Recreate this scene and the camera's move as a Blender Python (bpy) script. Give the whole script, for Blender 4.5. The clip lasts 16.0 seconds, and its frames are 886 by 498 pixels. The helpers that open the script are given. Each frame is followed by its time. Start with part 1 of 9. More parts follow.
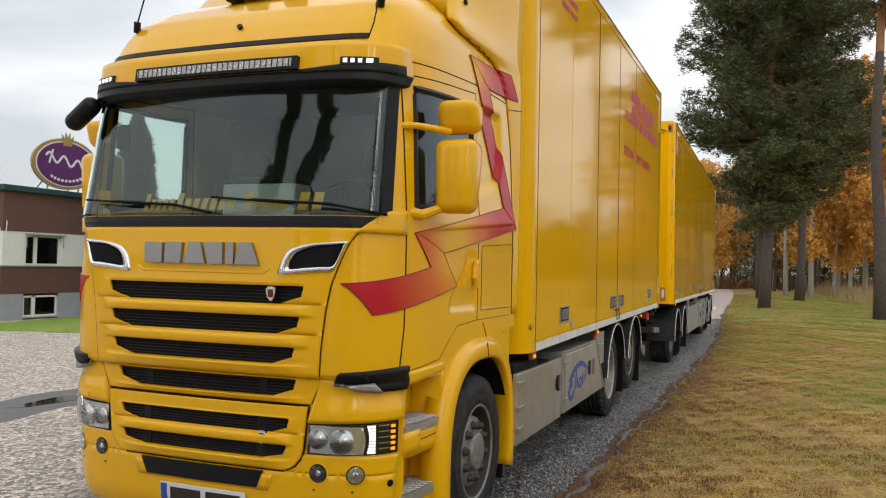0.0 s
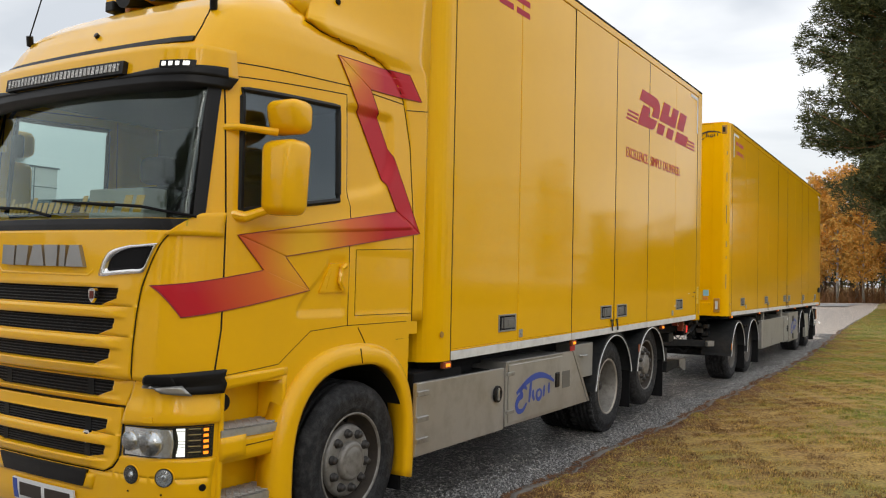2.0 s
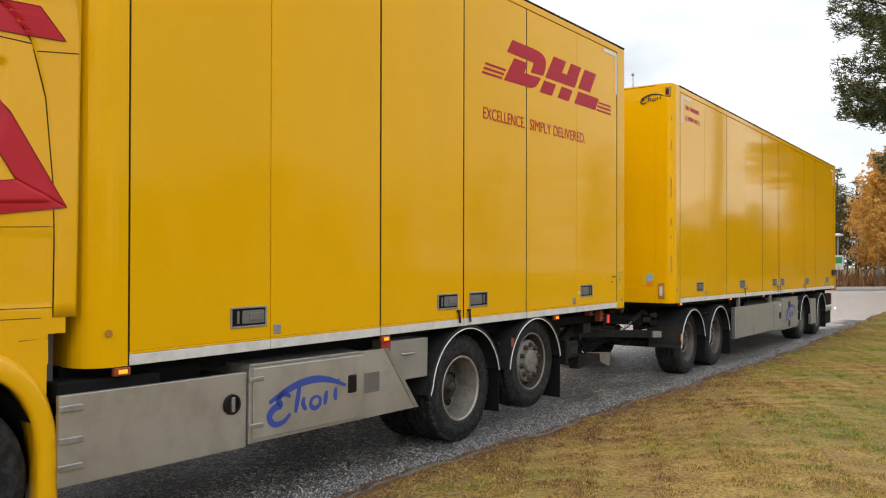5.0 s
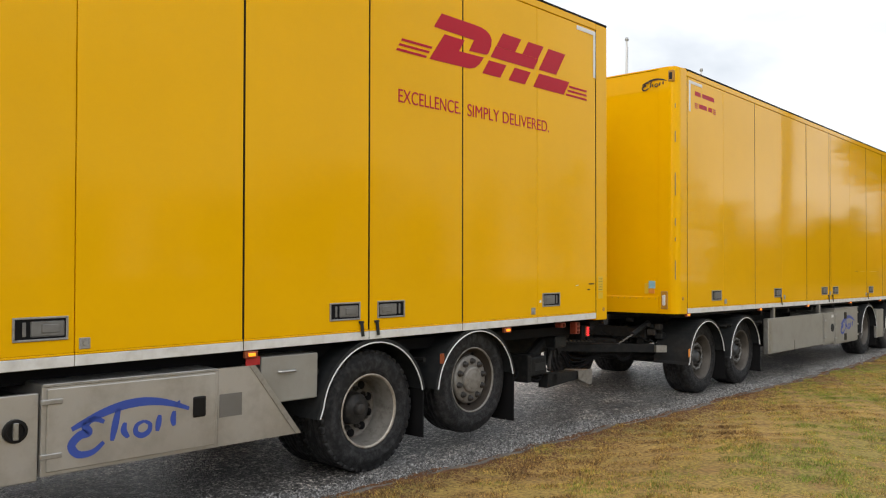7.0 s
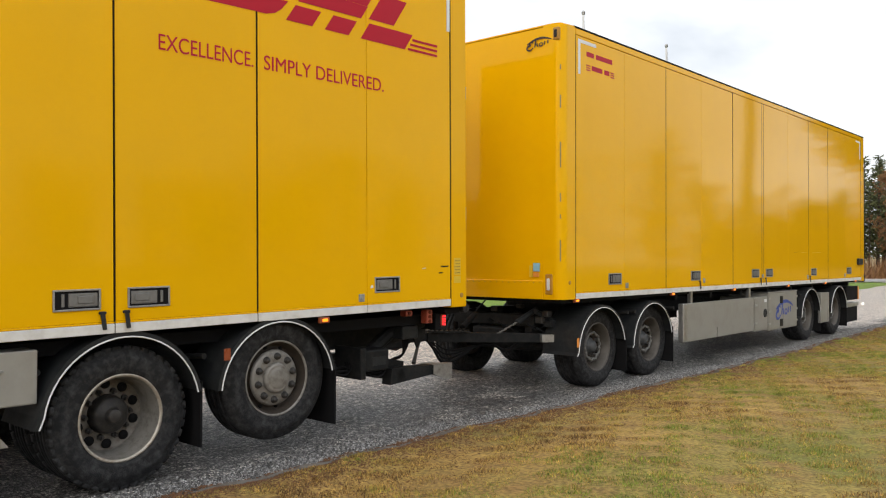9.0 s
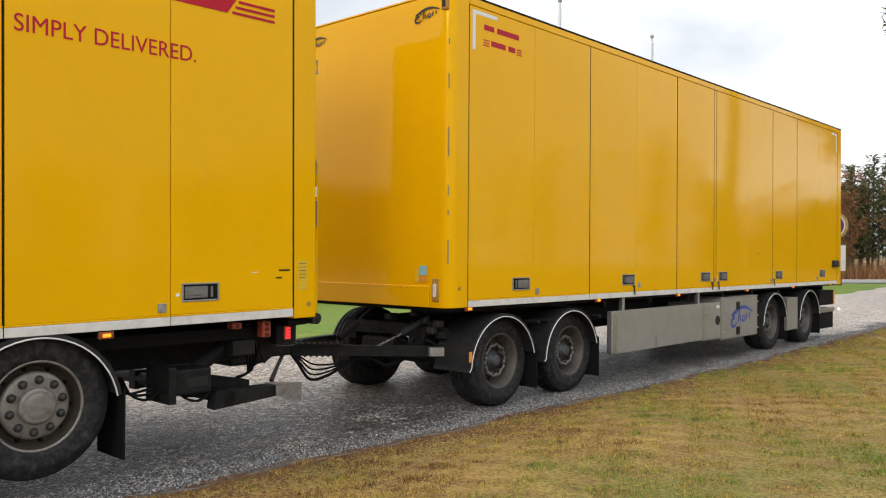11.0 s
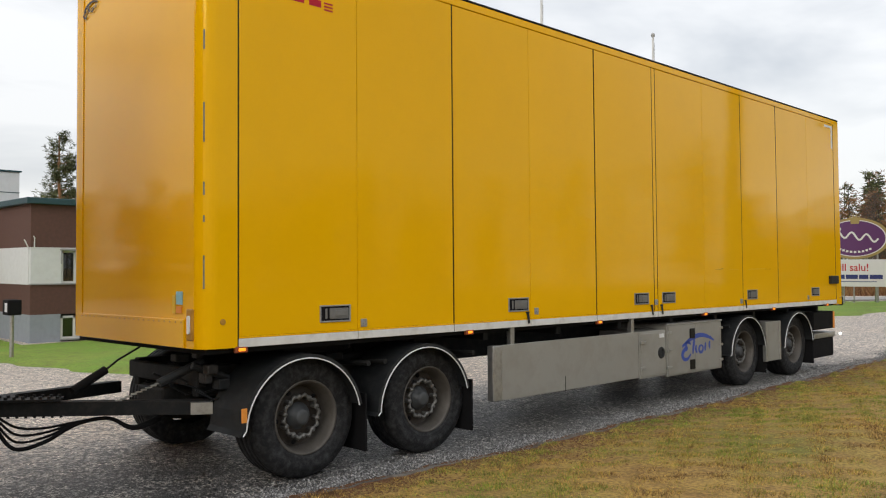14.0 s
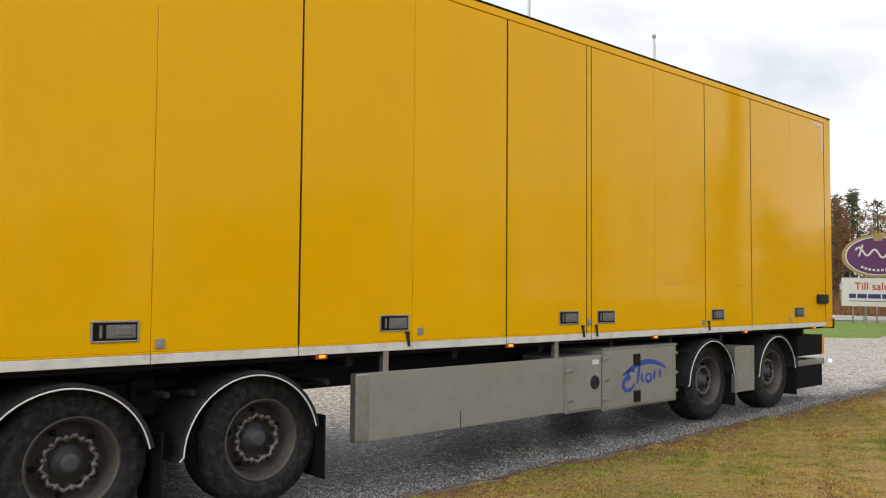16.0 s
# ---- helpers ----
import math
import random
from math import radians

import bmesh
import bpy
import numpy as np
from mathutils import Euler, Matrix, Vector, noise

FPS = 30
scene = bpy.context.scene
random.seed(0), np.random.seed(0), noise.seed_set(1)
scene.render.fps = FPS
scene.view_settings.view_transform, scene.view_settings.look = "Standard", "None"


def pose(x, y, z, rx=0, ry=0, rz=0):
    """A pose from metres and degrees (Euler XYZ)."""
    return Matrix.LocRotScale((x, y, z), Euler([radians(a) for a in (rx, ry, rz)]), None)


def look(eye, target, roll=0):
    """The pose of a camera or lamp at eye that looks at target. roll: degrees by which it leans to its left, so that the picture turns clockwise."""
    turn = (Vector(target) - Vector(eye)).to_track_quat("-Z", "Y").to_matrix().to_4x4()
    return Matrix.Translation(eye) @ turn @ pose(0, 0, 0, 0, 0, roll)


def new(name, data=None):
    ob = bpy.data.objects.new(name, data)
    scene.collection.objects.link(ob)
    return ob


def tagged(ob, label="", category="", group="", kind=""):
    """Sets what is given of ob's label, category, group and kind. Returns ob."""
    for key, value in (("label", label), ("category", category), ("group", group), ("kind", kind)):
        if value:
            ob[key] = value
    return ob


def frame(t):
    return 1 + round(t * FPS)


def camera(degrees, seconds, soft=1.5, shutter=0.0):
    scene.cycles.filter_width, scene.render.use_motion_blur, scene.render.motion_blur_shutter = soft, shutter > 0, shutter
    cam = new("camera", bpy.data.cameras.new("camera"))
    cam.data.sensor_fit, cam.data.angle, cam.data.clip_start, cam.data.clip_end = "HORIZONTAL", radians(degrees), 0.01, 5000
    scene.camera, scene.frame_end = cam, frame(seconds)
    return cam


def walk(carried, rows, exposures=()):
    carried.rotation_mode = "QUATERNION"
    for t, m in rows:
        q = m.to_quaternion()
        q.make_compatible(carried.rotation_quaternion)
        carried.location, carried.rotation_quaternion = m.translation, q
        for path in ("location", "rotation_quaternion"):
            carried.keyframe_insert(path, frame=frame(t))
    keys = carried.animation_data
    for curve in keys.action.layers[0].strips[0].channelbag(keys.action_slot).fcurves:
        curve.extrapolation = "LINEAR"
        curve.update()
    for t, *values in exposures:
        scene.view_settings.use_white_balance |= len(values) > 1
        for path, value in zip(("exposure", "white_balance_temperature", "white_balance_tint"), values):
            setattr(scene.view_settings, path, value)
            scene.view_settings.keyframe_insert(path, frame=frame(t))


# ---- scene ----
cam = camera(56.2, 16.0, 1.15)
PATH = [
    (0, (1.658, -6.293, 1.772), (0.927, -4.432, 1.807), 1.8),
    (0.5, (2.025, -6.075, 1.786), (1.254, -4.229, 1.82), 1.3),
    (1, (2.394, -5.894, 1.807), (1.547, -4.083, 1.83), 2.0),
    (1.5, (2.722, -5.63, 1.813), (1.793, -3.859, 1.856), 2.1),
    (2, (3.11, -5.407, 1.784), (2.082, -3.692, 1.835), 2.0),
    (2.5, (3.476, -5.126, 1.733), (2.394, -3.445, 1.756), 2.1),
    (3, (3.77, -4.751, 1.712), (2.657, -3.089, 1.697), 1.7),
    (3.5, (3.987, -4.338, 1.75), (2.843, -2.697, 1.753), 1.8),
    (4, (4.146, -3.894, 1.806), (3.007, -2.25, 1.838), 1.6),
    (4.5, (4.294, -3.475, 1.809), (3.144, -1.838, 1.834), 1.7),
    (5, (4.376, -3.017, 1.788), (3.219, -1.386, 1.81), 1.0),
    (7.5, (5.147, -0.736, 1.786), (3.797, 0.739, 1.822), 1.1),
    (8, (5.244, -0.236, 1.79), (3.916, 1.259, 1.812), 1.2),
    (8.5, (5.357, 0.28, 1.771), (4.026, 1.773, 1.772), 0.9),
    (9, (5.465, 0.709, 1.76), (4.138, 2.205, 1.76), 0.7),
    (11.5, (5.781, 3.124, 1.818), (4.42, 4.589, 1.815), 1.0),
    (12, (5.826, 3.651, 1.796), (4.445, 5.098, 1.807), 0.8),
    (12.5, (5.817, 4.175, 1.759), (4.429, 5.615, 1.805), 1.3),
    (13, (5.771, 4.728, 1.801), (4.368, 6.152, 1.859), 1.3),
    (13.5, (5.8, 5.277, 1.809), (4.37, 6.674, 1.863), 0.8),
    (14, (5.719, 5.837, 1.796), (4.288, 7.233, 1.84), 0.1),
    (14.5, (5.731, 6.336, 1.782), (4.283, 7.715, 1.827), 0.6),
    (15, (5.702, 6.892, 1.769), (4.229, 8.244, 1.814), 0.6),
    (15.5, (5.634, 7.42, 1.777), (4.16, 8.77, 1.827), 0.4),
    (16, (5.575, 7.955, 1.785), (4.099, 9.303, 1.859), 1.0),
]
walk(cam, [(t, look(eye, target, roll)) for t, eye, target, roll in PATH], [(0.0, 0.22), (2.0, 0.20), (3.0, 0.28), (3.5, 0.36), (5.0, 0.33), (9.0, 0.40), (12.5, 0.30), (13.5, 0.06), (14.0, 0.13), (15.0, 0.20), (16.0, 0.28)])

# world: an overcast autumn sky, bright with soft grey banks of cloud
world = bpy.data.worlds.new("overcast_sky")
scene.world = world
world.use_nodes = True
wt = world.node_tree
wt.nodes.clear()
w_out = wt.nodes.new("ShaderNodeOutputWorld")
w_bg = wt.nodes.new("ShaderNodeBackground")
w_bg2 = wt.nodes.new("ShaderNodeBackground")
w_add = wt.nodes.new("ShaderNodeAddShader")
w_sky = wt.nodes.new("ShaderNodeTexSky")
w_sky.sky_type, w_sky.sun_disc = "NISHITA", False
w_sky.sun_elevation, w_sky.sun_rotation = radians(24), radians(160)
w_sky.dust_density, w_sky.air_density = 3.0, 1.0
w_bg.inputs[1].default_value = 0.02
wt.links.new(w_sky.outputs[0], w_bg.inputs[0])
w_tc = wt.nodes.new("ShaderNodeTexCoord")
w_map = wt.nodes.new("ShaderNodeMapping")
w_map.inputs["Scale"].default_value = (1.0, 1.0, 3.2)
w_noise = wt.nodes.new("ShaderNodeTexNoise")
w_noise.inputs["Scale"].default_value, w_noise.inputs["Detail"].default_value = 2.3, 5.0
w_noise.inputs["Roughness"].default_value, w_noise.inputs["Distortion"].default_value = 0.5, 0.4
w_ramp = wt.nodes.new("ShaderNodeValToRGB")
w_ramp.color_ramp.elements[0].position, w_ramp.color_ramp.elements[0].color = 0.36, (0.64, 0.665, 0.70, 1)
w_ramp.color_ramp.elements[1].position, w_ramp.color_ramp.elements[1].color = 0.58, (1.0, 1.0, 1.0, 1)
wt.links.new(w_tc.outputs["Generated"], w_map.inputs[0])
wt.links.new(w_map.outputs[0], w_noise.inputs["Vector"])
wt.links.new(w_noise.outputs[0], w_ramp.inputs[0])
wt.links.new(w_ramp.outputs[0], w_bg2.inputs[0])
# an overcast sky is brighter overhead than low down
w_sep, w_high = wt.nodes.new("ShaderNodeSeparateXYZ"), wt.nodes.new("ShaderNodeMapRange")
w_high.inputs["From Min"].default_value, w_high.inputs["From Max"].default_value = 0.12, 0.85
w_high.inputs["To Min"].default_value, w_high.inputs["To Max"].default_value = 0.80, 1.14
wt.links.new(w_tc.outputs["Generated"], w_sep.inputs[0])
wt.links.new(w_sep.outputs[2], w_high.inputs[0])
wt.links.new(w_high.outputs[0], w_bg2.inputs[1])
wt.links.new(w_bg.outputs[0], w_add.inputs[0])
wt.links.new(w_bg2.outputs[0], w_add.inputs[1])
wt.links.new(w_add.outputs[0], w_out.inputs[0])
sun_data = bpy.data.lights.new("sun", "SUN")
sun_data.energy, sun_data.angle, sun_data.color = 0.6, radians(25), (1.0, 0.95, 0.88)
sun = new("sun", sun_data)
sun.matrix_world = look((20, -40, 26), (0, 5, 0))

import functools

# ---- materials ----


def mat_base(name):
    m = bpy.data.materials.new(name)
    m.use_nodes = True
    return m, m.node_tree.nodes, m.node_tree.links, m.node_tree.nodes["Principled BSDF"]


def mat(name, color, rough=0.5, metal=0.0, vary=0.12, scale=3.0, fine=60.0, bump=0.1, coat=0.0, dirt=None, dirt_amount=0.0, rough_vary=0.12, tone=0.0, spec=0.5, coat_ior=1.3, coat_rough=0.05, tint=None):
    """A surface with variation at two scales, a fine relief, and patches of dirt with a shape of their own."""
    m, n, l, p = mat_base(name)
    tc = n.new("ShaderNodeTexCoord")
    big, small = n.new("ShaderNodeTexNoise"), n.new("ShaderNodeTexNoise")
    big.inputs["Scale"].default_value, big.inputs["Detail"].default_value = scale, 6
    small.inputs["Scale"].default_value, small.inputs["Detail"].default_value = fine, 3
    l.new(tc.outputs["Object"], big.inputs["Vector"]), l.new(tc.outputs["Object"], small.inputs["Vector"])
    mix = n.new("ShaderNodeMix")
    mix.data_type = "RGBA"
    mix.inputs["A"].default_value = (*[c * (1 - vary) for c in color], 1)
    mix.inputs["B"].default_value = (*[min(1, c * (1 + vary)) for c in color], 1)
    l.new(big.outputs[0], mix.inputs["Factor"])
    last = mix.outputs["Result"]
    if tone:
        info, hsv, mr = n.new("ShaderNodeObjectInfo"), n.new("ShaderNodeHueSaturation"), n.new("ShaderNodeMapRange")
        mr.inputs["To Min"].default_value, mr.inputs["To Max"].default_value = 1 - tone, 1 + tone
        l.new(info.outputs["Random"], mr.inputs[0]), l.new(mr.outputs[0], hsv.inputs["Value"])
        l.new(last, hsv.inputs["Color"])
        last = hsv.outputs[0]
    if dirt:
        ramp, mix2 = n.new("ShaderNodeValToRGB"), n.new("ShaderNodeMix")
        mix2.data_type = "RGBA"
        mul = n.new("ShaderNodeMath")
        mul.operation = "MULTIPLY"
        mul.inputs[1].default_value = dirt_amount
        ramp.color_ramp.elements[0].position, ramp.color_ramp.elements[1].position = 0.45, 0.72
        nz = n.new("ShaderNodeTexNoise")
        nz.inputs["Scale"].default_value, nz.inputs["Detail"].default_value, nz.inputs["Roughness"].default_value = scale * 2.3, 9, 0.65
        l.new(tc.outputs["Object"], nz.inputs["Vector"]), l.new(nz.outputs[0], ramp.inputs[0]), l.new(ramp.outputs[0], mul.inputs[0])
        l.new(mul.outputs[0], mix2.inputs["Factor"]), l.new(last, mix2.inputs["A"])
        mix2.inputs["B"].default_value = (*dirt, 1)
        last = mix2.outputs["Result"]
    l.new(last, p.inputs["Base Color"])
    mr2 = n.new("ShaderNodeMapRange")
    mr2.inputs["To Min"].default_value, mr2.inputs["To Max"].default_value = max(0.02, rough - rough_vary), min(1, rough + rough_vary)
    l.new(big.outputs[0], mr2.inputs[0]), l.new(mr2.outputs[0], p.inputs["Roughness"])
    p.inputs["Metallic"].default_value, p.inputs["Specular IOR Level"].default_value = metal, spec
    if bump:
        b = n.new("ShaderNodeBump")
        b.inputs["Strength"].default_value, b.inputs["Distance"].default_value = bump, 0.01
        l.new(small.outputs[0], b.inputs["Height"]), l.new(b.outputs[0], p.inputs["Normal"])
    if tint:
        # thin lacquer: gloss takes the paint's hue face on, and panels are never quite flat
        p.inputs["Specular Tint"].default_value = (*tint, 1)
        wave, wb = n.new("ShaderNodeTexNoise"), n.new("ShaderNodeBump")
        wave.inputs["Scale"].default_value, wave.inputs["Detail"].default_value = 1.1, 1
        wb.inputs["Strength"].default_value, wb.inputs["Distance"].default_value = 0.05, 0.02
        l.new(tc.outputs["Object"], wave.inputs["Vector"]), l.new(wave.outputs[0], wb.inputs["Height"])
        l.new(b.outputs[0], wb.inputs["Normal"]), l.new(wb.outputs[0], p.inputs["Normal"])
    if coat:
        p.inputs["Coat Weight"].default_value, p.inputs["Coat Roughness"].default_value, p.inputs["Coat IOR"].default_value = coat, coat_rough, coat_ior
        wave, wb = n.new("ShaderNodeTexNoise"), n.new("ShaderNodeBump")
        wave.inputs["Scale"].default_value, wave.inputs["Detail"].default_value = 1.1, 1
        wb.inputs["Strength"].default_value, wb.inputs["Distance"].default_value = 0.05, 0.02
        l.new(tc.outputs["Object"], wave.inputs["Vector"]), l.new(wave.outputs[0], wb.inputs["Height"]), l.new(wb.outputs[0], p.inputs["Coat Normal"])
    return m


def lamp_mat(name, color, power):
    m, n, l, p = mat_base(name)
    p.inputs["Base Color"].default_value = (*color, 1)
    p.inputs["Emission Color"].default_value, p.inputs["Emission Strength"].default_value = (*color, 1), power
    p.inputs["Roughness"].default_value = 0.2
    return m


def glass_mat(name, tint, ior=1.6, sheen=(1.0, 1.0, 1.0)):
    m, n, l, p = mat_base(name)
    n.remove(p)
    t, g, mx, lw = n.new("ShaderNodeBsdfTransparent"), n.new("ShaderNodeBsdfGlossy"), n.new("ShaderNodeMixShader"), n.new("ShaderNodeLayerWeight")
    t.inputs[0].default_value = (*tint, 1)
    g.inputs["Roughness"].default_value = 0.015
    g.inputs["Color"].default_value = (*sheen, 1)
    lw.inputs[0].default_value = 0.5
    r0 = ((ior - 1) / (ior + 1)) ** 2
    pw, fr = n.new("ShaderNodeMath"), n.new("ShaderNodeMath")
    pw.operation, fr.operation = "POWER", "MULTIPLY_ADD"
    pw.inputs[1].default_value, fr.inputs[1].default_value, fr.inputs[2].default_value = 5.0, 1 - r0, r0
    l.new(lw.outputs["Facing"], pw.inputs[0]), l.new(pw.outputs[0], fr.inputs[0])
    l.new(fr.outputs[0], mx.inputs[0]), l.new(t.outputs[0], mx.inputs[1]), l.new(g.outputs[0], mx.inputs[2])
    l.new(mx.outputs[0], n["Material Output"].inputs[0])
    return m


CAB_YELLOW = mat("cab_yellow_paint", (0.86, 0.46, 0.003), 0.30, 0, 0.03, 1.5, 300, 0.003, 1.0, (0.50, 0.28, 0.03), 0.07, 0.04, spec=0.10, coat_ior=1.36, coat_rough=0.06)
BOX_YELLOW = mat("box_yellow_panel", (0.83, 0.446, 0.001), 0.065, 0, 0.04, 0.9, 260, 0.003, 0.0, (0.45, 0.25, 0.02), 0.06, 0.02, 0.02, spec=0.42, tint=(1.0, 0.85, 0.30))
BLACK = mat("black_plastic", (0.009, 0.009, 0.010), 0.40, 0, 0.3, 8, 400, 0.05, spec=0.22)
MATT_BLACK = mat("matt_black", (0.008, 0.008, 0.009), 0.8, 0, 0.4, 6, 200, 0.1, spec=0.15)
GUARD = mat("mudguard_plastic", (0.016, 0.018, 0.020), 0.5, 0, 0.3, 5, 200, 0.1, 0, (0.06, 0.058, 0.054), 0.3, spec=0.25)
CHASSIS = mat("chassis_dark_steel", (0.011, 0.012, 0.013), 0.6, 0.1, 0.4, 5, 120, 0.2, 0, (0.045, 0.040, 0.035), 0.45, spec=0.2)
SEAM = mat("dark_rubber_seam", (0.012, 0.008, 0.003), 0.7, 0, 0.2, 9, 200, 0.05, spec=0.2)
RUBBER = mat("tyre_rubber", (0.013, 0.0135, 0.015), 0.6, 0, 0.4, 7, 160, 0.6, 0, (0.085, 0.086, 0.088), 0.6, spec=0.25)
RIM = mat("dirty_grey_rim", (0.25, 0.24, 0.222), 0.5, 0.4, 0.3, 7, 120, 0.25, 0, (0.06, 0.045, 0.03), 0.65)
RIM_DARK = mat("rusty_rim", (0.17, 0.155, 0.135), 0.5, 0.4, 0.4, 8, 120, 0.3, 0, (0.05, 0.03, 0.018), 0.75)
RIM_EDGE = mat("worn_rim_edge", (0.42, 0.39, 0.34), 0.45, 0.5, 0.3, 9, 140, 0.2, 0, (0.16, 0.09, 0.04), 0.6)
TRAILER_RIM = mat("grimy_trailer_rim", (0.088, 0.080, 0.071), 0.55, 0.2, 0.4, 8, 120, 0.3, 0, (0.05, 0.04, 0.03), 0.5)
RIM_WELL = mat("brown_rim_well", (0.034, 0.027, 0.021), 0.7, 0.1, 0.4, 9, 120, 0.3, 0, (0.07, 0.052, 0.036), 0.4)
LATCH_STEEL = mat("grey_latch_steel", (0.36, 0.355, 0.34), 0.45, 0.5, 0.25, 20, 160, 0.1, 0, (0.06, 0.055, 0.05), 0.5)
LATCH_DARK = mat("dark_latch_lever", (0.19, 0.19, 0.187), 0.42, 0.4, 0.25, 20, 160, 0.1)
NUT_STEEL = mat("dull_nut_steel", (0.16, 0.158, 0.15), 0.45, 0.5, 0.3, 9, 120, 0.2)
HUB_CAP = mat("grey_hub_cap", (0.07, 0.075, 0.08), 0.5, 0.2, 0.3, 9, 120, 0.2)
HUB = mat("greasy_hub", (0.035, 0.034, 0.034), 0.5, 0.4, 0.4, 9, 120, 0.3, 0, (0.12, 0.10, 0.08), 0.4)
ALU = mat("brushed_aluminium", (0.50, 0.49, 0.465), 0.42, 0.75, 0.10, 1.6, 90, 0.04, 0, (0.24, 0.215, 0.18), 0.45)
ALU_PAINT = mat("grey_anodised_panel", (0.33, 0.325, 0.30), 0.45, 0.35, 0.08, 1.3, 120, 0.03, 0, (0.22, 0.20, 0.16), 0.4)
STEEL = mat("zinc_steel", (0.42, 0.42, 0.41), 0.4, 0.8, 0.2, 8, 120, 0.1, 0, (0.14, 0.12, 0.10), 0.4)
CHROME = mat("chrome", (0.80, 0.80, 0.80), 0.14, 1.0, 0.05, 6, 200, 0.01)
LETTER_STEEL = mat("brushed_letter_steel", (0.34, 0.335, 0.325), 0.36, 0.85, 0.1, 6, 200, 0.02)
WHITE_STRIP = mat("white_rail_strip", (0.70, 0.70, 0.68), 0.5, 0, 0.08, 3, 150, 0.05, 0, (0.30, 0.27, 0.22), 0.4)
TAPE = mat("white_reflective_tape", (0.72, 0.73, 0.74), 0.35, 0, 0.05, 12, 300, 0.02)
RED_FILM = mat("red_film", (0.45, 0.012, 0.030), 0.4, 0, 0.05, 4, 200, 0.01, 0.12, spec=0.15)
DARK_FILM = mat("dark_print", (0.03, 0.02, 0.015), 0.5, 0, 0.1, 5, 200, 0.02)
BLUE_FILM = mat("blue_film", (0.035, 0.075, 0.36), 0.4, 0, 0.08, 6, 200, 0.02)
LABEL_BLUE = mat("pale_blue_sticker", (0.25, 0.50, 0.62), 0.5, 0, 0.2, 40, 200, 0.02)
LABEL_YELLOW = mat("greenish_yellow_sticker", (0.70, 0.45, 0.02), 0.5, 0, 0.15, 40, 200, 0.02)
LABEL_ORANGE = mat("orange_sticker", (0.75, 0.28, 0.04), 0.5, 0, 0.15, 40, 200, 0.02)
LABEL_RED = mat("red_sticker", (0.45, 0.02, 0.02), 0.5, 0, 0.15, 40, 200, 0.02)
LETTER_YELLOW = mat("yellow_window_film", (0.50, 0.27, 0.02), 0.5, 0, 0.05, 4, 200, 0.01)
PLUG_BROWN = mat("grimy_brass_yellow", (0.42, 0.21, 0.02), 0.5, 0, 0.3, 20, 200, 0.1)
AMBER_OFF = mat("amber_reflector", (0.26, 0.06, 0.02), 0.3, 0, 0.2, 60, 300, 0.1)
AMBER = lamp_mat("amber_lamp_lit", (1.0, 0.26, 0.015), 1.3)
RED_LAMP = lamp_mat("red_lamp_lit", (1.0, 0.02, 0.03), 1.6)
WHITE_LAMP = lamp_mat("white_lamp_lit", (1.0, 0.98, 0.92), 0.9)
LENS_RED = mat("dark_red_lens", (0.12, 0.02, 0.015), 0.2, 0, 0.2, 40, 200, 0.1)
RED_DULL = mat("red_lens_unlit", (0.36, 0.07, 0.04), 0.3, 0, 0.2, 40, 200, 0.1)
LED_DOTS = mat("led_optics", (0.62, 0.62, 0.60), 0.25, 0.6, 0.25, 70, 240, 0.8)
LAMP_CHROME = mat("lamp_reflector", (0.75, 0.75, 0.74), 0.18, 0.9, 0.2, 14, 90, 0.12)
GLASS = glass_mat("windscreen_glass", (0.72, 0.86, 0.80), 1.72, (0.88, 1.0, 0.98))
SIDE_GLASS = glass_mat("side_window_glass", (0.74, 0.83, 0.81), 2.0, (0.82, 0.93, 1.0))
LENS = glass_mat("clear_lens", (0.93, 0.95, 0.96), 1.5)
WINDOW_PANE = glass_mat("house_window_glass", (0.30, 0.33, 0.33), 1.9)
CABIN_GREY = mat("cabin_trim_grey", (0.075, 0.075, 0.075), 0.8, 0, 0.2, 5, 200, 0.1)
CABIN_DARK = mat("cabin_dash_dark", (0.015, 0.015, 0.016), 0.7, 0, 0.2, 5, 200, 0.1)
STEP_GRID = mat("step_grating_alloy", (0.48, 0.48, 0.47), 0.4, 0.7, 0.2, 12, 100, 0.2, 0, (0.15, 0.13, 0.1), 0.4)


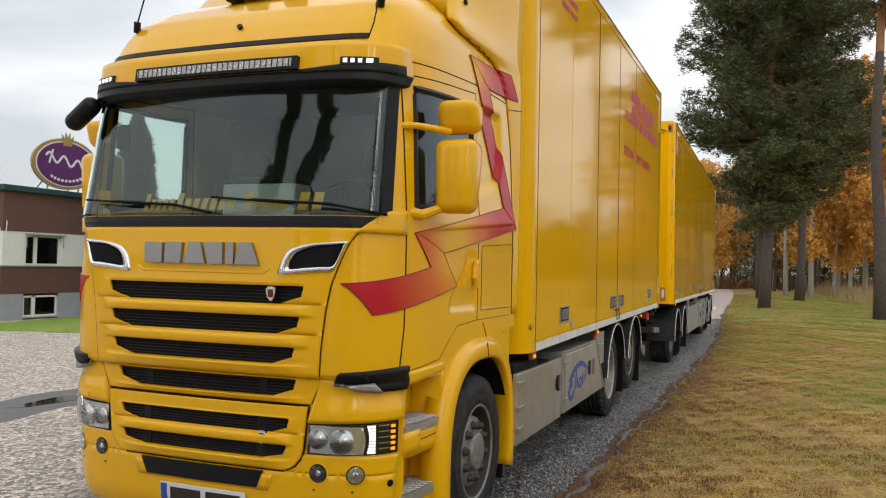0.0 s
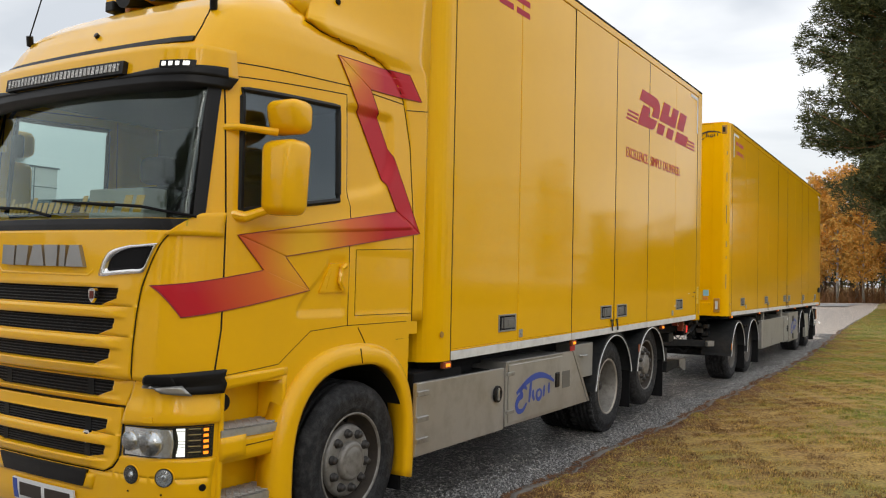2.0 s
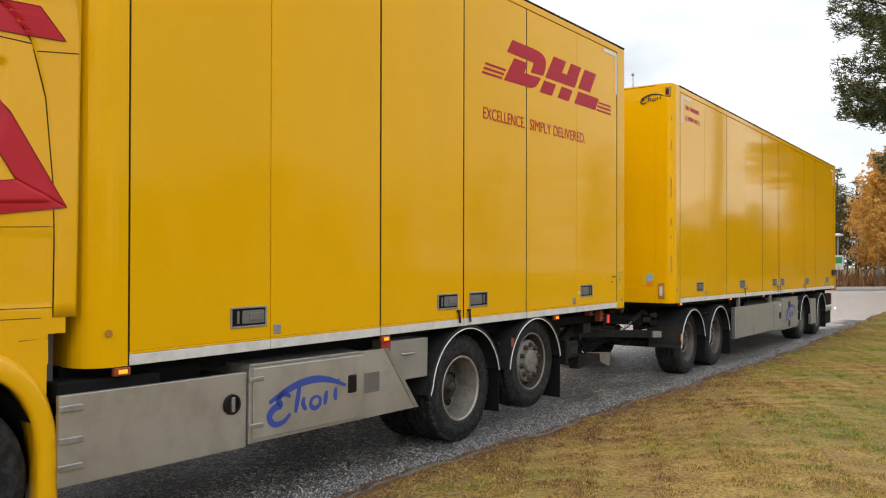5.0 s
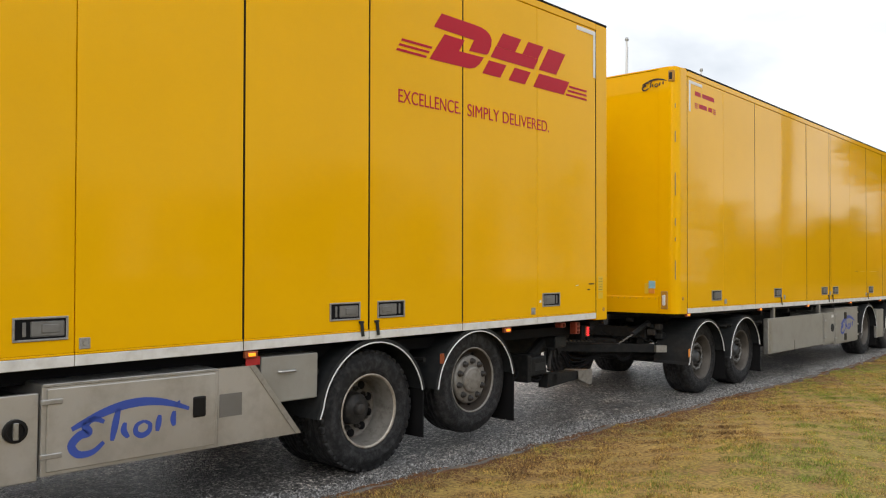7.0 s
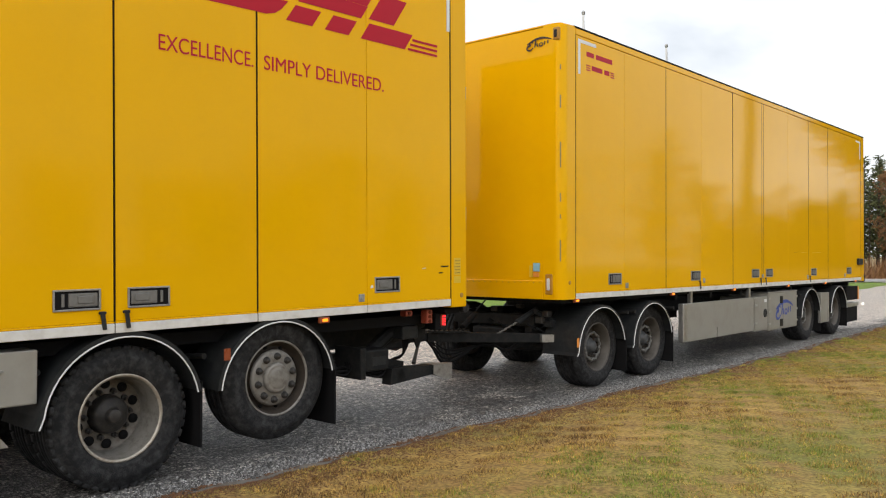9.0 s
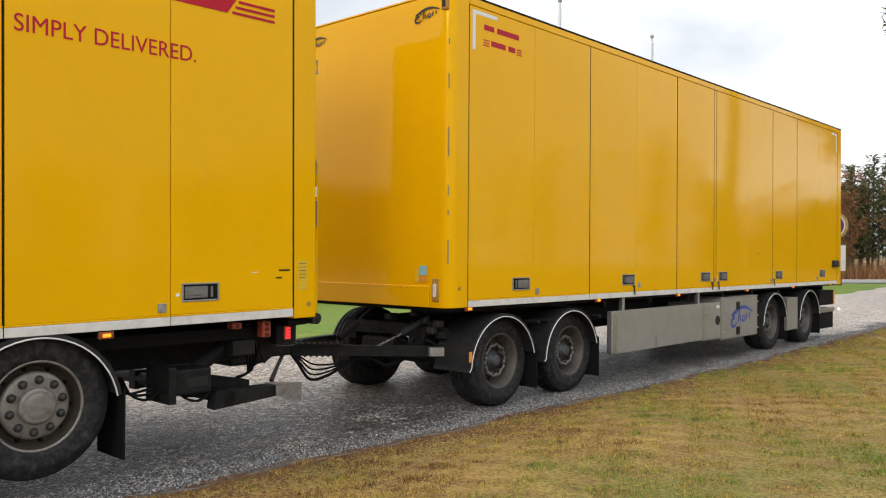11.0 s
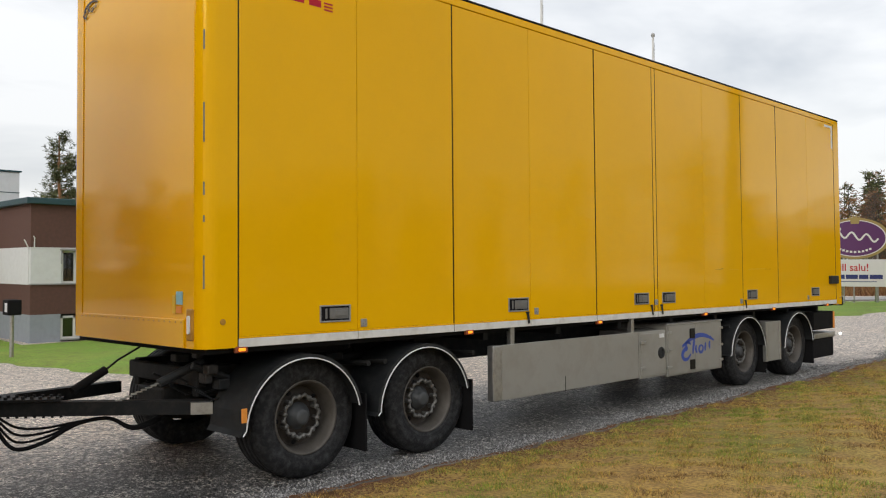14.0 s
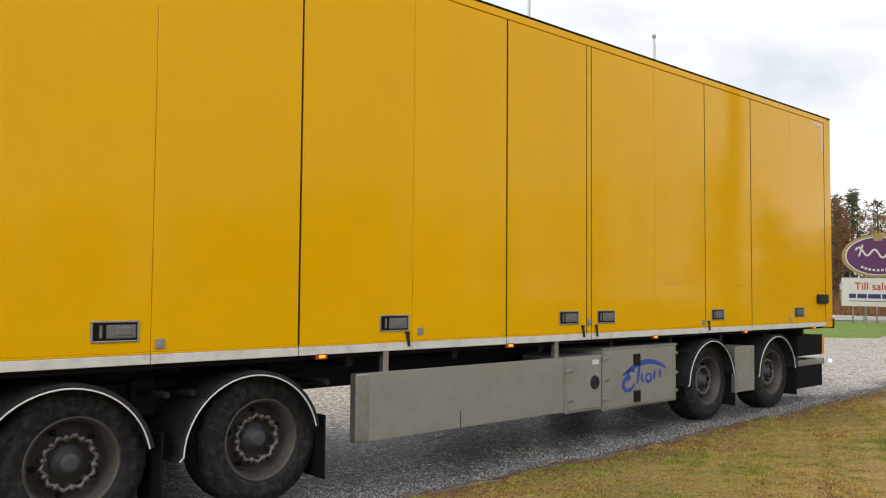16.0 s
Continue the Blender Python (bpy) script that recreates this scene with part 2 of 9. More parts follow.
def stripe_material():
    """Lightning stripe film: red that fades to orange and yellow at its middle bend."""
    m, n, l, p = mat_base("stripe_film")
    tc, sub, ln, ramp = n.new("ShaderNodeTexCoord"), n.new("ShaderNodeVectorMath"), n.new("ShaderNodeVectorMath"), n.new("ShaderNodeValToRGB")
    sub.operation, ln.operation = "SUBTRACT", "LENGTH"
    sub.inputs[1].default_value = (-0.08, -1.62, 1.86)
    l.new(tc.outputs["Object"], sub.inputs[0]), l.new(sub.outputs[0], ln.inputs[0])
    s2, l2, ma, mn = n.new("ShaderNodeVectorMath"), n.new("ShaderNodeVectorMath"), n.new("ShaderNodeMath"), n.new("ShaderNodeMath")
    s2.operation, l2.operation, ma.operation, mn.operation = "SUBTRACT", "LENGTH", "MULTIPLY_ADD", "MINIMUM"
    s2.inputs[1].default_value = (-0.10, -1.24, 3.00)
    ma.inputs[1].default_value, ma.inputs[2].default_value = 1.7, 0.14
    l.new(tc.outputs["Object"], s2.inputs[0]), l.new(s2.outputs[0], l2.inputs[0]), l.new(l2.outputs["Value"], ma.inputs[0])
    l.new(ma.outputs[0], mn.inputs[0]), l.new(ln.outputs["Value"], mn.inputs[1]), l.new(mn.outputs[0], ramp.inputs[0])
    e = ramp.color_ramp.elements
    e[0].position, e[0].color = 0.09, (0.84, 0.47, 0.02, 1)
    e[1].position, e[1].color = 0.80, (0.50, 0.014, 0.026, 1)
    mid = e.new(0.40)
    mid.color = (0.68, 0.15, 0.03, 1)
    l.new(ramp.outputs[0], p.inputs["Base Color"])
    p.inputs["Roughness"].default_value, p.inputs["Coat Weight"].default_value = 0.35, 0.25
    p.inputs["Specular IOR Level"].default_value = 0.15
    return m


STRIPE = stripe_material()
STRIPE_EDGE = mat("stripe_outline", (0.20, 0.008, 0.012), 0.4, 0, 0.05, 4, 200, 0.01)

# ---- mesh tools ----


def part(name, bm, material, parent=None, label="", smooth=False):
    """Links a bmesh as one mesh object under a thing or a part."""
    if isinstance(bm, bpy.types.Mesh):
        me = bm
    else:
        if smooth != "keep":
            for f in bm.faces:
                f.smooth = bool(smooth)
        bmesh.ops.recalc_face_normals(bm, faces=bm.faces[:])
        me = bpy.data.meshes.new(name)
        bm.to_mesh(me)
        bm.free()
    if material and not me.materials:
        me.materials.append(material)
    ob = new(name, me)
    ob.parent = parent
    if label:
        ob["label"] = label
    return ob


def thing(name, m, label, category, group="", kind=""):
    ob = new(name)
    ob.empty_display_size = 0.2
    ob.matrix_basis = m
    return tagged(ob, label, category, group, kind)


def box(bm, x0, x1, y0, y1, z0, z1, b=0.0, seg=2, m=None):
    made = bmesh.ops.create_cube(bm, size=1)["verts"]
    for v in made:
        v.co = Vector(((x0 + x1) / 2 + v.co.x * (x1 - x0), (y0 + y1) / 2 + v.co.y * (y1 - y0), (z0 + z1) / 2 + v.co.z * (z1 - z0)))
    if b:
        edges = list({e for v in made for e in v.link_edges})
        made = [v for v in bmesh.ops.bevel(bm, geom=edges, offset=b, segments=seg, profile=0.5, affect="EDGES")["verts"]]
    if m is not None:
        bmesh.ops.transform(bm, matrix=m, verts=list(made))
    return bm


def bx(*a, **k):
    return box(bmesh.new(), *a, **k)


def ring_sweep(bm, rings, closed_ring=True, cap=True):
    """Joins rings of points of equal count by quads."""
    vs = [[bm.verts.new(p) for p in r] for r in rings]
    n = len(vs[0])
    for a, b in zip(vs, vs[1:]):
        for i in range(n if closed_ring else n - 1):
            j = (i + 1) % n
            bm.faces.new((a[i], a[j], b[j], b[i]))
    if cap and closed_ring:
        bm.faces.new(vs[0][::-1])
        bm.faces.new(vs[-1])
    return bm


def tube(bm, pts, r, seg=8):
    """A round bar or hose along points; r a number or a list."""
    pts = [Vector(p) for p in pts]
    rings = []
    for i, p in enumerate(pts):
        d = (pts[min(i + 1, len(pts) - 1)] - pts[max(i - 1, 0)]).normalized()
        side = d.cross(Vector((0, 0, 1)) if abs(d.z) < 0.9 else Vector((1, 0, 0))).normalized()
        up = side.cross(d)
        rr = float(r[i] if isinstance(r, (list, tuple)) else r)
        rings.append([p + rr * (math.cos(2 * math.pi * k / seg) * side + math.sin(2 * math.pi * k / seg) * up) for k in range(seg)])
    return ring_sweep(bm, rings)


def smooth_line(pts, n=6):
    """Points of an even curve through the points given."""
    out = []
    for k in range(len(pts) - 1):
        p0, p1, p2, p3 = (Vector(pts[max(0, min(len(pts) - 1, k + q))]) for q in (-1, 0, 1, 2))
        for t in np.linspace(0, 1, n, endpoint=False):
            out.append(0.5 * ((2 * p1) + (p2 - p0) * t + (2 * p0 - 5 * p1 + 4 * p2 - p3) * t * t + (3 * p1 - p0 - 3 * p2 + p3) * t ** 3))
    return out + [Vector(pts[-1])]


def revolve(bm, prof, seg=40, cx=0.0, cy=0.0, cz=0.0):
    """Turns a profile of (x, radius) round the x axis."""
    rings = [[(cx + x, cy + r * math.cos(2 * math.pi * k / seg), cz + r * math.sin(2 * math.pi * k / seg)) for k in range(seg)] for x, r in prof]
    return ring_sweep(bm, rings, cap=False)


def plate(bm, pts, depth):
    """A flat polygon with thickness; depth is a vector."""
    a = [bm.verts.new(p) for p in pts]
    b = [bm.verts.new(Vector(p) + Vector(depth)) for p in pts]
    bm.faces.new(a)
    bm.faces.new(b[::-1])
    for i in range(len(a)):
        j = (i + 1) % len(a)
        bm.faces.new((a[i], b[i], b[j], a[j]))
    return bm


def ribbon(bm, pts, widths, nrm, depth=0.002):
    """A flat brush stroke along points lying in a plane with the normal nrm."""
    pts, nrm = [Vector(p) for p in pts], Vector(nrm).normalized()
    rows = []
    for i, p in enumerate(pts):
        d = (pts[min(i + 1, len(pts) - 1)] - pts[max(i - 1, 0)]).normalized()
        s = nrm.cross(d) * (widths[i] if isinstance(widths, (list, tuple)) else widths) / 2
        rows.append([p - s, p + s, p + s + nrm * depth, p - s + nrm * depth])
    return ring_sweep(bm, rows)


def text_mesh(body, size, squeeze=1.0, bold=0.012):
    cu = bpy.data.curves.new("text", "FONT")
    cu.body, cu.size, cu.extrude, cu.align_x, cu.offset = body, size, 0.001, "LEFT", size * bold
    ob = new("text", cu)
    bpy.context.view_layer.update()
    me = bpy.data.meshes.new_from_object(ob.evaluated_get(bpy.context.evaluated_depsgraph_get()))
    bpy.data.objects.remove(ob)
    for v in me.vertices:
        v.co.x *= squeeze
    return me


def raw_mesh(name, verts, faces, material):
    me = bpy.data.meshes.new(name)
    me.from_pydata(verts, [], faces)
    me.materials.append(material)
    return me

# ---- wheels ----


def wheel_meshes():
    out = {}
    for kind, w in (("steer", 0.33), ("drive", 0.30), ("trailer", 0.36)):
        bm = bmesh.new()
        tread = [(-0.05, 0.497)]
        for k in range(4):
            x = -0.05 - (w - 0.1) * (k + 0.5) / 4
            tread += [(x + 0.012, 0.5), (x + 0.008, 0.487), (x - 0.008, 0.487), (x - 0.012, 0.5)]
        prof = [(-0.028, 0.288), (-0.004, 0.305), (0.0, 0.33), (0.004, 0.336), (0.003, 0.345), (0.010, 0.39), (0.008, 0.43), (0.004, 0.435), (-0.004, 0.462), (-0.02, 0.486)] + tread
        prof += [(-w + 0.05, 0.497), (-w + 0.02, 0.486), (-w, 0.45), (-w - 0.008, 0.39), (-w, 0.33), (-w + 0.03, 0.288)]
        revolve(bm, prof, 64)
        rnd = random.Random(5)
        if kind == "drive":
            # shoulder lugs of the drive tyre
            for k in range(44):
                a = 2 * math.pi * k / 44
                m = Matrix.Rotation(a, 4, "X")
                box(bm, -0.060, -0.012, 0.462, 0.501, -0.027 + rnd.uniform(-0.004, 0.004), 0.027 + rnd.uniform(-0.004, 0.004), 0.006, 1, m)
                box(bm, -w + 0.005, -w + 0.06, 0.46, 0.503, -0.026, 0.026, 0.0, 1, m)
        for v in bm.verts:
            v.co *= 1 + 0.002 * rnd.uniform(-1, 1)
        for v in bm.verts:
            v.co.y, v.co.z = v.co.y * 1.01, v.co.z * 1.01
        me = bpy.data.meshes.new("tyre")
        bmesh.ops.recalc_face_normals(bm, faces=bm.faces[:])
        for f in bm.faces:
            f.smooth = len(f.verts) == 4
        bm.to_mesh(me)
        bm.free()
        me.materials.append(RUBBER)
        out[kind, "tyre"] = me

    def keep(key, bm, material, smooth=True):
        bmesh.ops.recalc_face_normals(bm, faces=bm.faces[:])
        for f in bm.faces:
            f.smooth = smooth
        me = bpy.data.meshes.new(key[1])
        bm.to_mesh(me)
        bm.free()
        me.materials.append(material)
        out[key] = me

    # steering and tag wheels: shallow dish with a raised disc
    keep(("steer", "rim"), revolve(bmesh.new(), [(-0.012, 0.312), (-0.002, 0.308), (-0.002, 0.298), (-0.012, 0.292)], 60), RIM)
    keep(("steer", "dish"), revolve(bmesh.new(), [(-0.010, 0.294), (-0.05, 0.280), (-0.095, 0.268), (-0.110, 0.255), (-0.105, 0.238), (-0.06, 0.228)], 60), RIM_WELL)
    bm = revolve(bmesh.new(), [(-0.062, 0.230), (-0.044, 0.224), (-0.036, 0.212), (-0.032, 0.19), (-0.030, 0.13), (-0.030, 0.02)], 60)
    keep(("steer", "wheel_disc"), bm, RIM)
    keep(("steer", "hub_cover"), revolve(bmesh.new(), [(-0.03, 0.126), (-0.006, 0.124), (0.005, 0.114), (0.008, 0.100), (0.006, 0.094), (0.010, 0.086), (0.014, 0.05), (0.015, 0.001)], 40), RIM)
    bm = revolve(bmesh.new(), [(-0.032, 0.030), (-0.024, 0.030), (-0.022, 0.024), (-0.006, 0.023), (0.003, 0.018), (0.005, 0.001)], 14)
    keep(("steer", "nut"), bm, HUB)
    keep(("steer", "hole"), revolve(bmesh.new(), [(-0.112, 0.016), (-0.096, 0.015), (-0.096, 0.001)], 10), MATT_BLACK)
    # driven wheels: deep dish and a bare hub
    keep(("drive", "rim"), revolve(bmesh.new(), [(-0.012, 0.312), (0.0, 0.309), (0.0, 0.296), (-0.012, 0.288)], 60), RIM_EDGE)
    keep(("drive", "dish"), revolve(bmesh.new(), [(-0.010, 0.290), (-0.04, 0.279), (-0.17, 0.268), (-0.23, 0.258)], 60), RIM)
    keep(("drive", "wheel_disc"), revolve(bmesh.new(), [(-0.229, 0.259), (-0.255, 0.235), (-0.245, 0.19), (-0.235, 0.10)], 60), RIM_DARK)
    keep(("drive", "hub"), revolve(bmesh.new(), [(-0.24, 0.142), (-0.17, 0.132), (-0.145, 0.116), (-0.14, 0.064), (-0.13, 0.056), (-0.095, 0.050), (-0.09, 0.043), (-0.09, 0.001)], 32), HUB)
    keep(("drive", "nut"), revolve(bmesh.new(), [(-0.24, 0.022), (-0.21, 0.022), (-0.205, 0.014), (-0.185, 0.013), (-0.185, 0.001)], 6), HUB, False)
    keep(("drive", "hole"), revolve(bmesh.new(), [(-0.262, 0.036), (-0.246, 0.034), (-0.246, 0.001)], 14), MATT_BLACK)
    # trailer wheels: dish with a scalloped nut ring and a round hub cap
    keep(("trailer", "rim"), revolve(bmesh.new(), [(-0.012, 0.312), (0.0, 0.309), (0.0, 0.298), (-0.014, 0.288)], 60), TRAILER_RIM)
    keep(("trailer", "dish"), revolve(bmesh.new(), [(-0.012, 0.290), (-0.03, 0.277), (-0.110, 0.264), (-0.150, 0.252)], 60), TRAILER_RIM)
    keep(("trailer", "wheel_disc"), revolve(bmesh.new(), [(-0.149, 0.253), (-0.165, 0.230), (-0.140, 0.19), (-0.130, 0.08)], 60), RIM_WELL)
    keep(("trailer", "hub"), revolve(bmesh.new(), [(-0.14, 0.118), (-0.110, 0.104), (-0.090, 0.078), (-0.060, 0.066), (-0.050, 0.060), (-0.046, 0.03), (-0.046, 0.001)], 32), HUB_CAP)
    bm = bmesh.new()
    rows = []
    for k in range(80):
        a = 2 * math.pi * k / 80
        r = 0.166 + 0.014 * math.cos(10 * a)
        c = Vector((-0.078, r * math.cos(a), r * math.sin(a)))
        rad = Vector((0, math.cos(a), math.sin(a)))
        rows.append([c + (0.013 + 0.006 * max(0, math.cos(10 * a))) * (math.cos(q * math.pi / 3) * rad + math.sin(q * math.pi / 3) * Vector((1, 0, 0))) for q in range(6)])
    ring_sweep(bm, rows + [rows[0]], cap=False)
    keep(("trailer", "nut_ring"), bm, NUT_STEEL)
    keep(("trailer", "nut"), revolve(bmesh.new(), [(-0.14, 0.022), (-0.082, 0.022), (-0.066, 0.018), (-0.062, 0.001)], 10), NUT_STEEL)
    keep(("trailer", "hole"), revolve(bmesh.new(), [(-0.138, 0.022), (-0.128, 0.020), (-0.128, 0.001)], 10), MATT_BLACK)
    return out


WHEELS = wheel_meshes()


def add_wheel(parent, kind, x, y, z, turn=0.0, flip=False, detail=True):
    w = part("wheel", WHEELS[kind, "tyre"], None, parent)
    w.matrix_basis = pose(x, y, z, turn, 0, 0) if not flip else pose(x, y, z, 0, 0, 180)
    if not detail:
        part("brake_drum", tube(bmesh.new(), [(-0.30, 0, 0), (-0.28, 0, 0), (-0.06, 0, 0)], [0.10, 0.25, 0.275], 24), RIM_WELL, w, "dark brake drum")
        return w
    for key in ("rim", "dish", "wheel_disc", "hub", "hub_cover", "nut_ring"):
        if (kind, key) in WHEELS:
            part(key, WHEELS[kind, key], None, w)
    for k in range(10):
        a = 2 * math.pi * (k + 0.5) / 10
        nut = part("wheel_nut", WHEELS[kind, "nut"], None, w)
        pcd = 0.176 if kind == "steer" else 0.167
        nut.location = (0, pcd * math.cos(a), pcd * math.sin(a))
        if kind == "trailer" and k % 2:
            continue
        hole = part("rim_hole", WHEELS[kind, "hole"], None, w)
        r = {"steer": 0.250, "drive": 0.215, "trailer": 0.215}[kind]
        hole.location = (0.004 if kind != "drive" else 0.012, r * math.cos(a + 0.31), r * math.sin(a + 0.31))
    return w


def mudguard(parent, y, z, x0, x1, r, a0, a1, front_drop=0.0, trim=True, label=""):
    """A black arc over a wheel with a pale edge trim. Angles in degrees, 0 to the rear, 90 up."""
    bm = bmesh.new()
    rows, edge = [], []
    pts = [(y + r * math.cos(radians(a0 + (a1 - a0) * k / 24)), z + r * math.sin(radians(a0 + (a1 - a0) * k / 24))) for k in range(25)]
    if front_drop:
        pts.append((pts[-1][0] - 0.03, pts[-1][1] - front_drop))
    for k, (py, pz) in enumerate(pts):
        d = Vector((0, py - y, pz - z)).normalized()
        p = Vector((0, py, pz))
        rows.append([p + Vector((x0, 0, 0)), p + Vector((x1, 0, 0)), p + Vector((x1, 0, 0)) - d * 0.035, p + Vector((x1 - 0.012, 0, 0)) - d * 0.035, p + Vector((x1 - 0.012, 0, 0)) - d * 0.012, p + Vector((x0, 0, 0)) - d * 0.012])
        edge.append(p + Vector((x1 + 0.002, 0, 0)) - d * 0.034)
    ring_sweep(bm, rows)
    g = part("mudguard", bm, GUARD, parent, label)
    if trim:
        part("edge_trim", tube(bmesh.new(), edge, 0.006, 6), TAPE, g, "pale edge trim")
    return g


# ---- cargo bodies ----


def latch_parts():
    frame_bm = bmesh.new()
    for a in ((0, 0.010, 0, 0.32, 0, 0.013), (0, 0.010, 0, 0.32, 0.130, 0.143), (0, 0.010, 0, 0.014, 0.013, 0.130), (0, 0.010, 0.306, 0.32, 0.013, 0.130)):
        box(frame_bm, *a, 0.003, 1)
    rec = bx(-0.004, 0.003, 0.012, 0.308, 0.012, 0.132)
    lev = bx(0.001, 0.008, 0.10, 0.296, 0.026, 0.118, 0.006, 1)
    box(lev, 0.006, 0.014, 0.16, 0.27, 0.046, 0.100, 0.005, 1)
    box(lev, 0.001, 0.011, 0.055, 0.075, 0.030, 0.114, 0.003, 1)
    out = []
    for name, bm, m in (("latch", frame_bm, LATCH_STEEL), ("recess", rec, MATT_BLACK), ("lever", lev, LATCH_DARK)):
        bmesh.ops.recalc_face_normals(bm, faces=bm.faces[:])
        me = bpy.data.meshes.new(name)
        bm.to_mesh(me)
        bm.free()
        me.materials.append(m)
        out.append(me)
    return out


LATCH = latch_parts()


def cargo_box(root, m, yf, yr, height, seams, latches, flip_latches=(), r=0.13):
    """A folding-side cargo body: a dark core, one panel per leaf, posts, rails and latches. seams are (y, gap)."""
    width, rnd = 2.55, random.Random(int(yr * 10))
    body = part("box_body", bx(-width + 0.04, -0.034, seams[0][0] - 0.02, yr - 0.03, 0.01, height - 0.03), SEAM, root, "dark core behind the yellow panels")
    body.matrix_basis = m
    # front wall and rounded corner posts
    for side in (0, 1):
        bm = bmesh.new()
        pts = [(-0.26, yf), (-r, yf)]
        pts += [(-r + r * math.sin(radians(a)), yf + r - r * math.cos(radians(a))) for a in range(10, 91, 10)]
        pts += [(0, seams[0][0] - 0.006), (-0.05, seams[0][0] - 0.006), (-0.26, yf + 0.1)]
        pts = [(x if not side else -width - x, y) for x, y in pts]
        plate(bm, [(x, y, 0.0) for x, y in pts], (0, 0, height - 0.012))
        part("corner_post", bm, BOX_YELLOW, body)
    part("front_wall", bx(-width + 0.262, -0.262, yf + 0.008, yf + 0.06, 0, height - 0.02, 0.004, 1), BOX_YELLOW, body)
    part("roof", bx(-width, 0, seams[0][0] - 0.03, yr, height - 0.012, height + 0.012, 0.004, 1), MATT_BLACK, body, "dark roof edge")
    part("front_cap", plate(bmesh.new(), [(x, y, height - 0.012) for x, y in ((-r * 0.3, yf + r * 0.3), (-r, yf + 0.004), (-width + r, yf + 0.004), (-width + r * 0.3, yf + r * 0.3), (-width, seams[0][0] - 0.031), (0, seams[0][0] - 0.031))][::-1], (0, 0, 0.016)), BOX_YELLOW, body)
    # right side leaves
    for (a, ga), (b, gb) in zip(seams, seams[1:]):
        leaf = part("side_panel", bx(-0.03, 0, a + ga / 2, b - gb / 2, 0.082, height - 0.095, 0.003, 1), BOX_YELLOW, body)
        c = Vector((0, (a + b) / 2, height / 2))
        leaf.matrix_basis = Matrix.Translation(c) @ pose(0, 0, 0, 0, rnd.uniform(-0.05, 0.05), rnd.uniform(-0.13, 0.13)) @ Matrix.Translation(-c)
        part("bottom_rail", bx(-0.03, 0.004, a + 0.003, b - 0.003, 0.0, 0.066, 0.003, 1), WHITE_STRIP, body, "white bottom rail, scuffed")
        part("rail_lip", bx(-0.03, 0.003, a + 0.003, b - 0.003, 0.068, 0.081, 0.002, 1), BOX_YELLOW, body)
    for y, gap in seams:
        if gap < 0.009:
            continue
        part("leaf_seal", bx(-0.032, 0.0015, y - gap * 0.30, y + gap * 0.30, 0.004, height - 0.09), SEAM, body, "dark rubber seal between two leaves")
    part("top_rail", bx(-0.03, 0.002, seams[0][0] + 0.003, seams[-1][0] - 0.003, height - 0.088, height - 0.014, 0.004, 1), BOX_YELLOW, body)
    part("far_wall", bx(-width, -width + 0.03, seams[0][0], seams[-1][0], 0, height - 0.014, 0.004, 1), BOX_YELLOW, body)
    for side in (0, 1):
        x0, x1 = (-0.18, 0.0) if not side else (-width, -width + 0.18)
        part("rear_post", bx(x0, x1, seams[-1][0] + 0.004, yr, -0.02, height - 0.014, 0.012, 2), BOX_YELLOW, body)
    part("rear_door", bx(-width + 0.19, -0.19, yr - 0.06, yr - 0.01, 0, height - 0.02, 0.004, 1), BOX_YELLOW, body)
    for k, (ly, lz) in enumerate(latches):
        la = part("latch", LATCH[0], None, body)
        rec, lev = part("recess", LATCH[1], None, la), part("lever", LATCH[2], None, la)
        la.matrix_basis = pose(0, ly, lz) if k not in flip_latches else Matrix.Translation((0, ly + 0.32, lz)) @ Matrix.Scale(-1, 4, (0, 1, 0))
    # small drain plug on the corner post
    part("plug", revolve(bmesh.new(), [(0, 0.024), (0.006, 0.022), (0.007, 0.001)], 16, 0.0, seams[0][0] - 0.13, 0.20), PLUG_BROWN, body)
    part("plug", revolve(bmesh.new(), [(0, 0.024), (0.006, 0.022), (0.007, 0.001)], 16, 0.0, yr - 0.08, 0.10), PLUG_BROWN, body)
    return body


def small_lock(body, y, z, strap=False):
    if strap:
        bm = plate(bmesh.new(), [(0.008, y - 0.016, z + 0.11), (0.008, y + 0.016, z + 0.11), (0.014, y + 0.026, z + 0.0), (0.014, y - 0.002, z + 0.0)], (0.006, 0, 0))
        box(bm, 0.0, 0.016, y - 0.026, y + 0.026, z + 0.105, z + 0.125, 0.004, 1)
        part("strap_hook", bm, GUARD, body, "dark strap hook")
    else:
        bm = bx(0.0, 0.008, y - 0.035, y + 0.035, z, z + 0.07, 0.004, 1)
        revolve(bm, [(0.006, 0.016), (0.014, 0.014), (0.014, 0.001)], 10, 0, y, z + 0.035)
        part("lock_plate", bm, LATCH_STEEL, body)


def side_marker(root, y, z, x=0.0):
    b = part("marker_lamp", bx(x - 0.03, x + 0.006, y - 0.055, y + 0.055, z - 0.025, z + 0.025, 0.006, 1), AMBER_OFF, root, "amber side marker")
    part("bulb", bx(x + 0.004, x + 0.011, y - 0.03, y + 0.03, z - 0.012, z + 0.012, 0.003, 1), AMBER, b, "lit amber light")


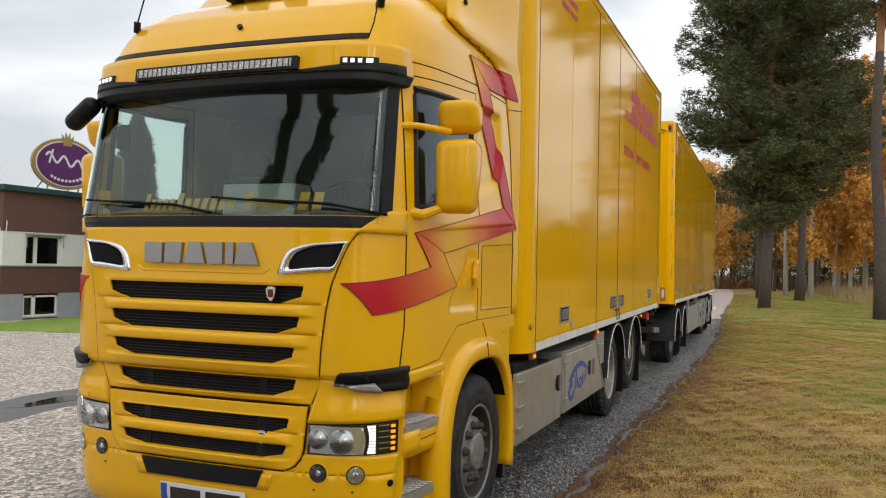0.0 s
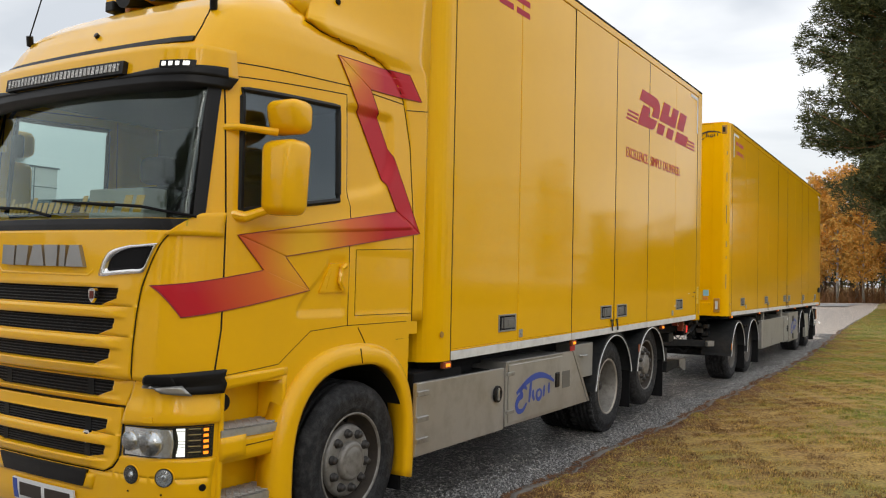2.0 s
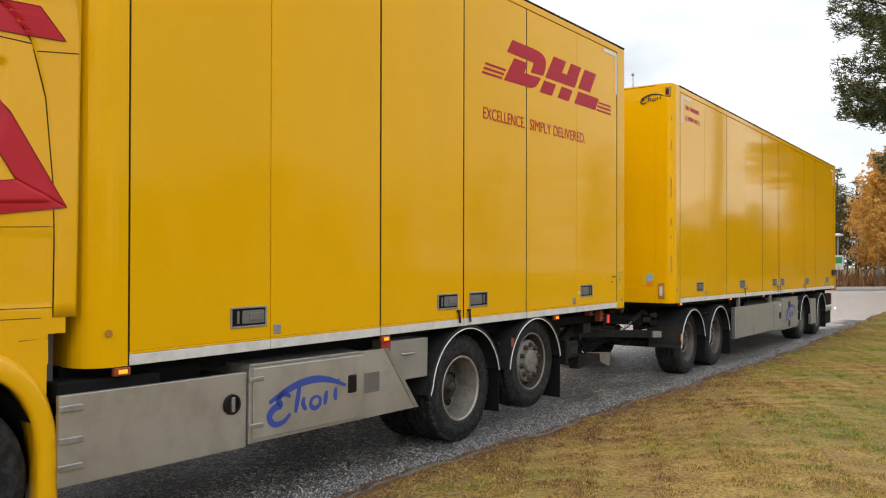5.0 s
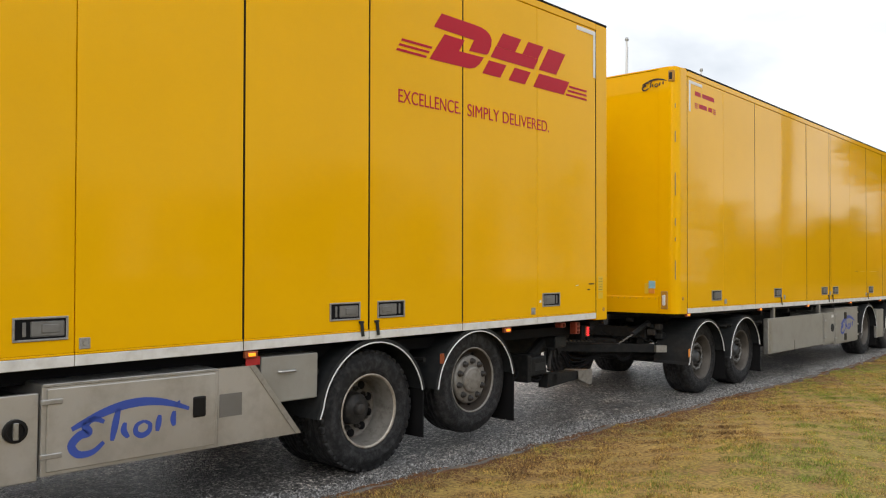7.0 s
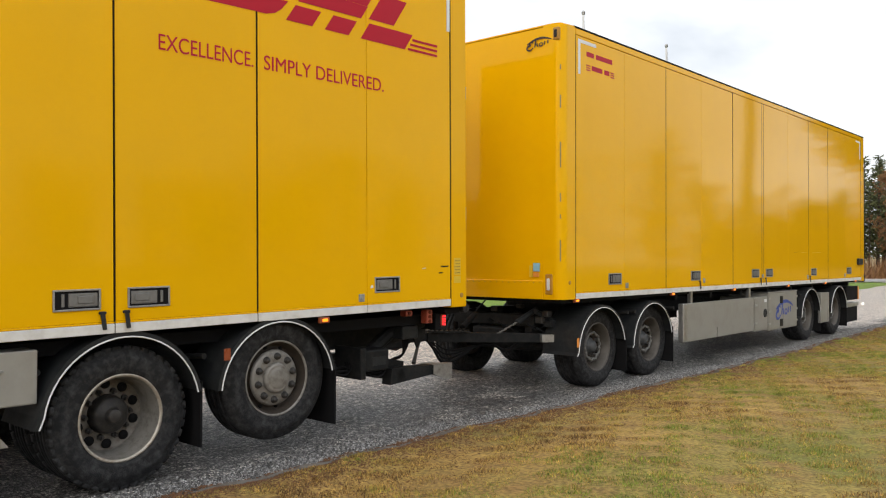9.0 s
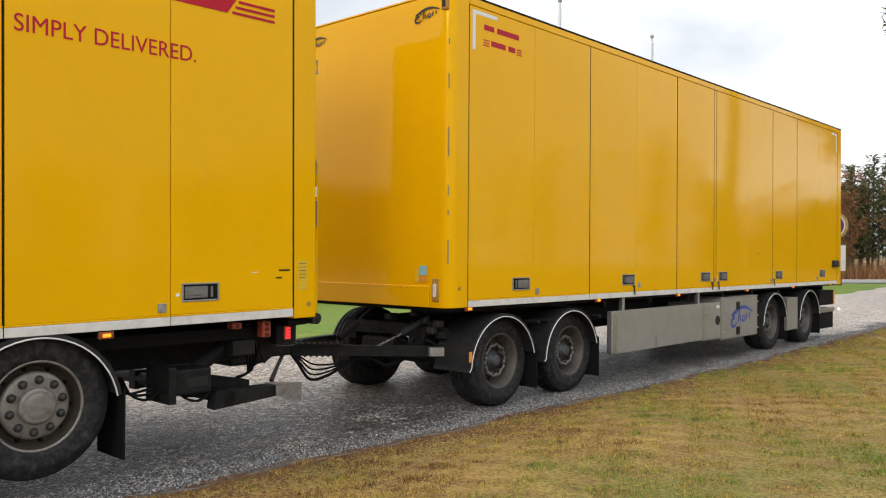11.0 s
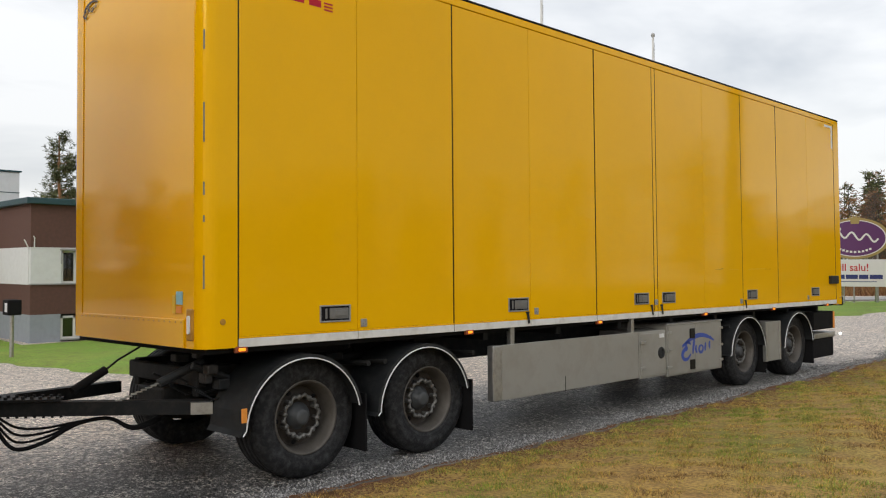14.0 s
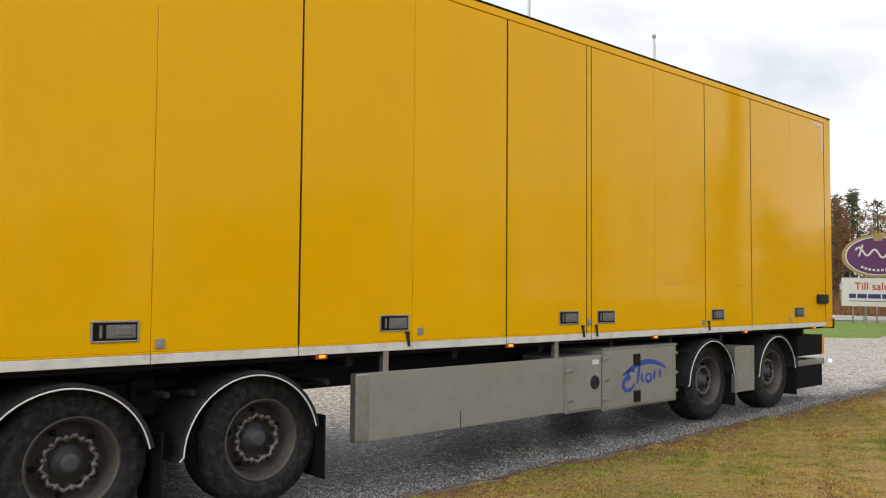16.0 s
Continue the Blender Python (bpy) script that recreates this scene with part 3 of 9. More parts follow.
def swoosh_mark(body, y, z, s, x, material, nrm=(1, 0, 0), along=(0, 1, 0)):
    """A brush-drawn mark: a wide arc over a wavy stroke, as plain shapes."""
    o, a, up = Vector((x, y, z)), Vector(along), Vector((0, 0, 1))
    bm = bmesh.new()
    arc = [o + a * (s * (0.02 + 0.98 * t)) + up * (s * (0.13 + 0.23 * math.sin(math.pi * min(1, 0.10 + 0.70 * t)) - 0.02 * t)) for t in np.linspace(0, 1, 24)]
    ribbon(bm, arc, [s * (0.02 + 0.05 * math.sin(math.pi * min(1, 0.1 + t))) for t in np.linspace(0, 0.85, 24)], nrm)
    at = lambda u, v: o + a * (s * u) + up * (s * v * 0.8)

    def stroke(pts, w):
        fine = []
        for k in range(len(pts) - 1):
            p = [np.array(pts[max(0, min(len(pts) - 1, k + q))], float) for q in (-1, 0, 1, 2)]
            for t in np.linspace(0, 1, 7, endpoint=False):
                fine.append(0.5 * (2 * p[1] + (p[2] - p[0]) * t + (2 * p[0] - 5 * p[1] + 4 * p[2] - p[3]) * t * t + (3 * p[1] - p[0] - 3 * p[2] + p[3]) * t ** 3))
        fine = [at(*q) for q in fine] + [at(*pts[-1])]
        n = len(fine)
        ribbon(bm, fine, [s * w * (0.45 + 0.55 * math.sin(math.pi * (k + 0.5) / n)) for k in range(n)], nrm)

    # a double bowl, a tall bar, an oval and short bars of brush strokes under the arc
    stroke([(0.27, 0.285), (0.19, 0.325), (0.12, 0.275), (0.15, 0.205), (0.08, 0.185), (0.02, 0.10), (0.07, 0.01), (0.18, 0.01), (0.27, 0.09)], 0.065)
    stroke([(0.385, 0.40), (0.36, 0.25), (0.335, 0.09)], 0.055)
    stroke([(0.44, 0.25), (0.43, 0.17), (0.47, 0.10)], 0.05)
    stroke([(0.60, 0.24), (0.54, 0.21), (0.53, 0.14), (0.58, 0.10), (0.64, 0.13), (0.65, 0.20), (0.60, 0.24)], 0.045)
    stroke([(0.735, 0.28), (0.725, 0.20), (0.715, 0.12)], 0.05)
    stroke([(0.865, 0.30), (0.855, 0.22), (0.865, 0.15)], 0.05)
    stroke([(0.885, 0.385), (0.90, 0.365)], 0.06)
    return part("swoosh_mark", bm, material, body, "brush-drawn mark with an arc")


# ---- the truck ----
truck = thing("truck", pose(0.012, 0, 0.03, 0, -0.6, -0.45), "yellow three-axle delivery truck with a red lightning stripe parked on gravel", "truck")
D = 0.016
T_SEAMS = [(-0.06, D), (1.06, 0.006), (2.26, D), (3.47, 0.014), (4.64, D), (5.81, 0.006), (6.94, D)]
t_box = cargo_box(truck, pose(0, 0, 1.086, 0.66), -0.33, 7.18, 3.36, T_SEAMS, [(0.70, 0.165), (3.05, 0.168), (3.56, 0.168), (5.90, 0.172)], flip_latches=(2, 3), r=0.20)
small_lock(t_box, 1.12, 0.10)
small_lock(t_box, 5.74, 0.10)
small_lock(t_box, 3.38, 0.03, True)
small_lock(t_box, 3.55, 0.03, True)
# the courier's mark as slanted blocks with speed lines, and the slogan
bm = bmesh.new()


def slant(bm, y0, y1, z0, z1, k=0.32, x=0.0015):
    plate(bm, [(x, y0 + 0, z0), (x, y1, z0), (x, y1 + k * (z1 - z0), z1), (x, y0 + k * (z1 - z0), z1)], (0.002, 0, 0))


DZ = 2.437
for k in range(3):
    for y0, y1, dz in ((3.77 + 0.03 * k, 4.14 + 0.035 * k, 0.0), (6.34 + 0.03 * k, 6.745, 0.0)):
        part("speed_line", (slant(b := bmesh.new(), y0, y1, DZ + 0.047 * k + dz, DZ + 0.047 * k + 0.022 + dz, 0.6 if y0 < 5 else 0.0), b)[1], RED_FILM, t_box, "red speed line")
for y0, y1, z0, z1 in ((4.922, 5.194, 0, 0.14), (5.33, 5.598, 0, 0.14), (5.046, 5.745, 0.178, 0.298), (5.136, 5.434, 0.30, 0.445), (5.555, 5.82, 0.30, 0.445), (5.838, 6.151, 0.192, 0.44), (5.74, 6.295, 0, 0.153)):
    part("mark_block", (slant(b := bmesh.new(), y0, y1, DZ + z0, DZ + z1, 0.70), b)[1], RED_FILM, t_box, "slanted red block of the mark")
for shape in ([(4.345, 0.442), (4.801, 0.438), (4.903, 0.433), (4.98, 0.418), (5.033, 0.389), (5.061, 0.35), (5.053, 0.284), (5.013, 0.206), (4.983, 0.186), (4.727, 0.175), (4.798, 0.29), (4.242, 0.3)], [(4.384, 0.261), (4.662, 0.261), (4.585, 0.145), (4.946, 0.153), (4.876, 0.075), (4.813, 0.032), (4.732, 0.01), (4.184, -0.0)]):
    plate(b := bmesh.new(), [(0.0015, y, DZ + z) for y, z in shape], (0.002, 0, 0))
    part("mark_block", b, RED_FILM, t_box, "slanted red block of the mark with a rounded end")
for words, y0, y1 in (("EXCELLENCE.", 3.79, 4.605), ("SIMPLY DELIVERED.", 4.70, 6.02)):
    me = text_mesh(words, 0.165, bold=0.0)
    wid = max(v.co.x for v in me.vertices)
    whole = bmesh.new()
    whole.from_mesh(me)
    left = set(whole.faces)
    first = None
    while left:
        island, todo = [], [min(left, key=lambda f: f.calc_center_median().x)]
        left.discard(todo[0])
        while todo:
            f = todo.pop()
            island.append(f)
            for e in f.edges:
                for g in e.link_faces:
                    if g in left:
                        left.discard(g)
                        todo.append(g)
        one, seen = bmesh.new(), {}
        for f in island:
            for v in f.verts:
                if v not in seen:
                    seen[v] = one.verts.new((v.co.z + 0.0025, y0 + v.co.x * (y1 - y0) / wid, v.co.y + 2.0))
            one.faces.new([seen[v] for v in f.verts])
        letter = part("slogan_letter", one, RED_FILM, t_box, "" if first else "red printed slogan letter")
        first = letter
    whole.free()
part("tape", bx(0, 0.003, 6.55, 6.93, 3.20, 3.245), TAPE, t_box, "white reflective tape")
part("tape", bx(0, 0.003, 6.885, 6.93, 2.72, 3.20), TAPE, t_box, "white reflective tape")
# owner's line high on the front, as bars
for k in range(2):
    for j in range(2):
        part("name_bar", bx(0, 0.002, 0.62 + 0.32 * j, 0.62 + 0.32 * j + 0.26, 2.98 - 0.1 * k, 3.03 - 0.1 * k), RED_FILM, t_box, "red lettering as a bar")
part("type_sticker", bx(0, 0.002, 6.985, 7.085, 0.305, 0.475), LABEL_YELLOW, t_box, "yellow data sticker")
part("type_sticker", bx(0, 0.002, 6.985, 7.085, 0.225, 0.295), LABEL_YELLOW, t_box, "yellow data sticker")
for k in range(5):
    part("sticker_line", bx(0, 0.0035, 6.997, 7.073, 0.325 + 0.03 * k, 0.329 + 0.03 * k), DARK_FILM, t_box, "small dark print")
for a in ((6.79, 6.90, 0.387, 0.402), (6.76, 6.82, 0.326, 0.339)):
    part("scrape", bx(0, 0.0015, *a), SEAM, t_box, "dark scrape in the paint")
for a in ((5.845, 5.885, 0.215, 0.245), (6.52, 6.58, 0.375, 0.388)):
    part("paint_chip", plate(bmesh.new(), [(0.0012, a[0], a[2]), (0.0012, a[1], a[2] + 0.006), (0.0012, a[1] - 0.008, a[3]), (0.0012, a[0] + 0.012, a[3] - 0.004)], (0.001, 0, 0)), TAPE, t_box, "white chip in the paint")
for k, y in enumerate((-0.10, 2.33, 5.32)):
    side_marker(truck, y, 1.055 + 0.011 * y, 0.0)
# tail lift standing folded behind the box
lift = part("tail_lift", plate(bmesh.new(), [(-0.13, 7.185, 1.15), (-0.13, 7.262, 1.15), (-0.13, 7.262, 2.52), (-0.13, 7.235, 2.86), (-0.13, 7.215, 2.90), (-0.13, 7.185, 2.90)], (-2.15, 0, 0)), MATT_BLACK, truck, "black folded tail lift")
part("lift_edge", bx(-2.28, -0.12, 7.264, 7.29, 1.10, 2.50, 0.004), BOX_YELLOW, lift, "yellow platform edge")
for z in (1.55, 2.40, 3.28):
    part("hinge", tube(bmesh.new(), [(-0.10, 7.17, z), (-0.06, 7.215, z), (-0.06, 7.215, z + 0.11), (-0.10, 7.17, z + 0.11)], 0.011, 6), STEEL, lift)
part("grab_handle", tube(bmesh.new(), [(-0.10, 7.18, 1.93), (-0.07, 7.235, 1.94), (-0.07, 7.235, 2.16), (-0.10, 7.18, 2.17)], 0.008, 6), STEEL, lift)
part("buffer_block", bx(-0.13, -0.08, 7.185, 7.245, 2.20, 2.29, 0.006), TAPE, lift, "pale block")
part("lift_roller", revolve(bmesh.new(), [(-0.09, 0.001), (-0.09, 0.05), (0.0, 0.05), (0.0, 0.001)], 16, -0.05, 7.23, 1.13), RUBBER, lift)

# skirts and lockers
part("skirt_panel", bx(-0.05, -0.015, -0.48, 0.862, 0.44, 0.955, 0.006), ALU, truck, "brushed aluminium side skirt")
for z in (0.55, 0.70, 0.88):
    h = part("hinge", bx(-0.014, 0.004, -0.49, -0.34, z - 0.018, z + 0.018, 0.004, 1), STEEL, truck)
lk = part("twist_lock", revolve(bmesh.new(), [(-0.015, 0.07), (0.004, 0.068), (0.006, 0.05), (-0.006, 0.045), (-0.006, 0.001)], 20, 0, 0.73, 0.75), BLACK, truck, "black round twist lock")
part("turn_key", bx(-0.01, 0.012, 0.715, 0.745, 0.70, 0.80, 0.004, 1), STEEL, lk)
lock = part("locker", bx(-0.72, 0.0, 0.872, 2.06, 0.46, 1.0, 0.006), ALU, truck, "aluminium underfloor locker with a blue mark")
part("locker_lid", bx(-0.70, 0.006, 0.875, 2.055, 0.985, 1.005, 0.004, 1), STEEL, lock)
part("locker_door", bx(0.001, 0.012, 0.90, 2.03, 0.485, 0.975, 0.005, 1), ALU, lock)
swoosh_mark(lock, 1.03, 0.56, 0.80, 0.0125, BLUE_FILM)
for z in (0.58, 0.90):
    part("hinge", bx(0.002, 0.022, 0.86, 0.99, z - 0.015, z + 0.015, 0.004, 1), STEEL, lock)
part("paddle_latch", bx(0.005, 0.022, 1.86, 1.955, 0.69, 0.83, 0.012), BLACK, lock, "black paddle latch")
bm = plate(bmesh.new(), [(-0.01, 2.065, 0.46), (-0.01, 2.79, 0.46), (-0.01, 2.36, 1.0), (-0.01, 2.065, 1.0)], (-0.03, 0, 0))
aft = part("skirt_end", bm, ALU, truck, "slanted aluminium skirt end")
# flat plate; the recess's shade is put into a darker aluminium
part("step_pocket", bx(-0.012, -0.006, 2.08, 2.26, 0.66, 0.82), mat("shaded_alu_pocket", (0.20, 0.195, 0.185), 0.5, 0.5, 0.2, 6, 90, 0.1), aft, "grey step pocket")
part("skirt_edge", plate(bmesh.new(), [(-0.004, 2.79, 0.46), (-0.004, 2.74, 0.46), (-0.004, 2.32, 1.0), (-0.004, 2.37, 1.0)], (-0.03, 0, 0)), STEEL, aft)
side_box = part("tool_box", bx(-0.30, -0.05, 2.45, 2.98, 0.70, 1.05, 0.01), ALU_PAINT, truck, "grey box ahead of the drive wheel")
part("box_handle", tube(bmesh.new(), [(-0.045, 2.60, 0.93), (-0.02, 2.62, 0.93), (-0.02, 2.74, 0.93), (-0.045, 2.76, 0.93)], 0.010, 6), STEEL, side_box)
part("warning_sticker", bx(-0.03, -0.024, 2.30, 2.42, 1.00, 1.06), LABEL_RED, truck, "red sticker")

# chassis
bm = bmesh.new()
for x in (-0.98, -1.66):
    box(bm, x, x + 0.09, -1.6, 7.1, 0.72, 1.0, 0.008, 1)
for y in (-0.3, 1.0, 2.4, 4.1, 5.6, 6.7):
    box(bm, -1.6, -0.9, y, y + 0.1, 0.78, 0.96, 0.008, 1)
chassis = part("chassis", bm, CHASSIS, truck, "dark steel ladder frame")
part("subframe", bx(-2.3, -0.25, -0.35, 7.1, 0.98, 1.075), MATT_BLACK, truck, "black floor beams")
part("air_tank", tube(bmesh.new(), [(-0.30, -0.2, 0.98), (-0.30, 0.6, 0.98)], 0.12, 16), MATT_BLACK, truck)
part("side_cover", bx(-0.60, -0.05, -0.47, 0.20, 0.90, 1.02, 0.01), MATT_BLACK, truck)
part("fuel_tank", bx(-0.75, -0.06, -0.3, 0.86, 0.46, 0.94, 0.06), CHASSIS, truck)
part("far_tank", bx(-2.5, -1.8, -0.3, 2.4, 0.46, 0.98, 0.06), CHASSIS, truck)
for y, z in ((-1.13, 0.47), (3.545, 0.48), (4.865, 0.62)):
    part("axle", tube(bmesh.new(), [(-2.2, y, z), (-0.3, y, z)], 0.075, 12), CHASSIS, truck)
    part("spring_bellows", tube(bmesh.new(), [(-0.62, y + 0.35, 0.5), (-0.62, y + 0.35, 0.72)], 0.13, 14), MATT_BLACK, truck)
# tail lift arms, coupling and lamps at the rear
lift = part("lift_arm", plate(bmesh.new(), [(-0.24, 6.34, 0.42), (-0.24, 6.96, 0.465), (-0.24, 6.94, 0.560), (-0.24, 6.36, 0.575)], (-0.12, 0, 0)), CHASSIS, truck, "dark tail lift arm")
part("arm_wedge", plate(bmesh.new(), [(-0.22, 6.93, 0.555), (-0.22, 6.93, 0.47), (-0.20, 7.12, 0.39), (-0.20, 7.18, 0.40), (-0.20, 7.18, 0.555)], (-0.008, 0, 0)), RIM, lift, "scuffed grey wedge plate")
part("arm_wedge", plate(bmesh.new(), [(-0.20, 7.18, 0.40), (-0.42, 6.98, 0.45), (-0.42, 6.98, 0.555), (-0.20, 7.18, 0.555)], (0, 0.006, 0)), RIM, lift)
part("arm_wedge", plate(bmesh.new(), [(-0.22, 6.93, 0.557), (-0.20, 7.18, 0.557), (-0.42, 6.98, 0.557), (-0.42, 6.93, 0.557)], (0, 0, 0.006)), RIM, lift)
lift = part("lift_arm", plate(bmesh.new(), [(-0.70, 6.40, 0.52), (-0.70, 6.98, 0.46), (-0.70, 6.98, 0.55), (-0.70, 6.40, 0.67)], (-0.12, 0, 0)), CHASSIS, truck, "dark tail lift arm")
part("lift_arm", plate(bmesh.new(), [(-1.75, 6.42, 0.40), (-1.75, 7.10, 0.43), (-1.75, 7.10, 0.54), (-1.75, 6.42, 0.58)], (-0.12, 0, 0)), CHASSIS, truck, "dark tail lift arm")
part("cross_tube", tube(bmesh.new(), [(-2.2, 6.48, 0.50), (-0.24, 6.48, 0.50)], 0.06, 12), CHASSIS, truck)
pump = part("lift_pump", bx(-0.52, -0.22, 5.96, 6.30, 0.575, 0.78, 0.02), CHASSIS, truck, "dark pump housing with a worn label")
part("label_plate", bx(-0.225, -0.217, 6.08, 6.26, 0.63, 0.71, 0.002, 1), GUARD, pump)
part("pump_flange", bx(-0.55, -0.18, 5.90, 5.97, 0.52, 0.81, 0.012), CHASSIS, pump)
part("lift_cylinder", tube(bmesh.new(), [(-0.45, 6.15, 0.66), (-0.45, 6.62, 0.95)], 0.065, 12), CHASSIS, truck)
part("cylinder_rod", tube(bmesh.new(), [(-0.45, 6.62, 0.95), (-0.45, 6.80, 1.06)], 0.03, 8), STEEL, truck)
part("junction_box", bx(-0.40, -0.26, 6.52, 6.74, 0.84, 0.97, 0.012), GUARD, truck, "grey junction box")
part("hanger_plate", plate(bmesh.new(), [(-0.58, 6.98, 1.06), (-0.58, 7.20, 1.06), (-0.58, 7.18, 0.80), (-0.58, 7.06, 0.70), (-0.58, 7.0, 0.82)], (-0.02, 0, 0)), CHASSIS, truck)
part("hanger_plate", plate(bmesh.new(), [(-0.36, 6.60, 1.08), (-0.36, 6.98, 1.08), (-0.36, 6.94, 0.93), (-0.36, 6.70, 0.90)], (-0.02, 0, 0)), CHASSIS, truck)
part("rear_crossbeam", bx(-2.3, -0.30, 7.04, 7.20, 0.90, 1.08, 0.012), CHASSIS, truck, "dark rear cross beam")
coup = part("coupling", bx(-1.42, -1.08, 7.02, 7.42, 0.62, 0.90, 0.03), CHASSIS, truck, "drawbar coupling")
part("coupling_jaw", tube(bmesh.new(), [(-1.25, 7.38, 0.74), (-1.25, 7.56, 0.74)], [0.16, 0.11], 14), CHASSIS, coup)
part("coupling_pin", tube(bmesh.new(), [(-1.25, 7.50, 0.62), (-1.25, 7.50, 0.92)], 0.035, 10), STEEL, coup)
part("lamp_bracket", bx(-0.26, -0.15, 6.88, 6.96, 0.92, 1.08, 0.006), MATT_BLACK, truck)
tail = part("tail_lamp", bx(-0.30, -0.135, 6.95, 7.02, 0.955, 1.075, 0.01), RED_DULL, truck, "tail lamp, lit red")
for k in range(4):
    part("lit_segment", bx(-0.142, -0.130, 6.962, 7.008, 0.965 + 0.027 * k, 0.980 + 0.027 * k, 0.003, 1), RED_LAMP, tail, "lit red segment")
unit = part("tail_reflector", bx(-0.20, -0.115, 6.71, 6.795, 0.995, 1.13, 0.01), RED_DULL, truck, "dull red lamp unit with three lenses")
for k in range(3):
    part("lamp_lens", tube(bmesh.new(), [(-0.117, 6.752, 1.018 + 0.044 * k), (-0.106, 6.752, 1.018 + 0.044 * k)], 0.018, 12), LENS_RED, unit)
unit = part("tail_reflector", bx(-0.20, -0.115, 6.42, 6.51, 1.08, 1.135, 0.01), RED_DULL, truck, "dull red lamp unit")
part("lamp_lens", tube(bmesh.new(), [(-0.117, 6.465, 1.107), (-0.106, 6.465, 1.107)], 0.018, 12), LENS_RED, unit)
part("rubber_flap", plate(bmesh.new(), [(-0.10, 6.95, 1.12), (-0.10, 7.24, 1.14), (-0.10, 7.17, 1.085), (-0.10, 6.98, 1.075)], (-0.5, 0, 0)), MATT_BLACK, truck, "torn black rubber flap")
for k in range(4):
    y, x = 6.92 + 0.035 * k, -0.66 - 0.03 * k
    part("air_hose", tube(bmesh.new(), smooth_line([(x, y, 0.95), (x + 0.02, y - 0.01 + 0.02 * k, 0.78), (x - 0.02, y + 0.02, 0.62), (x - 0.1, y - 0.08, 0.56)]), 0.012, 6), MATT_BLACK, truck)
for k in range(3):
    for y0, y1, top, sag in ((5.60, 5.92, 0.70, 0.13), (6.02, 6.36, 0.66, 0.15)):
        ym, zl = (y0 + y1) / 2 + 0.03 * k, top - sag + 0.035 * k
        part("air_hose", tube(bmesh.new(), smooth_line([(-0.34 - 0.03 * k, y0, top + 0.05), (-0.30 - 0.03 * k, y0 + 0.05, top - sag * 0.6), (-0.27 - 0.03 * k, ym, zl), (-0.30 - 0.03 * k, y1 - 0.04, top - sag * 0.7), (-0.36 - 0.03 * k, y1, top)]), 0.011, 6), MATT_BLACK, truck)
# wheels and guards
add_wheel(truck, "steer", -0.090, -1.098, 0.514, 8)
add_wheel(truck, "drive", -0.090, 3.57, 0.52, 20)
add_wheel(truck, "drive", -0.45, 3.57, 0.52, detail=False)
add_wheel(truck, "steer", -0.075, 4.89, 0.66, 31)
for y, z, k in ((-1.12, 0.518, "steer"), (3.545, 0.52, "drive"), (4.865, 0.66, "steer")):
    add_wheel(truck, k, -2.46, y, z, flip=True, detail=False)
mudguard(truck, 3.565, 0.53, -0.55, -0.008, 0.60, 12, 172, 0.08, label="black mudguard over the drive wheel")
mudguard(truck, 4.865, 0.575, -0.45, 0.0, 0.585, 11, 174, label="black mudguard over the tag wheel")
part("guard_reflector", bx(0.0, 0.006, 4.33, 4.39, 0.86, 0.95, 0.004, 1), AMBER_OFF, truck, "amber reflector")
for y, z0 in ((4.16, 0.22), (5.47, 0.20)):
    part("mudflap", bx(-0.46, -0.04, y, y + 0.018, z0, 0.72, 0.004, 1), MATT_BLACK, truck, "black mudflap")
for y in (2.98, 4.20, 5.36):
    part("guard_stay", tube(bmesh.new(), [(-0.5, y, 0.86), (-0.10, y, 0.90), (-0.06, y, 0.90)], 0.022, 8), CHASSIS, truck)

# ---- the trailer ----
trailer = thing("trailer", pose(0.122, 0, 0.04, 0, -0.85, 0), "yellow four-axle cargo trailer hitched behind the truck", "trailer")
R_SEAMS = [(9.14, D), (10.297, 0.004), (11.465, D), (12.61, 0.004), (13.795, D), (15.035, 0.010), (15.115, 0.010), (16.31, 0.004), (17.44, 0.010), (18.635, D), (19.81, 0.004), (20.97, D)]
r_box = cargo_box(trailer, pose(0, 0, 1.15, -0.05), 8.84, 21.22, 3.25, R_SEAMS, [(9.895, 0.155), (12.25, 0.16), (14.575, 0.165), (15.21, 0.165), (17.57, 0.155), (19.895, 0.155)], flip_latches=())
small_lock(r_box, 10.36, 0.10)
small_lock(r_box, 12.70, 0.12)
small_lock(r_box, 12.55, 0.03, True)
small_lock(r_box, 14.96, 0.03, True)
small_lock(r_box, 15.19, 0.03, True)
small_lock(r_box, 15.07, 0.15)
small_lock(r_box, 17.38, 0.10)
small_lock(r_box, 17.50, 0.03, True)
small_lock(r_box, 19.76, 0.10)
part("rubber_stop", bx(0.0, 0.05, 20.64, 20.98, 0.35, 0.49, 0.012), GUARD, r_box, "dark rubber stop")
part("rear_bumper_pad", bx(-0.2, 0.0, 21.222, 21.30, -0.04, 0.12, 0.02), BLACK, r_box)
# riveted kick plate along the front wall
part("kick_plate", bx(-2.28, -0.262, 8.826, 8.845, 0.0, 0.22, 0.004, 1), BOX_YELLOW, r_box)
for k in range(22):
    part("rivet", revolve(bmesh.new(), [(0, 0.007), (-0.004, 0.006), (-0.005, 0.001)], 8), PLUG_BROWN, r_box).matrix_basis = pose(-2.24 + 0.0925 * k, 8.826, 0.195, 0, 0, 90)
mk = part("front_marker", bx(-0.225, -0.125, 8.826, 8.85, 0.06, 0.30, 0.012), PLUG_BROWN, r_box, "white front marker lamp")
part("lens", bx(-0.195, -0.155, 8.818, 8.83, 0.11, 0.25, 0.014), TAPE, mk)
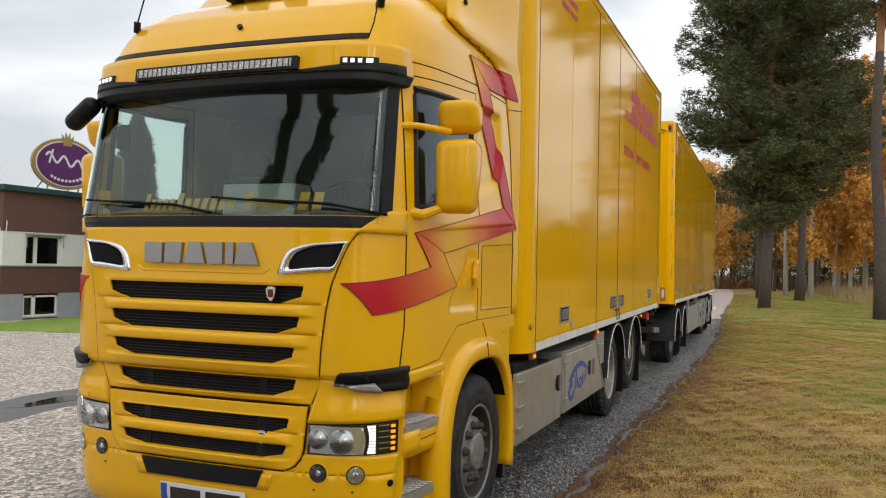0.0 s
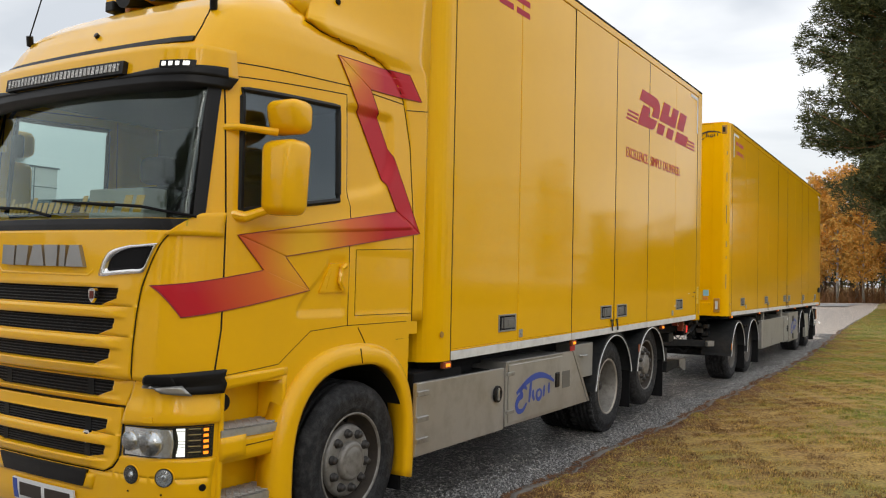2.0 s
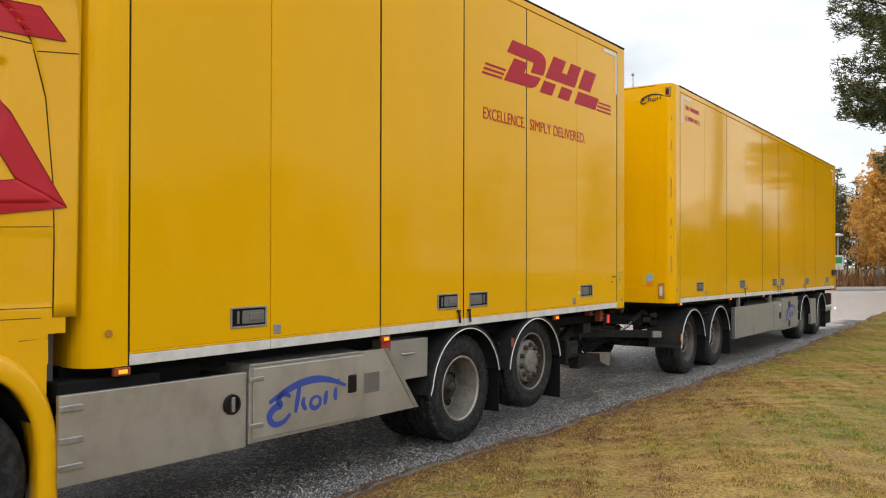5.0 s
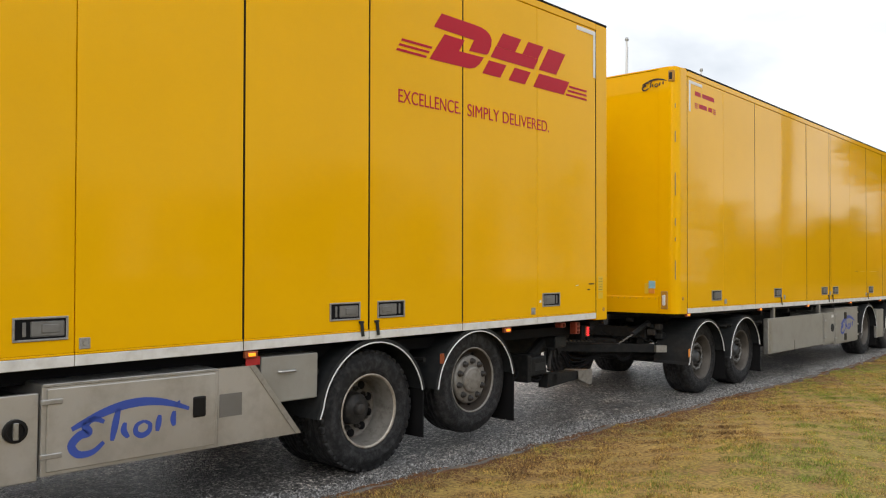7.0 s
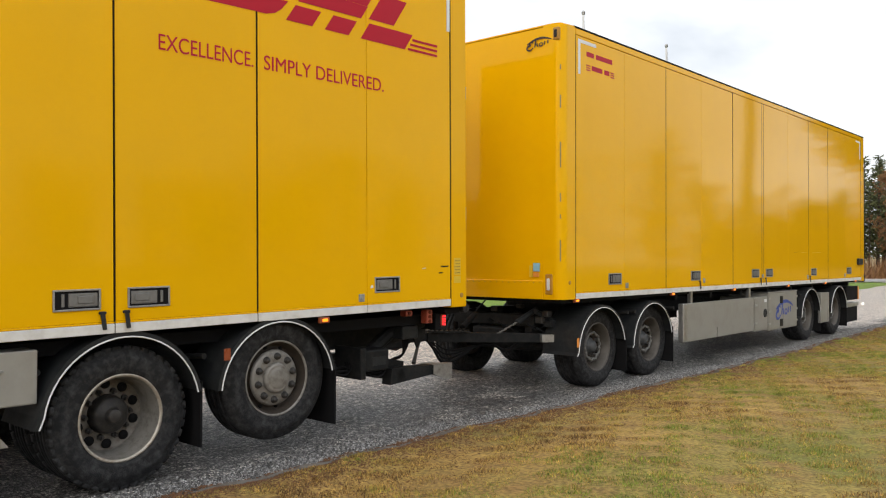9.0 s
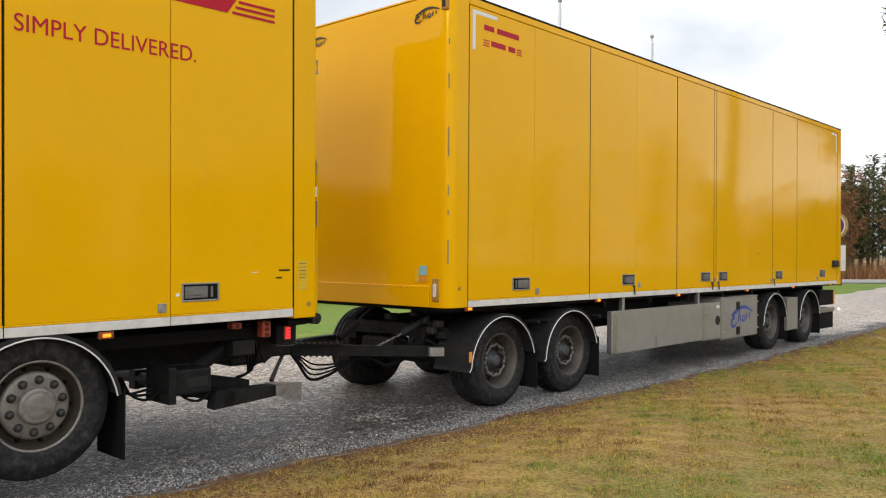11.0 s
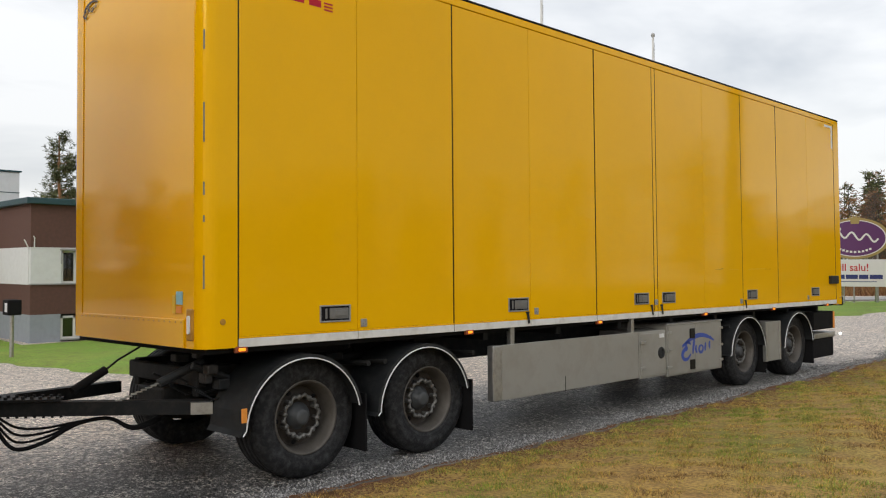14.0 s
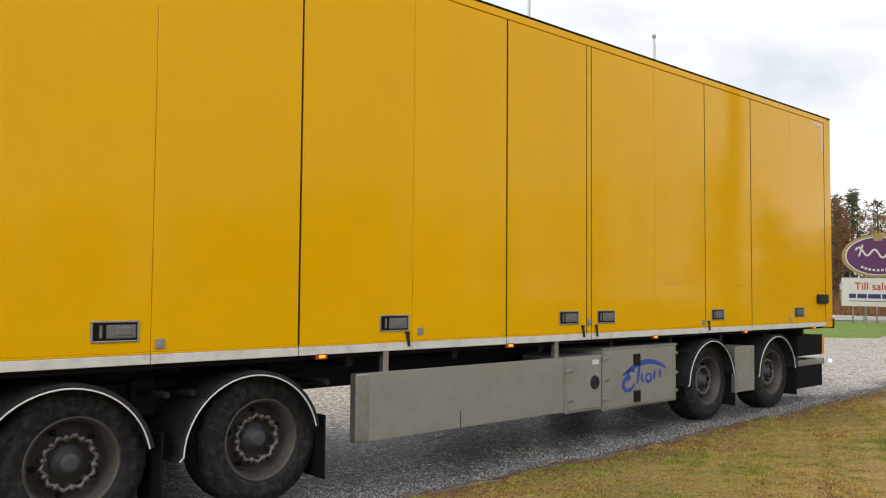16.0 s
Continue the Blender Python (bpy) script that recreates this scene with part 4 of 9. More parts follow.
mk = part("front_marker", bx(-0.125, -0.040, 8.834, 8.885, 3.05, 3.20, 0.012), PLUG_BROWN, r_box, "brown upper marker lamp")
part("lens", bx(-0.105, -0.062, 8.826, 8.84, 3.08, 3.17, 0.008), GUARD, mk)
part("info_sticker", bx(-0.40, -0.31, 8.834, 8.845, 0.33, 0.43), LABEL_BLUE, r_box, "pale blue sticker")
part("info_sticker", bx(-0.46, -0.41, 8.834, 8.845, 0.26, 0.40), LABEL_YELLOW, r_box, "greenish yellow sticker")
part("info_sticker", bx(-0.40, -0.32, 8.834, 8.845, 0.265, 0.315), LABEL_ORANGE, r_box, "orange sticker")
swoosh_mark(r_box, 8.836, 2.98, 0.34, -2.38 + 0.10, DARK_FILM, (0, -1, 0), (1, 0, 0))
swoosh_mark(r_box, 8.836, 2.98, 0.36, -0.50, DARK_FILM, (0, -1, 0), (1, 0, 0))
part("tape", bx(0, 0.003, 9.19, 9.24, 2.70, 3.12), TAPE, r_box, "white reflective tape")
part("tape", bx(0, 0.003, 9.241, 9.60, 3.08, 3.12), TAPE, r_box, "white reflective tape")
part("tape", bx(0, 0.003, 20.60, 20.93, 3.08, 3.12), TAPE, r_box, "white reflective tape")
part("tape", bx(0, 0.003, 20.88, 20.93, 2.72, 3.08), TAPE, r_box, "white reflective tape")
for y0, y1, z in ((9.38, 9.55, 2.94), (9.60, 9.99, 2.94), (9.50, 9.75, 2.785), (9.80, 9.92, 2.785)):
    part("name_bar", bx(0, 0.002, y0, y1, z, z + 0.058), RED_FILM, r_box, "red lettering as a bar")
for k in range(3):
    part("name_line", bx(0, 0.002, 9.37, 9.47, 2.77 + 0.028 * k, 2.783 + 0.028 * k), RED_FILM, r_box)
    part("name_line", bx(0, 0.002, 9.95, 10.04, 2.77 + 0.028 * k, 2.783 + 0.028 * k), RED_FILM, r_box)
# long scratches along the rear leaves
rnd = random.Random(3)
for k in range(9):
    y = rnd.uniform(16.0, 18.6)
    part("scratch", bx(0, 0.0012, y, y + rnd.uniform(0.05, 0.35), (z := 0.60 + rnd.uniform(-0.012, 0.012)), z + rnd.uniform(0.0015, 0.004)), LABEL_YELLOW if k % 3 else SEAM, r_box)
for z0, z1 in ((0.45, 0.70), (1.15, 1.25), (1.55, 1.85), (2.25, 2.40), (0.95, 1.0), (2.7, 2.76)):
    part("paint_chip", bx(-0.042, -0.034, 8.868, 8.878, z0, z1), RIM, r_box, "bare metal chip")
for y in (9.17, 11.68, 13.85, 16.32, 18.45, 20.55):
    side_marker(trailer, y, 1.125, 0.0)
# skirts and lockers
sk = part("skirt_panel", bx(-0.05, -0.012, 12.15, 14.67, 0.405, 0.965, 0.005), ALU_PAINT, trailer, "grey anodised side skirt")
part("skirt_end", bx(-0.09, -0.006, 12.02, 12.16, 0.405, 0.965, 0.012), STEEL, sk, "bright end profile")
part("skirt_joint", bx(-0.012, -0.009, 13.20, 13.206, 0.397, 0.56), SEAM, sk)
for y in (12.32, 14.55):
    part("skirt_post", bx(-0.09, -0.03, y, y + 0.06, 0.92, 1.14, 0.006), STEEL, trailer)
l1 = part("locker", bx(-0.6, -0.012, 14.685, 15.3, 0.385, 0.965, 0.006), ALU_PAINT, trailer, "grey underfloor locker")
part("locker_door", bx(-0.012, 0.0, 14.71, 15.28, 0.41, 0.94, 0.006, 1), ALU_PAINT, l1)
part("round_lock", revolve(bmesh.new(), [(0.0, 0.075), (0.012, 0.07), (0.014, 0.045), (0.005, 0.04), (0.005, 0.001)], 20, 0, 15.17, 0.68), GUARD, l1, "dark round lock")
part("type_plate", bx(0.0, 0.004, 15.13, 15.24, 0.87, 0.92), TAPE, l1)
for z in (0.52, 0.83):
    part("hinge", bx(0.0, 0.016, 14.69, 14.8, z - 0.016, z + 0.016, 0.004, 1), STEEL, l1)
l2 = part("locker", bx(-0.7, 0.0, 15.31, 16.75, 0.36, 1.03, 0.006), ALU_PAINT, trailer, "grey double-door locker with a blue mark")
part("locker_lid", bx(-0.7, 0.012, 15.3, 16.76, 1.012, 1.035, 0.004, 1), STEEL, l2)
part("locker_door", bx(0.0, 0.012, 15.33, 16.01, 0.38, 1.005, 0.005, 1), ALU_PAINT, l2)
part("locker_door", bx(0.0, 0.012, 16.015, 16.73, 0.38, 1.005, 0.005, 1), ALU_PAINT, l2)
swoosh_mark(l2, 15.65, 0.55, 0.86, 0.0125, BLUE_FILM)
for z in (0.47, 0.88):
    part("paddle_latch", bx(0.010, 0.024, 15.86, 15.99, z - 0.06, z + 0.07, 0.010), BLACK, l2)
for z in (0.48, 0.69, 0.92):
    part("hinge", bx(0.0, 0.02, 15.3, 15.41, z - 0.016, z + 0.016, 0.004, 1), STEEL, l2)
    part("hinge", bx(0.0, 0.02, 16.67, 16.77, z - 0.016, z + 0.016, 0.004, 1), STEEL, l2)
fill = part("filler_panel", bx(-0.5, -0.012, 18.21, 18.65, 0.33, 0.93, 0.008), ALU_PAINT, trailer, "grey panel between the wheels")
part("filler_edge", bx(-0.06, 0.0, 18.17, 18.23, 0.33, 0.93, 0.006), STEEL, fill)
part("filler_edge", bx(-0.06, 0.0, 18.63, 18.69, 0.33, 0.93, 0.006), STEEL, fill)
# chassis
bm = bmesh.new()
for x in (-0.80, -1.80):
    box(bm, x, x + 0.09, 11.6, 21.1, 0.78, 1.12, 0.008, 1)
for y in np.arange(12.0, 21.0, 1.2):
    box(bm, -2.4, -0.12, y, y + 0.07, 1.02, 1.14, 0.006, 1)
part("chassis", bm, CHASSIS, trailer, "dark trailer frame")
part("floor", bx(-2.5, -0.06, 8.9, 21.1, 1.10, 1.148), MATT_BLACK, trailer, "dark floor underside")
part("far_skirt", bx(-2.5, -2.46, 15.07, 16.87, 0.40, 1.0), CHASSIS, trailer)
part("turntable", revolve(bmesh.new(), [(0, 0.45), (0.08, 0.45), (0.08, 0.60), (0, 0.60)], 40), CHASSIS, trailer).matrix_basis = pose(-1.28, 10.45, 0.98, 0, -90, 0)
bm = bmesh.new()
for x in (-0.75, -1.85):
    box(bm, x, x + 0.10, 9.15, 11.9, 0.70, 0.95, 0.01, 1)
box(bm, -1.9, -0.6, 9.12, 9.20, 0.78, 0.93, 0.012, 1)
box(bm, -1.5, -1.0, 9.02, 9.3, 0.60, 0.76, 0.03, 2)
box(bm, -1.9, -0.6, 10.4, 10.6, 0.70, 0.98, 0.012, 1)
part("bogie_frame", bm, CHASSIS, trailer, "dark steered bogie frame")
for y in (9.79, 11.17, 17.57, 19.50):
    part("axle", tube(bmesh.new(), [(-2.2, y, 0.46), (-0.3, y, 0.46)], 0.07, 12), CHASSIS, trailer)
    part("spring_bellows", tube(bmesh.new(), [(-0.75, y + 0.3, 0.48), (-0.75, y + 0.3, 0.75)], 0.13, 14), MATT_BLACK, trailer)
    part("brake_can", tube(bmesh.new(), [(-0.62, y - 0.28, 0.62), (-0.62, y - 0.06, 0.56)], 0.085, 12), CHASSIS, trailer)
# drawbar, springs, chains and hoses
def beam(a, b, w, h, material, parent, name, label="", slack=0.0):
    """A square steel beam between two points, upright in section."""
    a, b = Vector(a), Vector(b)
    d = (b - a).normalized()
    s = d.cross(Vector((0, 0, 1))).normalized() * (w / 2)
    u = Vector((0, 0, h / 2))
    return part(name, ring_sweep(bmesh.new(), [[p + s + u, p - s + u, p - s - u, p + s - u] for p in (a, b)]), material, parent, label)


LEG0, LEG1 = Vector((-1.14, 7.95, 0.715)), Vector((-0.36, 9.10, 0.665))
bar = part("drawbar", bx(-1.33, -1.17, 7.50, 7.98, 0.665, 0.785, 0.01), CHASSIS, trailer, "dark A-shaped drawbar")
beam((-1.20, 7.55, 0.73), (-0.98, 8.0, 0.72), 0.10, 0.085, CHASSIS, bar, "drawbar_sleeve")
beam((-1.10, 7.72, 0.725), (-0.36, 9.10, 0.665), 0.11, 0.105, CHASSIS, bar, "drawbar_leg")
beam((-1.38, 7.72, 0.725), (-2.12, 9.10, 0.665), 0.11, 0.105, CHASSIS, bar, "drawbar_leg")
beam((-0.385, 8.95, 0.668), (-0.31, 9.095, 0.665), 0.115, 0.09, STEEL, bar, "end_plate", "pale scuffed plate")
beam((-1.06, 7.74, 0.79), (-0.84, 8.15, 0.78), 0.16, 0.016, CHASSIS, bar, "drawbar_rib")
for k in range(8):
    for o in (-0.05, 0.05):
        p = Vector((-1.05, 7.77, 0.795)).lerp(Vector((-0.86, 8.13, 0.785)), k / 7) + Vector((o, -o * 0.5, 0))
        part("bolt", tube(bmesh.new(), [p, p + Vector((0, 0, 0.022))], 0.013, 6), CHASSIS, bar)
    p = Vector((-1.06, 7.78, 0.672)).lerp(Vector((-0.86, 8.15, 0.66)), k / 7)
    part("bolt", tube(bmesh.new(), [p, p - Vector((0, 0, 0.022))], 0.011, 6), CHASSIS, bar)
part("drawbar_spring", tube(bmesh.new(), [(-1.05, 8.30, 0.80), (-1.10, 8.58, 0.94)], 0.035, 10), MATT_BLACK, bar)
part("tension_cable", tube(bmesh.new(), [(-1.10, 8.58, 0.94), (-1.14, 8.70, 1.01), (-1.18, 8.90, 1.10)], 0.009, 6), CHASSIS, bar)
part("brace_tube", tube(bmesh.new(), [(-0.62, 8.80, 0.85), (-0.58, 9.16, 1.0)], 0.035, 10), GUARD, bar)
bm = bmesh.new()
for k in range(9):
    p = Vector((-0.66, 8.50, 0.745)).lerp(Vector((-0.62, 8.80, 0.85)), k / 8)
    box(bm, p.x - 0.006, p.x + 0.006, p.y - 0.024, p.y + 0.024, p.z - 0.008, p.z + 0.008, 0.003, 1, None) if k % 2 else box(bm, p.x - 0.014, p.x + 0.014, p.y - 0.024, p.y + 0.024, p.z - 0.004, p.z + 0.004, 0.001, 1, None)
part("chain", bm, STEEL, bar)
part("hose_strap", tube(bmesh.new(), [(-1.16, 7.66, 0.68), (-1.10, 7.56, 0.60), (-1.02, 7.42, 0.46)], [0.020, 0.018, 0.024], 8), HUB, bar)
for k in range(4):
    s = 0.06 * k
    pts = [(-1.08 - 0.02 * k, 7.70 + 0.02 * k, 0.69), (-1.02, 7.74 + 0.015 * k, 0.60 + 0.016 * k), (-0.98, 7.86 + 0.01 * k, 0.43 + 0.05 * k), (-0.92, 8.05, 0.46 + 0.035 * k), (-0.84, 8.25, 0.575 + 0.006 * k), (-0.74, 8.45, 0.61), (-0.66, 8.62, 0.53 - 0.006 * k), (-0.62, 8.82, 0.60 - 0.01 * k)]
    part("air_hose", tube(bmesh.new(), smooth_line(pts), 0.010 if k else 0.016, 6), MATT_BLACK, bar)
# valves, levers and pipes under the front of the trailer
rnd = random.Random(8)
for k in range(9):
    x, y, z = rnd.uniform(-1.5, -0.45), rnd.uniform(9.0, 9.4), rnd.uniform(0.72, 1.02)
    part("brake_valve", bx(x, x + rnd.uniform(0.06, 0.12), y, y + rnd.uniform(0.06, 0.14), z, z + rnd.uniform(0.05, 0.10), 0.012), HUB if k % 3 else GUARD, trailer)
for k in range(7):
    x, z = -0.5 - 0.15 * k, 0.78 + 0.04 * (k % 3)
    part("air_pipe", tube(bmesh.new(), [(x, 9.05, z), (x + 0.05, 9.18, z - 0.08), (x + 0.02, 9.45, z - 0.04), (x - 0.05, 9.7, z + 0.06)], 0.010, 6), GUARD, trailer)
part("spring_link", tube(bmesh.new(), [(-0.50, 9.02, 0.98), (-0.46, 9.32, 0.86)], 0.03, 8), GUARD, trailer)
# wheels and guards
for k, y in enumerate((9.86, 11.24, 17.72, 19.47)):
    add_wheel(trailer, "trailer", -0.135, y, 0.510, 7 + 50 * k)
    add_wheel(trailer, "trailer", -2.48, y, 0.510, flip=True, detail=False)
mudguard(trailer, 9.765, 0.46, -0.50, 0.0, 0.590, 12, 176, 0.04, label="black mudguard with a pale edge")
mudguard(trailer, 11.10, 0.465, -0.50, 0.0, 0.585, 13, 178, 0.03, label="black mudguard with a pale edge")
mudguard(trailer, 17.60, 0.48, -0.50, 0.0, 0.58, 10, 176, 0.02, label="black mudguard with a pale edge")
mudguard(trailer, 19.37, 0.48, -0.50, 0.0, 0.58, 8, 176, 0.02, label="black mudguard with a pale edge")
part("guard_reflector", bx(0.0, 0.006, 9.165, 9.215, 0.565, 0.675, 0.004, 1), LABEL_ORANGE, trailer, "amber reflector")
for y in (10.40, 11.73, 18.20, 20.00):
    part("mudflap", bx(-0.42, -0.03, y, y + 0.02, 0.16, 0.66, 0.004, 1, None), MATT_BLACK, trailer, "black mudflap")
for y in (10.43, 11.75, 10.62, 17.05):
    part("guard_stay", tube(bmesh.new(), [(-0.5, y, 0.90), (-0.06, y, 0.92), (-0.02, y, 0.92)], 0.024, 8), CHASSIS, trailer)
# rear under-run gear
part("rear_flap", bx(-0.9, -0.10, 20.17, 21.05, 0.22, 0.55, 0.01), MATT_BLACK, trailer, "black rear side panel")
part("rear_rail", bx(-2.4, -0.08, 20.2, 21.08, 0.55, 0.64, 0.008), STEEL, trailer, "pale under-run rail")
part("rear_panel", bx(-2.4, -0.08, 20.17, 21.05, 0.70, 1.0, 0.008), MATT_BLACK, trailer, "black rear lamp panel")
part("rear_reflector", bx(-0.10, -0.07, 21.0, 21.06, 0.70, 0.99, 0.006), LABEL_ORANGE, trailer, "orange corner reflector")
rl = part("work_lamp", tube(bmesh.new(), [(0.0, 21.10, 0.60), (-0.02, 21.17, 0.60)], [0.032, 0.024], 12), BLACK, trailer)
part("bulb", tube(bmesh.new(), [(0.004, 21.084, 0.60), (0.0, 21.102, 0.60)], [0.024, 0.030], 12), WHITE_LAMP, rl, "lit white lamp")

# ---- the truck's cab ----
# The skin is a stack of plan curves: HALF gives the distance from the centre line and the set-back from the front.
XC, HALF_W, REAR = -1.215, 1.155, -0.42
HALF = np.array([(0, 0), (0.3, 0.006), (0.6, 0.020), (0.80, 0.042), (0.89, 0.068), (0.955, 0.105), (1.01, 0.155), (1.05, 0.215), (1.08, 0.295), (1.10, 0.39), (1.122, 0.54), (1.14, 0.80), (1.15, 1.1), (1.155, 1.4), (1.155, 3.0)])
FRONT = np.array([(0.28, -2.44), (0.40, -2.485), (0.6, -2.50), (0.95, -2.505), (1.125, -2.51), (1.14, -2.545), (1.3, -2.55), (1.6, -2.55), (1.95, -2.53), (2.70, -2.39), (2.90, -2.365), (3.0, -2.315), (3.1, -2.26), (3.2, -2.19), (3.3, -2.06), (3.38, -1.90), (3.44, -1.68), (3.48, -1.4), (3.5, -1.2)])
WIDTH = np.array([(0.28, 1.12), (0.5, 1.155), (1.0, 1.155), (2.0, 1.155), (2.6, 1.14), (2.9, 1.13), (3.05, 1.12), (3.15, 1.10), (3.25, 1.06), (3.35, 0.99), (3.42, 0.89), (3.48, 0.74), (3.5, 0.64)])
# the brow over the windscreen is squarer
HIGH = np.array([(0, 0), (0.3, 0.006), (0.53, 0.014), (0.76, 0.03), (0.92, 0.065), (1.0, 0.12), (1.05, 0.20), (1.09, 0.33), (1.12, 0.52), (1.146, 0.85), (1.155, 1.2), (1.155, 3.0)])
DX = np.linspace(0, 1.155, 400)


def smooth_curve(c):
    d = np.interp(DX, c[:, 0], c[:, 1])
    for _ in range(40):
        d[1:-1] = 0.25 * d[:-2] + 0.5 * d[1:-1] + 0.25 * d[2:]
    return d


DY, DY_HIGH = smooth_curve(HALF), smooth_curve(HIGH)


def plan_curve(z):
    hi = min(1.0, max(0.0, (z - 1.95) / 0.6))
    return DY * (1 - hi) + DY_HIGH * hi


def ease(t):
    t = min(1.0, max(0.0, t))
    return t * t * (3 - 2 * t)


def relief(y, z):
    """How far the pressed panels of the cab's sides stand out of, or sink into, the plain skin."""
    if y < -2.0 or z < 1.40 or z > 2.90:
        return 0.0
    out = 0.0
    # sunken field of the sleeper side, open towards the door
    low = float(np.interp(y, [-1.25, -1.0, -0.85, -0.77], [2.16, 2.21, 2.265, 2.40]))
    out -= 0.032 * ease((y + 1.26) / 0.05) * ease((-0.745 - y) / 0.045) * ease((z - low) / 0.085) * ease((2.79 - z) / 0.03)
    # swage below the window that fades upwards
    zs = 1.955 + 0.075 * (y + 1.5)
    out += 0.012 * ease((z - zs) / 0.02) * ease((zs + 0.13 - z) / 0.12) * ease((y + 2.0) / 0.25) * ease((-0.50 - y) / 0.05)
    # hollow round the door handle, with a ledge along its foot
    edge = -1.70 + 0.26 * ease((z - 1.47) / 0.32)
    out -= 0.016 * ease((z - 1.45) / 0.03) * ease((1.83 - z) / 0.06) * ease((y - edge) / 0.05) * ease((-1.235 - y) / 0.02)
    # hatch of the side locker
    out -= 0.006 * ease((y + 1.14) / 0.015) * ease((-0.50 - y) / 0.015) * ease((z - 1.45) / 0.015) * ease((1.865 - z) / 0.02)
    return out


def f_y(dx, z):
    return np.interp(z, FRONT[:, 0], FRONT[:, 1]) + np.interp(dx / (np.interp(z, WIDTH[:, 0], WIDTH[:, 1]) / HALF_W), DX, plan_curve(z))


def s_dx(y, z):
    return np.interp(y - np.interp(z, FRONT[:, 0], FRONT[:, 1]), plan_curve(z), DX) * np.interp(z, WIDTH[:, 0], WIDTH[:, 1]) / HALF_W + relief(y, z)


def on_front(x, z, off=0.0):
    """A point of the front skin at x and height z, off metres outwards."""
    dx = x - XC
    p = Vector((x, f_y(abs(dx), z), z))
    e = 0.01
    slope = (f_y(abs(dx + e), z) - f_y(abs(dx - e), z)) / (2 * e)
    lean = (f_y(abs(dx), z + e) - f_y(abs(dx), z - e)) / (2 * e)
    return p + float(off) * Vector((slope, -1, lean)).normalized()


def on_side(y, z, off=0.0, side=1):
    """A point of the side skin; side 1 is the right-hand side in the plan, -1 the other."""
    dx = s_dx(y, z)
    e = 0.01
    ny = (s_dx(y + e, z) - s_dx(y - e, z)) / (2 * e)
    nz = (s_dx(y, z + e) - s_dx(y, z - e)) / (2 * e)
    n = Vector((side, -ny, -nz)).normalized()
    return Vector((XC + side * dx, y, z)) + float(off) * n


def patch(quad, fn, off=0.004, thick=0.01, n=10, m=6, bm=None, **k):
    """A sheet laid on the skin between four corners (top left, top right, bottom right, bottom left), with edges."""
    bm = bm or bmesh.new()
    a, b, c, d = (Vector((p[0], p[1], 0)) for p in quad)
    grid, low = [], []
    for j in range(m + 1):
        u = j / m
        row, row2 = [], []
        for i in range(n + 1):
            t = i / n
            p = (a * (1 - t) + b * t) * (1 - u) + (d * (1 - t) + c * t) * u
            row.append(bm.verts.new(fn(p.x, p.y, off, **k)))
            row2.append(fn(p.x, p.y, off - thick, **k))
        grid.append(row)
        low.append(row2)
    for j in range(m):
        for i in range(n):
            bm.faces.new((grid[j][i], grid[j][i + 1], grid[j + 1][i + 1], grid[j + 1][i]))
    loop = [(0, i) for i in range(n)] + [(j, n) for j in range(m)] + [(m, i) for i in range(n, 0, -1)] + [(j, 0) for j in range(m, 0, -1)]
    under = [bm.verts.new(low[j][i]) for j, i in loop]
    for q in range(len(loop)):
        r = (q + 1) % len(loop)
        bm.faces.new((grid[loop[q][0]][loop[q][1]], grid[loop[r][0]][loop[r][1]], under[r], under[q]))
    return bm


def line_on(pts, fn, r=0.006, off=0.0, step=0.04, **k):
    """A thin bead along a line drawn on the skin."""
    out = []
    for (a, b), (c, d) in zip(pts, pts[1:]):
        n = max(1, int(math.hypot(c - a, d - b) / step))
        out += [fn(a + (c - a) * i / n, b + (d - b) * i / n, off, **k) for i in range(n)]
    out.append(fn(*pts[-1], off, **k))
    return tube(bmesh.new(), out, r, 6)


def inside(poly, x, y):
    hit = False
    for (a, b), (c, d) in zip(poly, poly[1:] + poly[:1]):
        if (b > y) != (d > y) and x < (c - a) * (y - b) / (d - b) + a:
            hit = not hit
    return hit


SCREEN = [(-1.01, 1.985), (1.01, 1.985), (0.99, 2.72), (-0.99, 2.72)]
WINDOW = [(-2.125, 2.04), (-2.10, 2.71), (-1.335, 2.75), (-1.33, 2.165)]
DOOR = [(-2.26, 1.13), (-2.20, 2.77), (-1.256, 2.845), (-1.237, 2.19), (-1.213, 2.135), (-1.215, 1.385), (-1.56, 1.365), (-1.72, 1.26), (-1.82, 1.19)]
NF, NS = 60, 120
ZS = list(np.arange(0.28, 3.42, 0.02)) + [3.44, 3.455, 3.47, 3.485, 3.5]
AX, AZ, AR = -1.13, 0.50, 0.60


def panel_edge(z):
    """Half width of the bonnet and grille panels at height z."""
    return float(np.interp(z, [0.632, 0.657, 0.70, 0.741, 0.97, 0.986, 1.106, 1.128, 1.136, 1.295, 1.475, 1.62, 1.754, 1.80, 1.854, 1.918], [0.53, 0.586, 0.622, 0.636, 0.66, 0.676, 0.727, 0.735, 0.735, 0.745, 0.765, 0.793, 0.838, 0.858, 0.883, 0.935]))


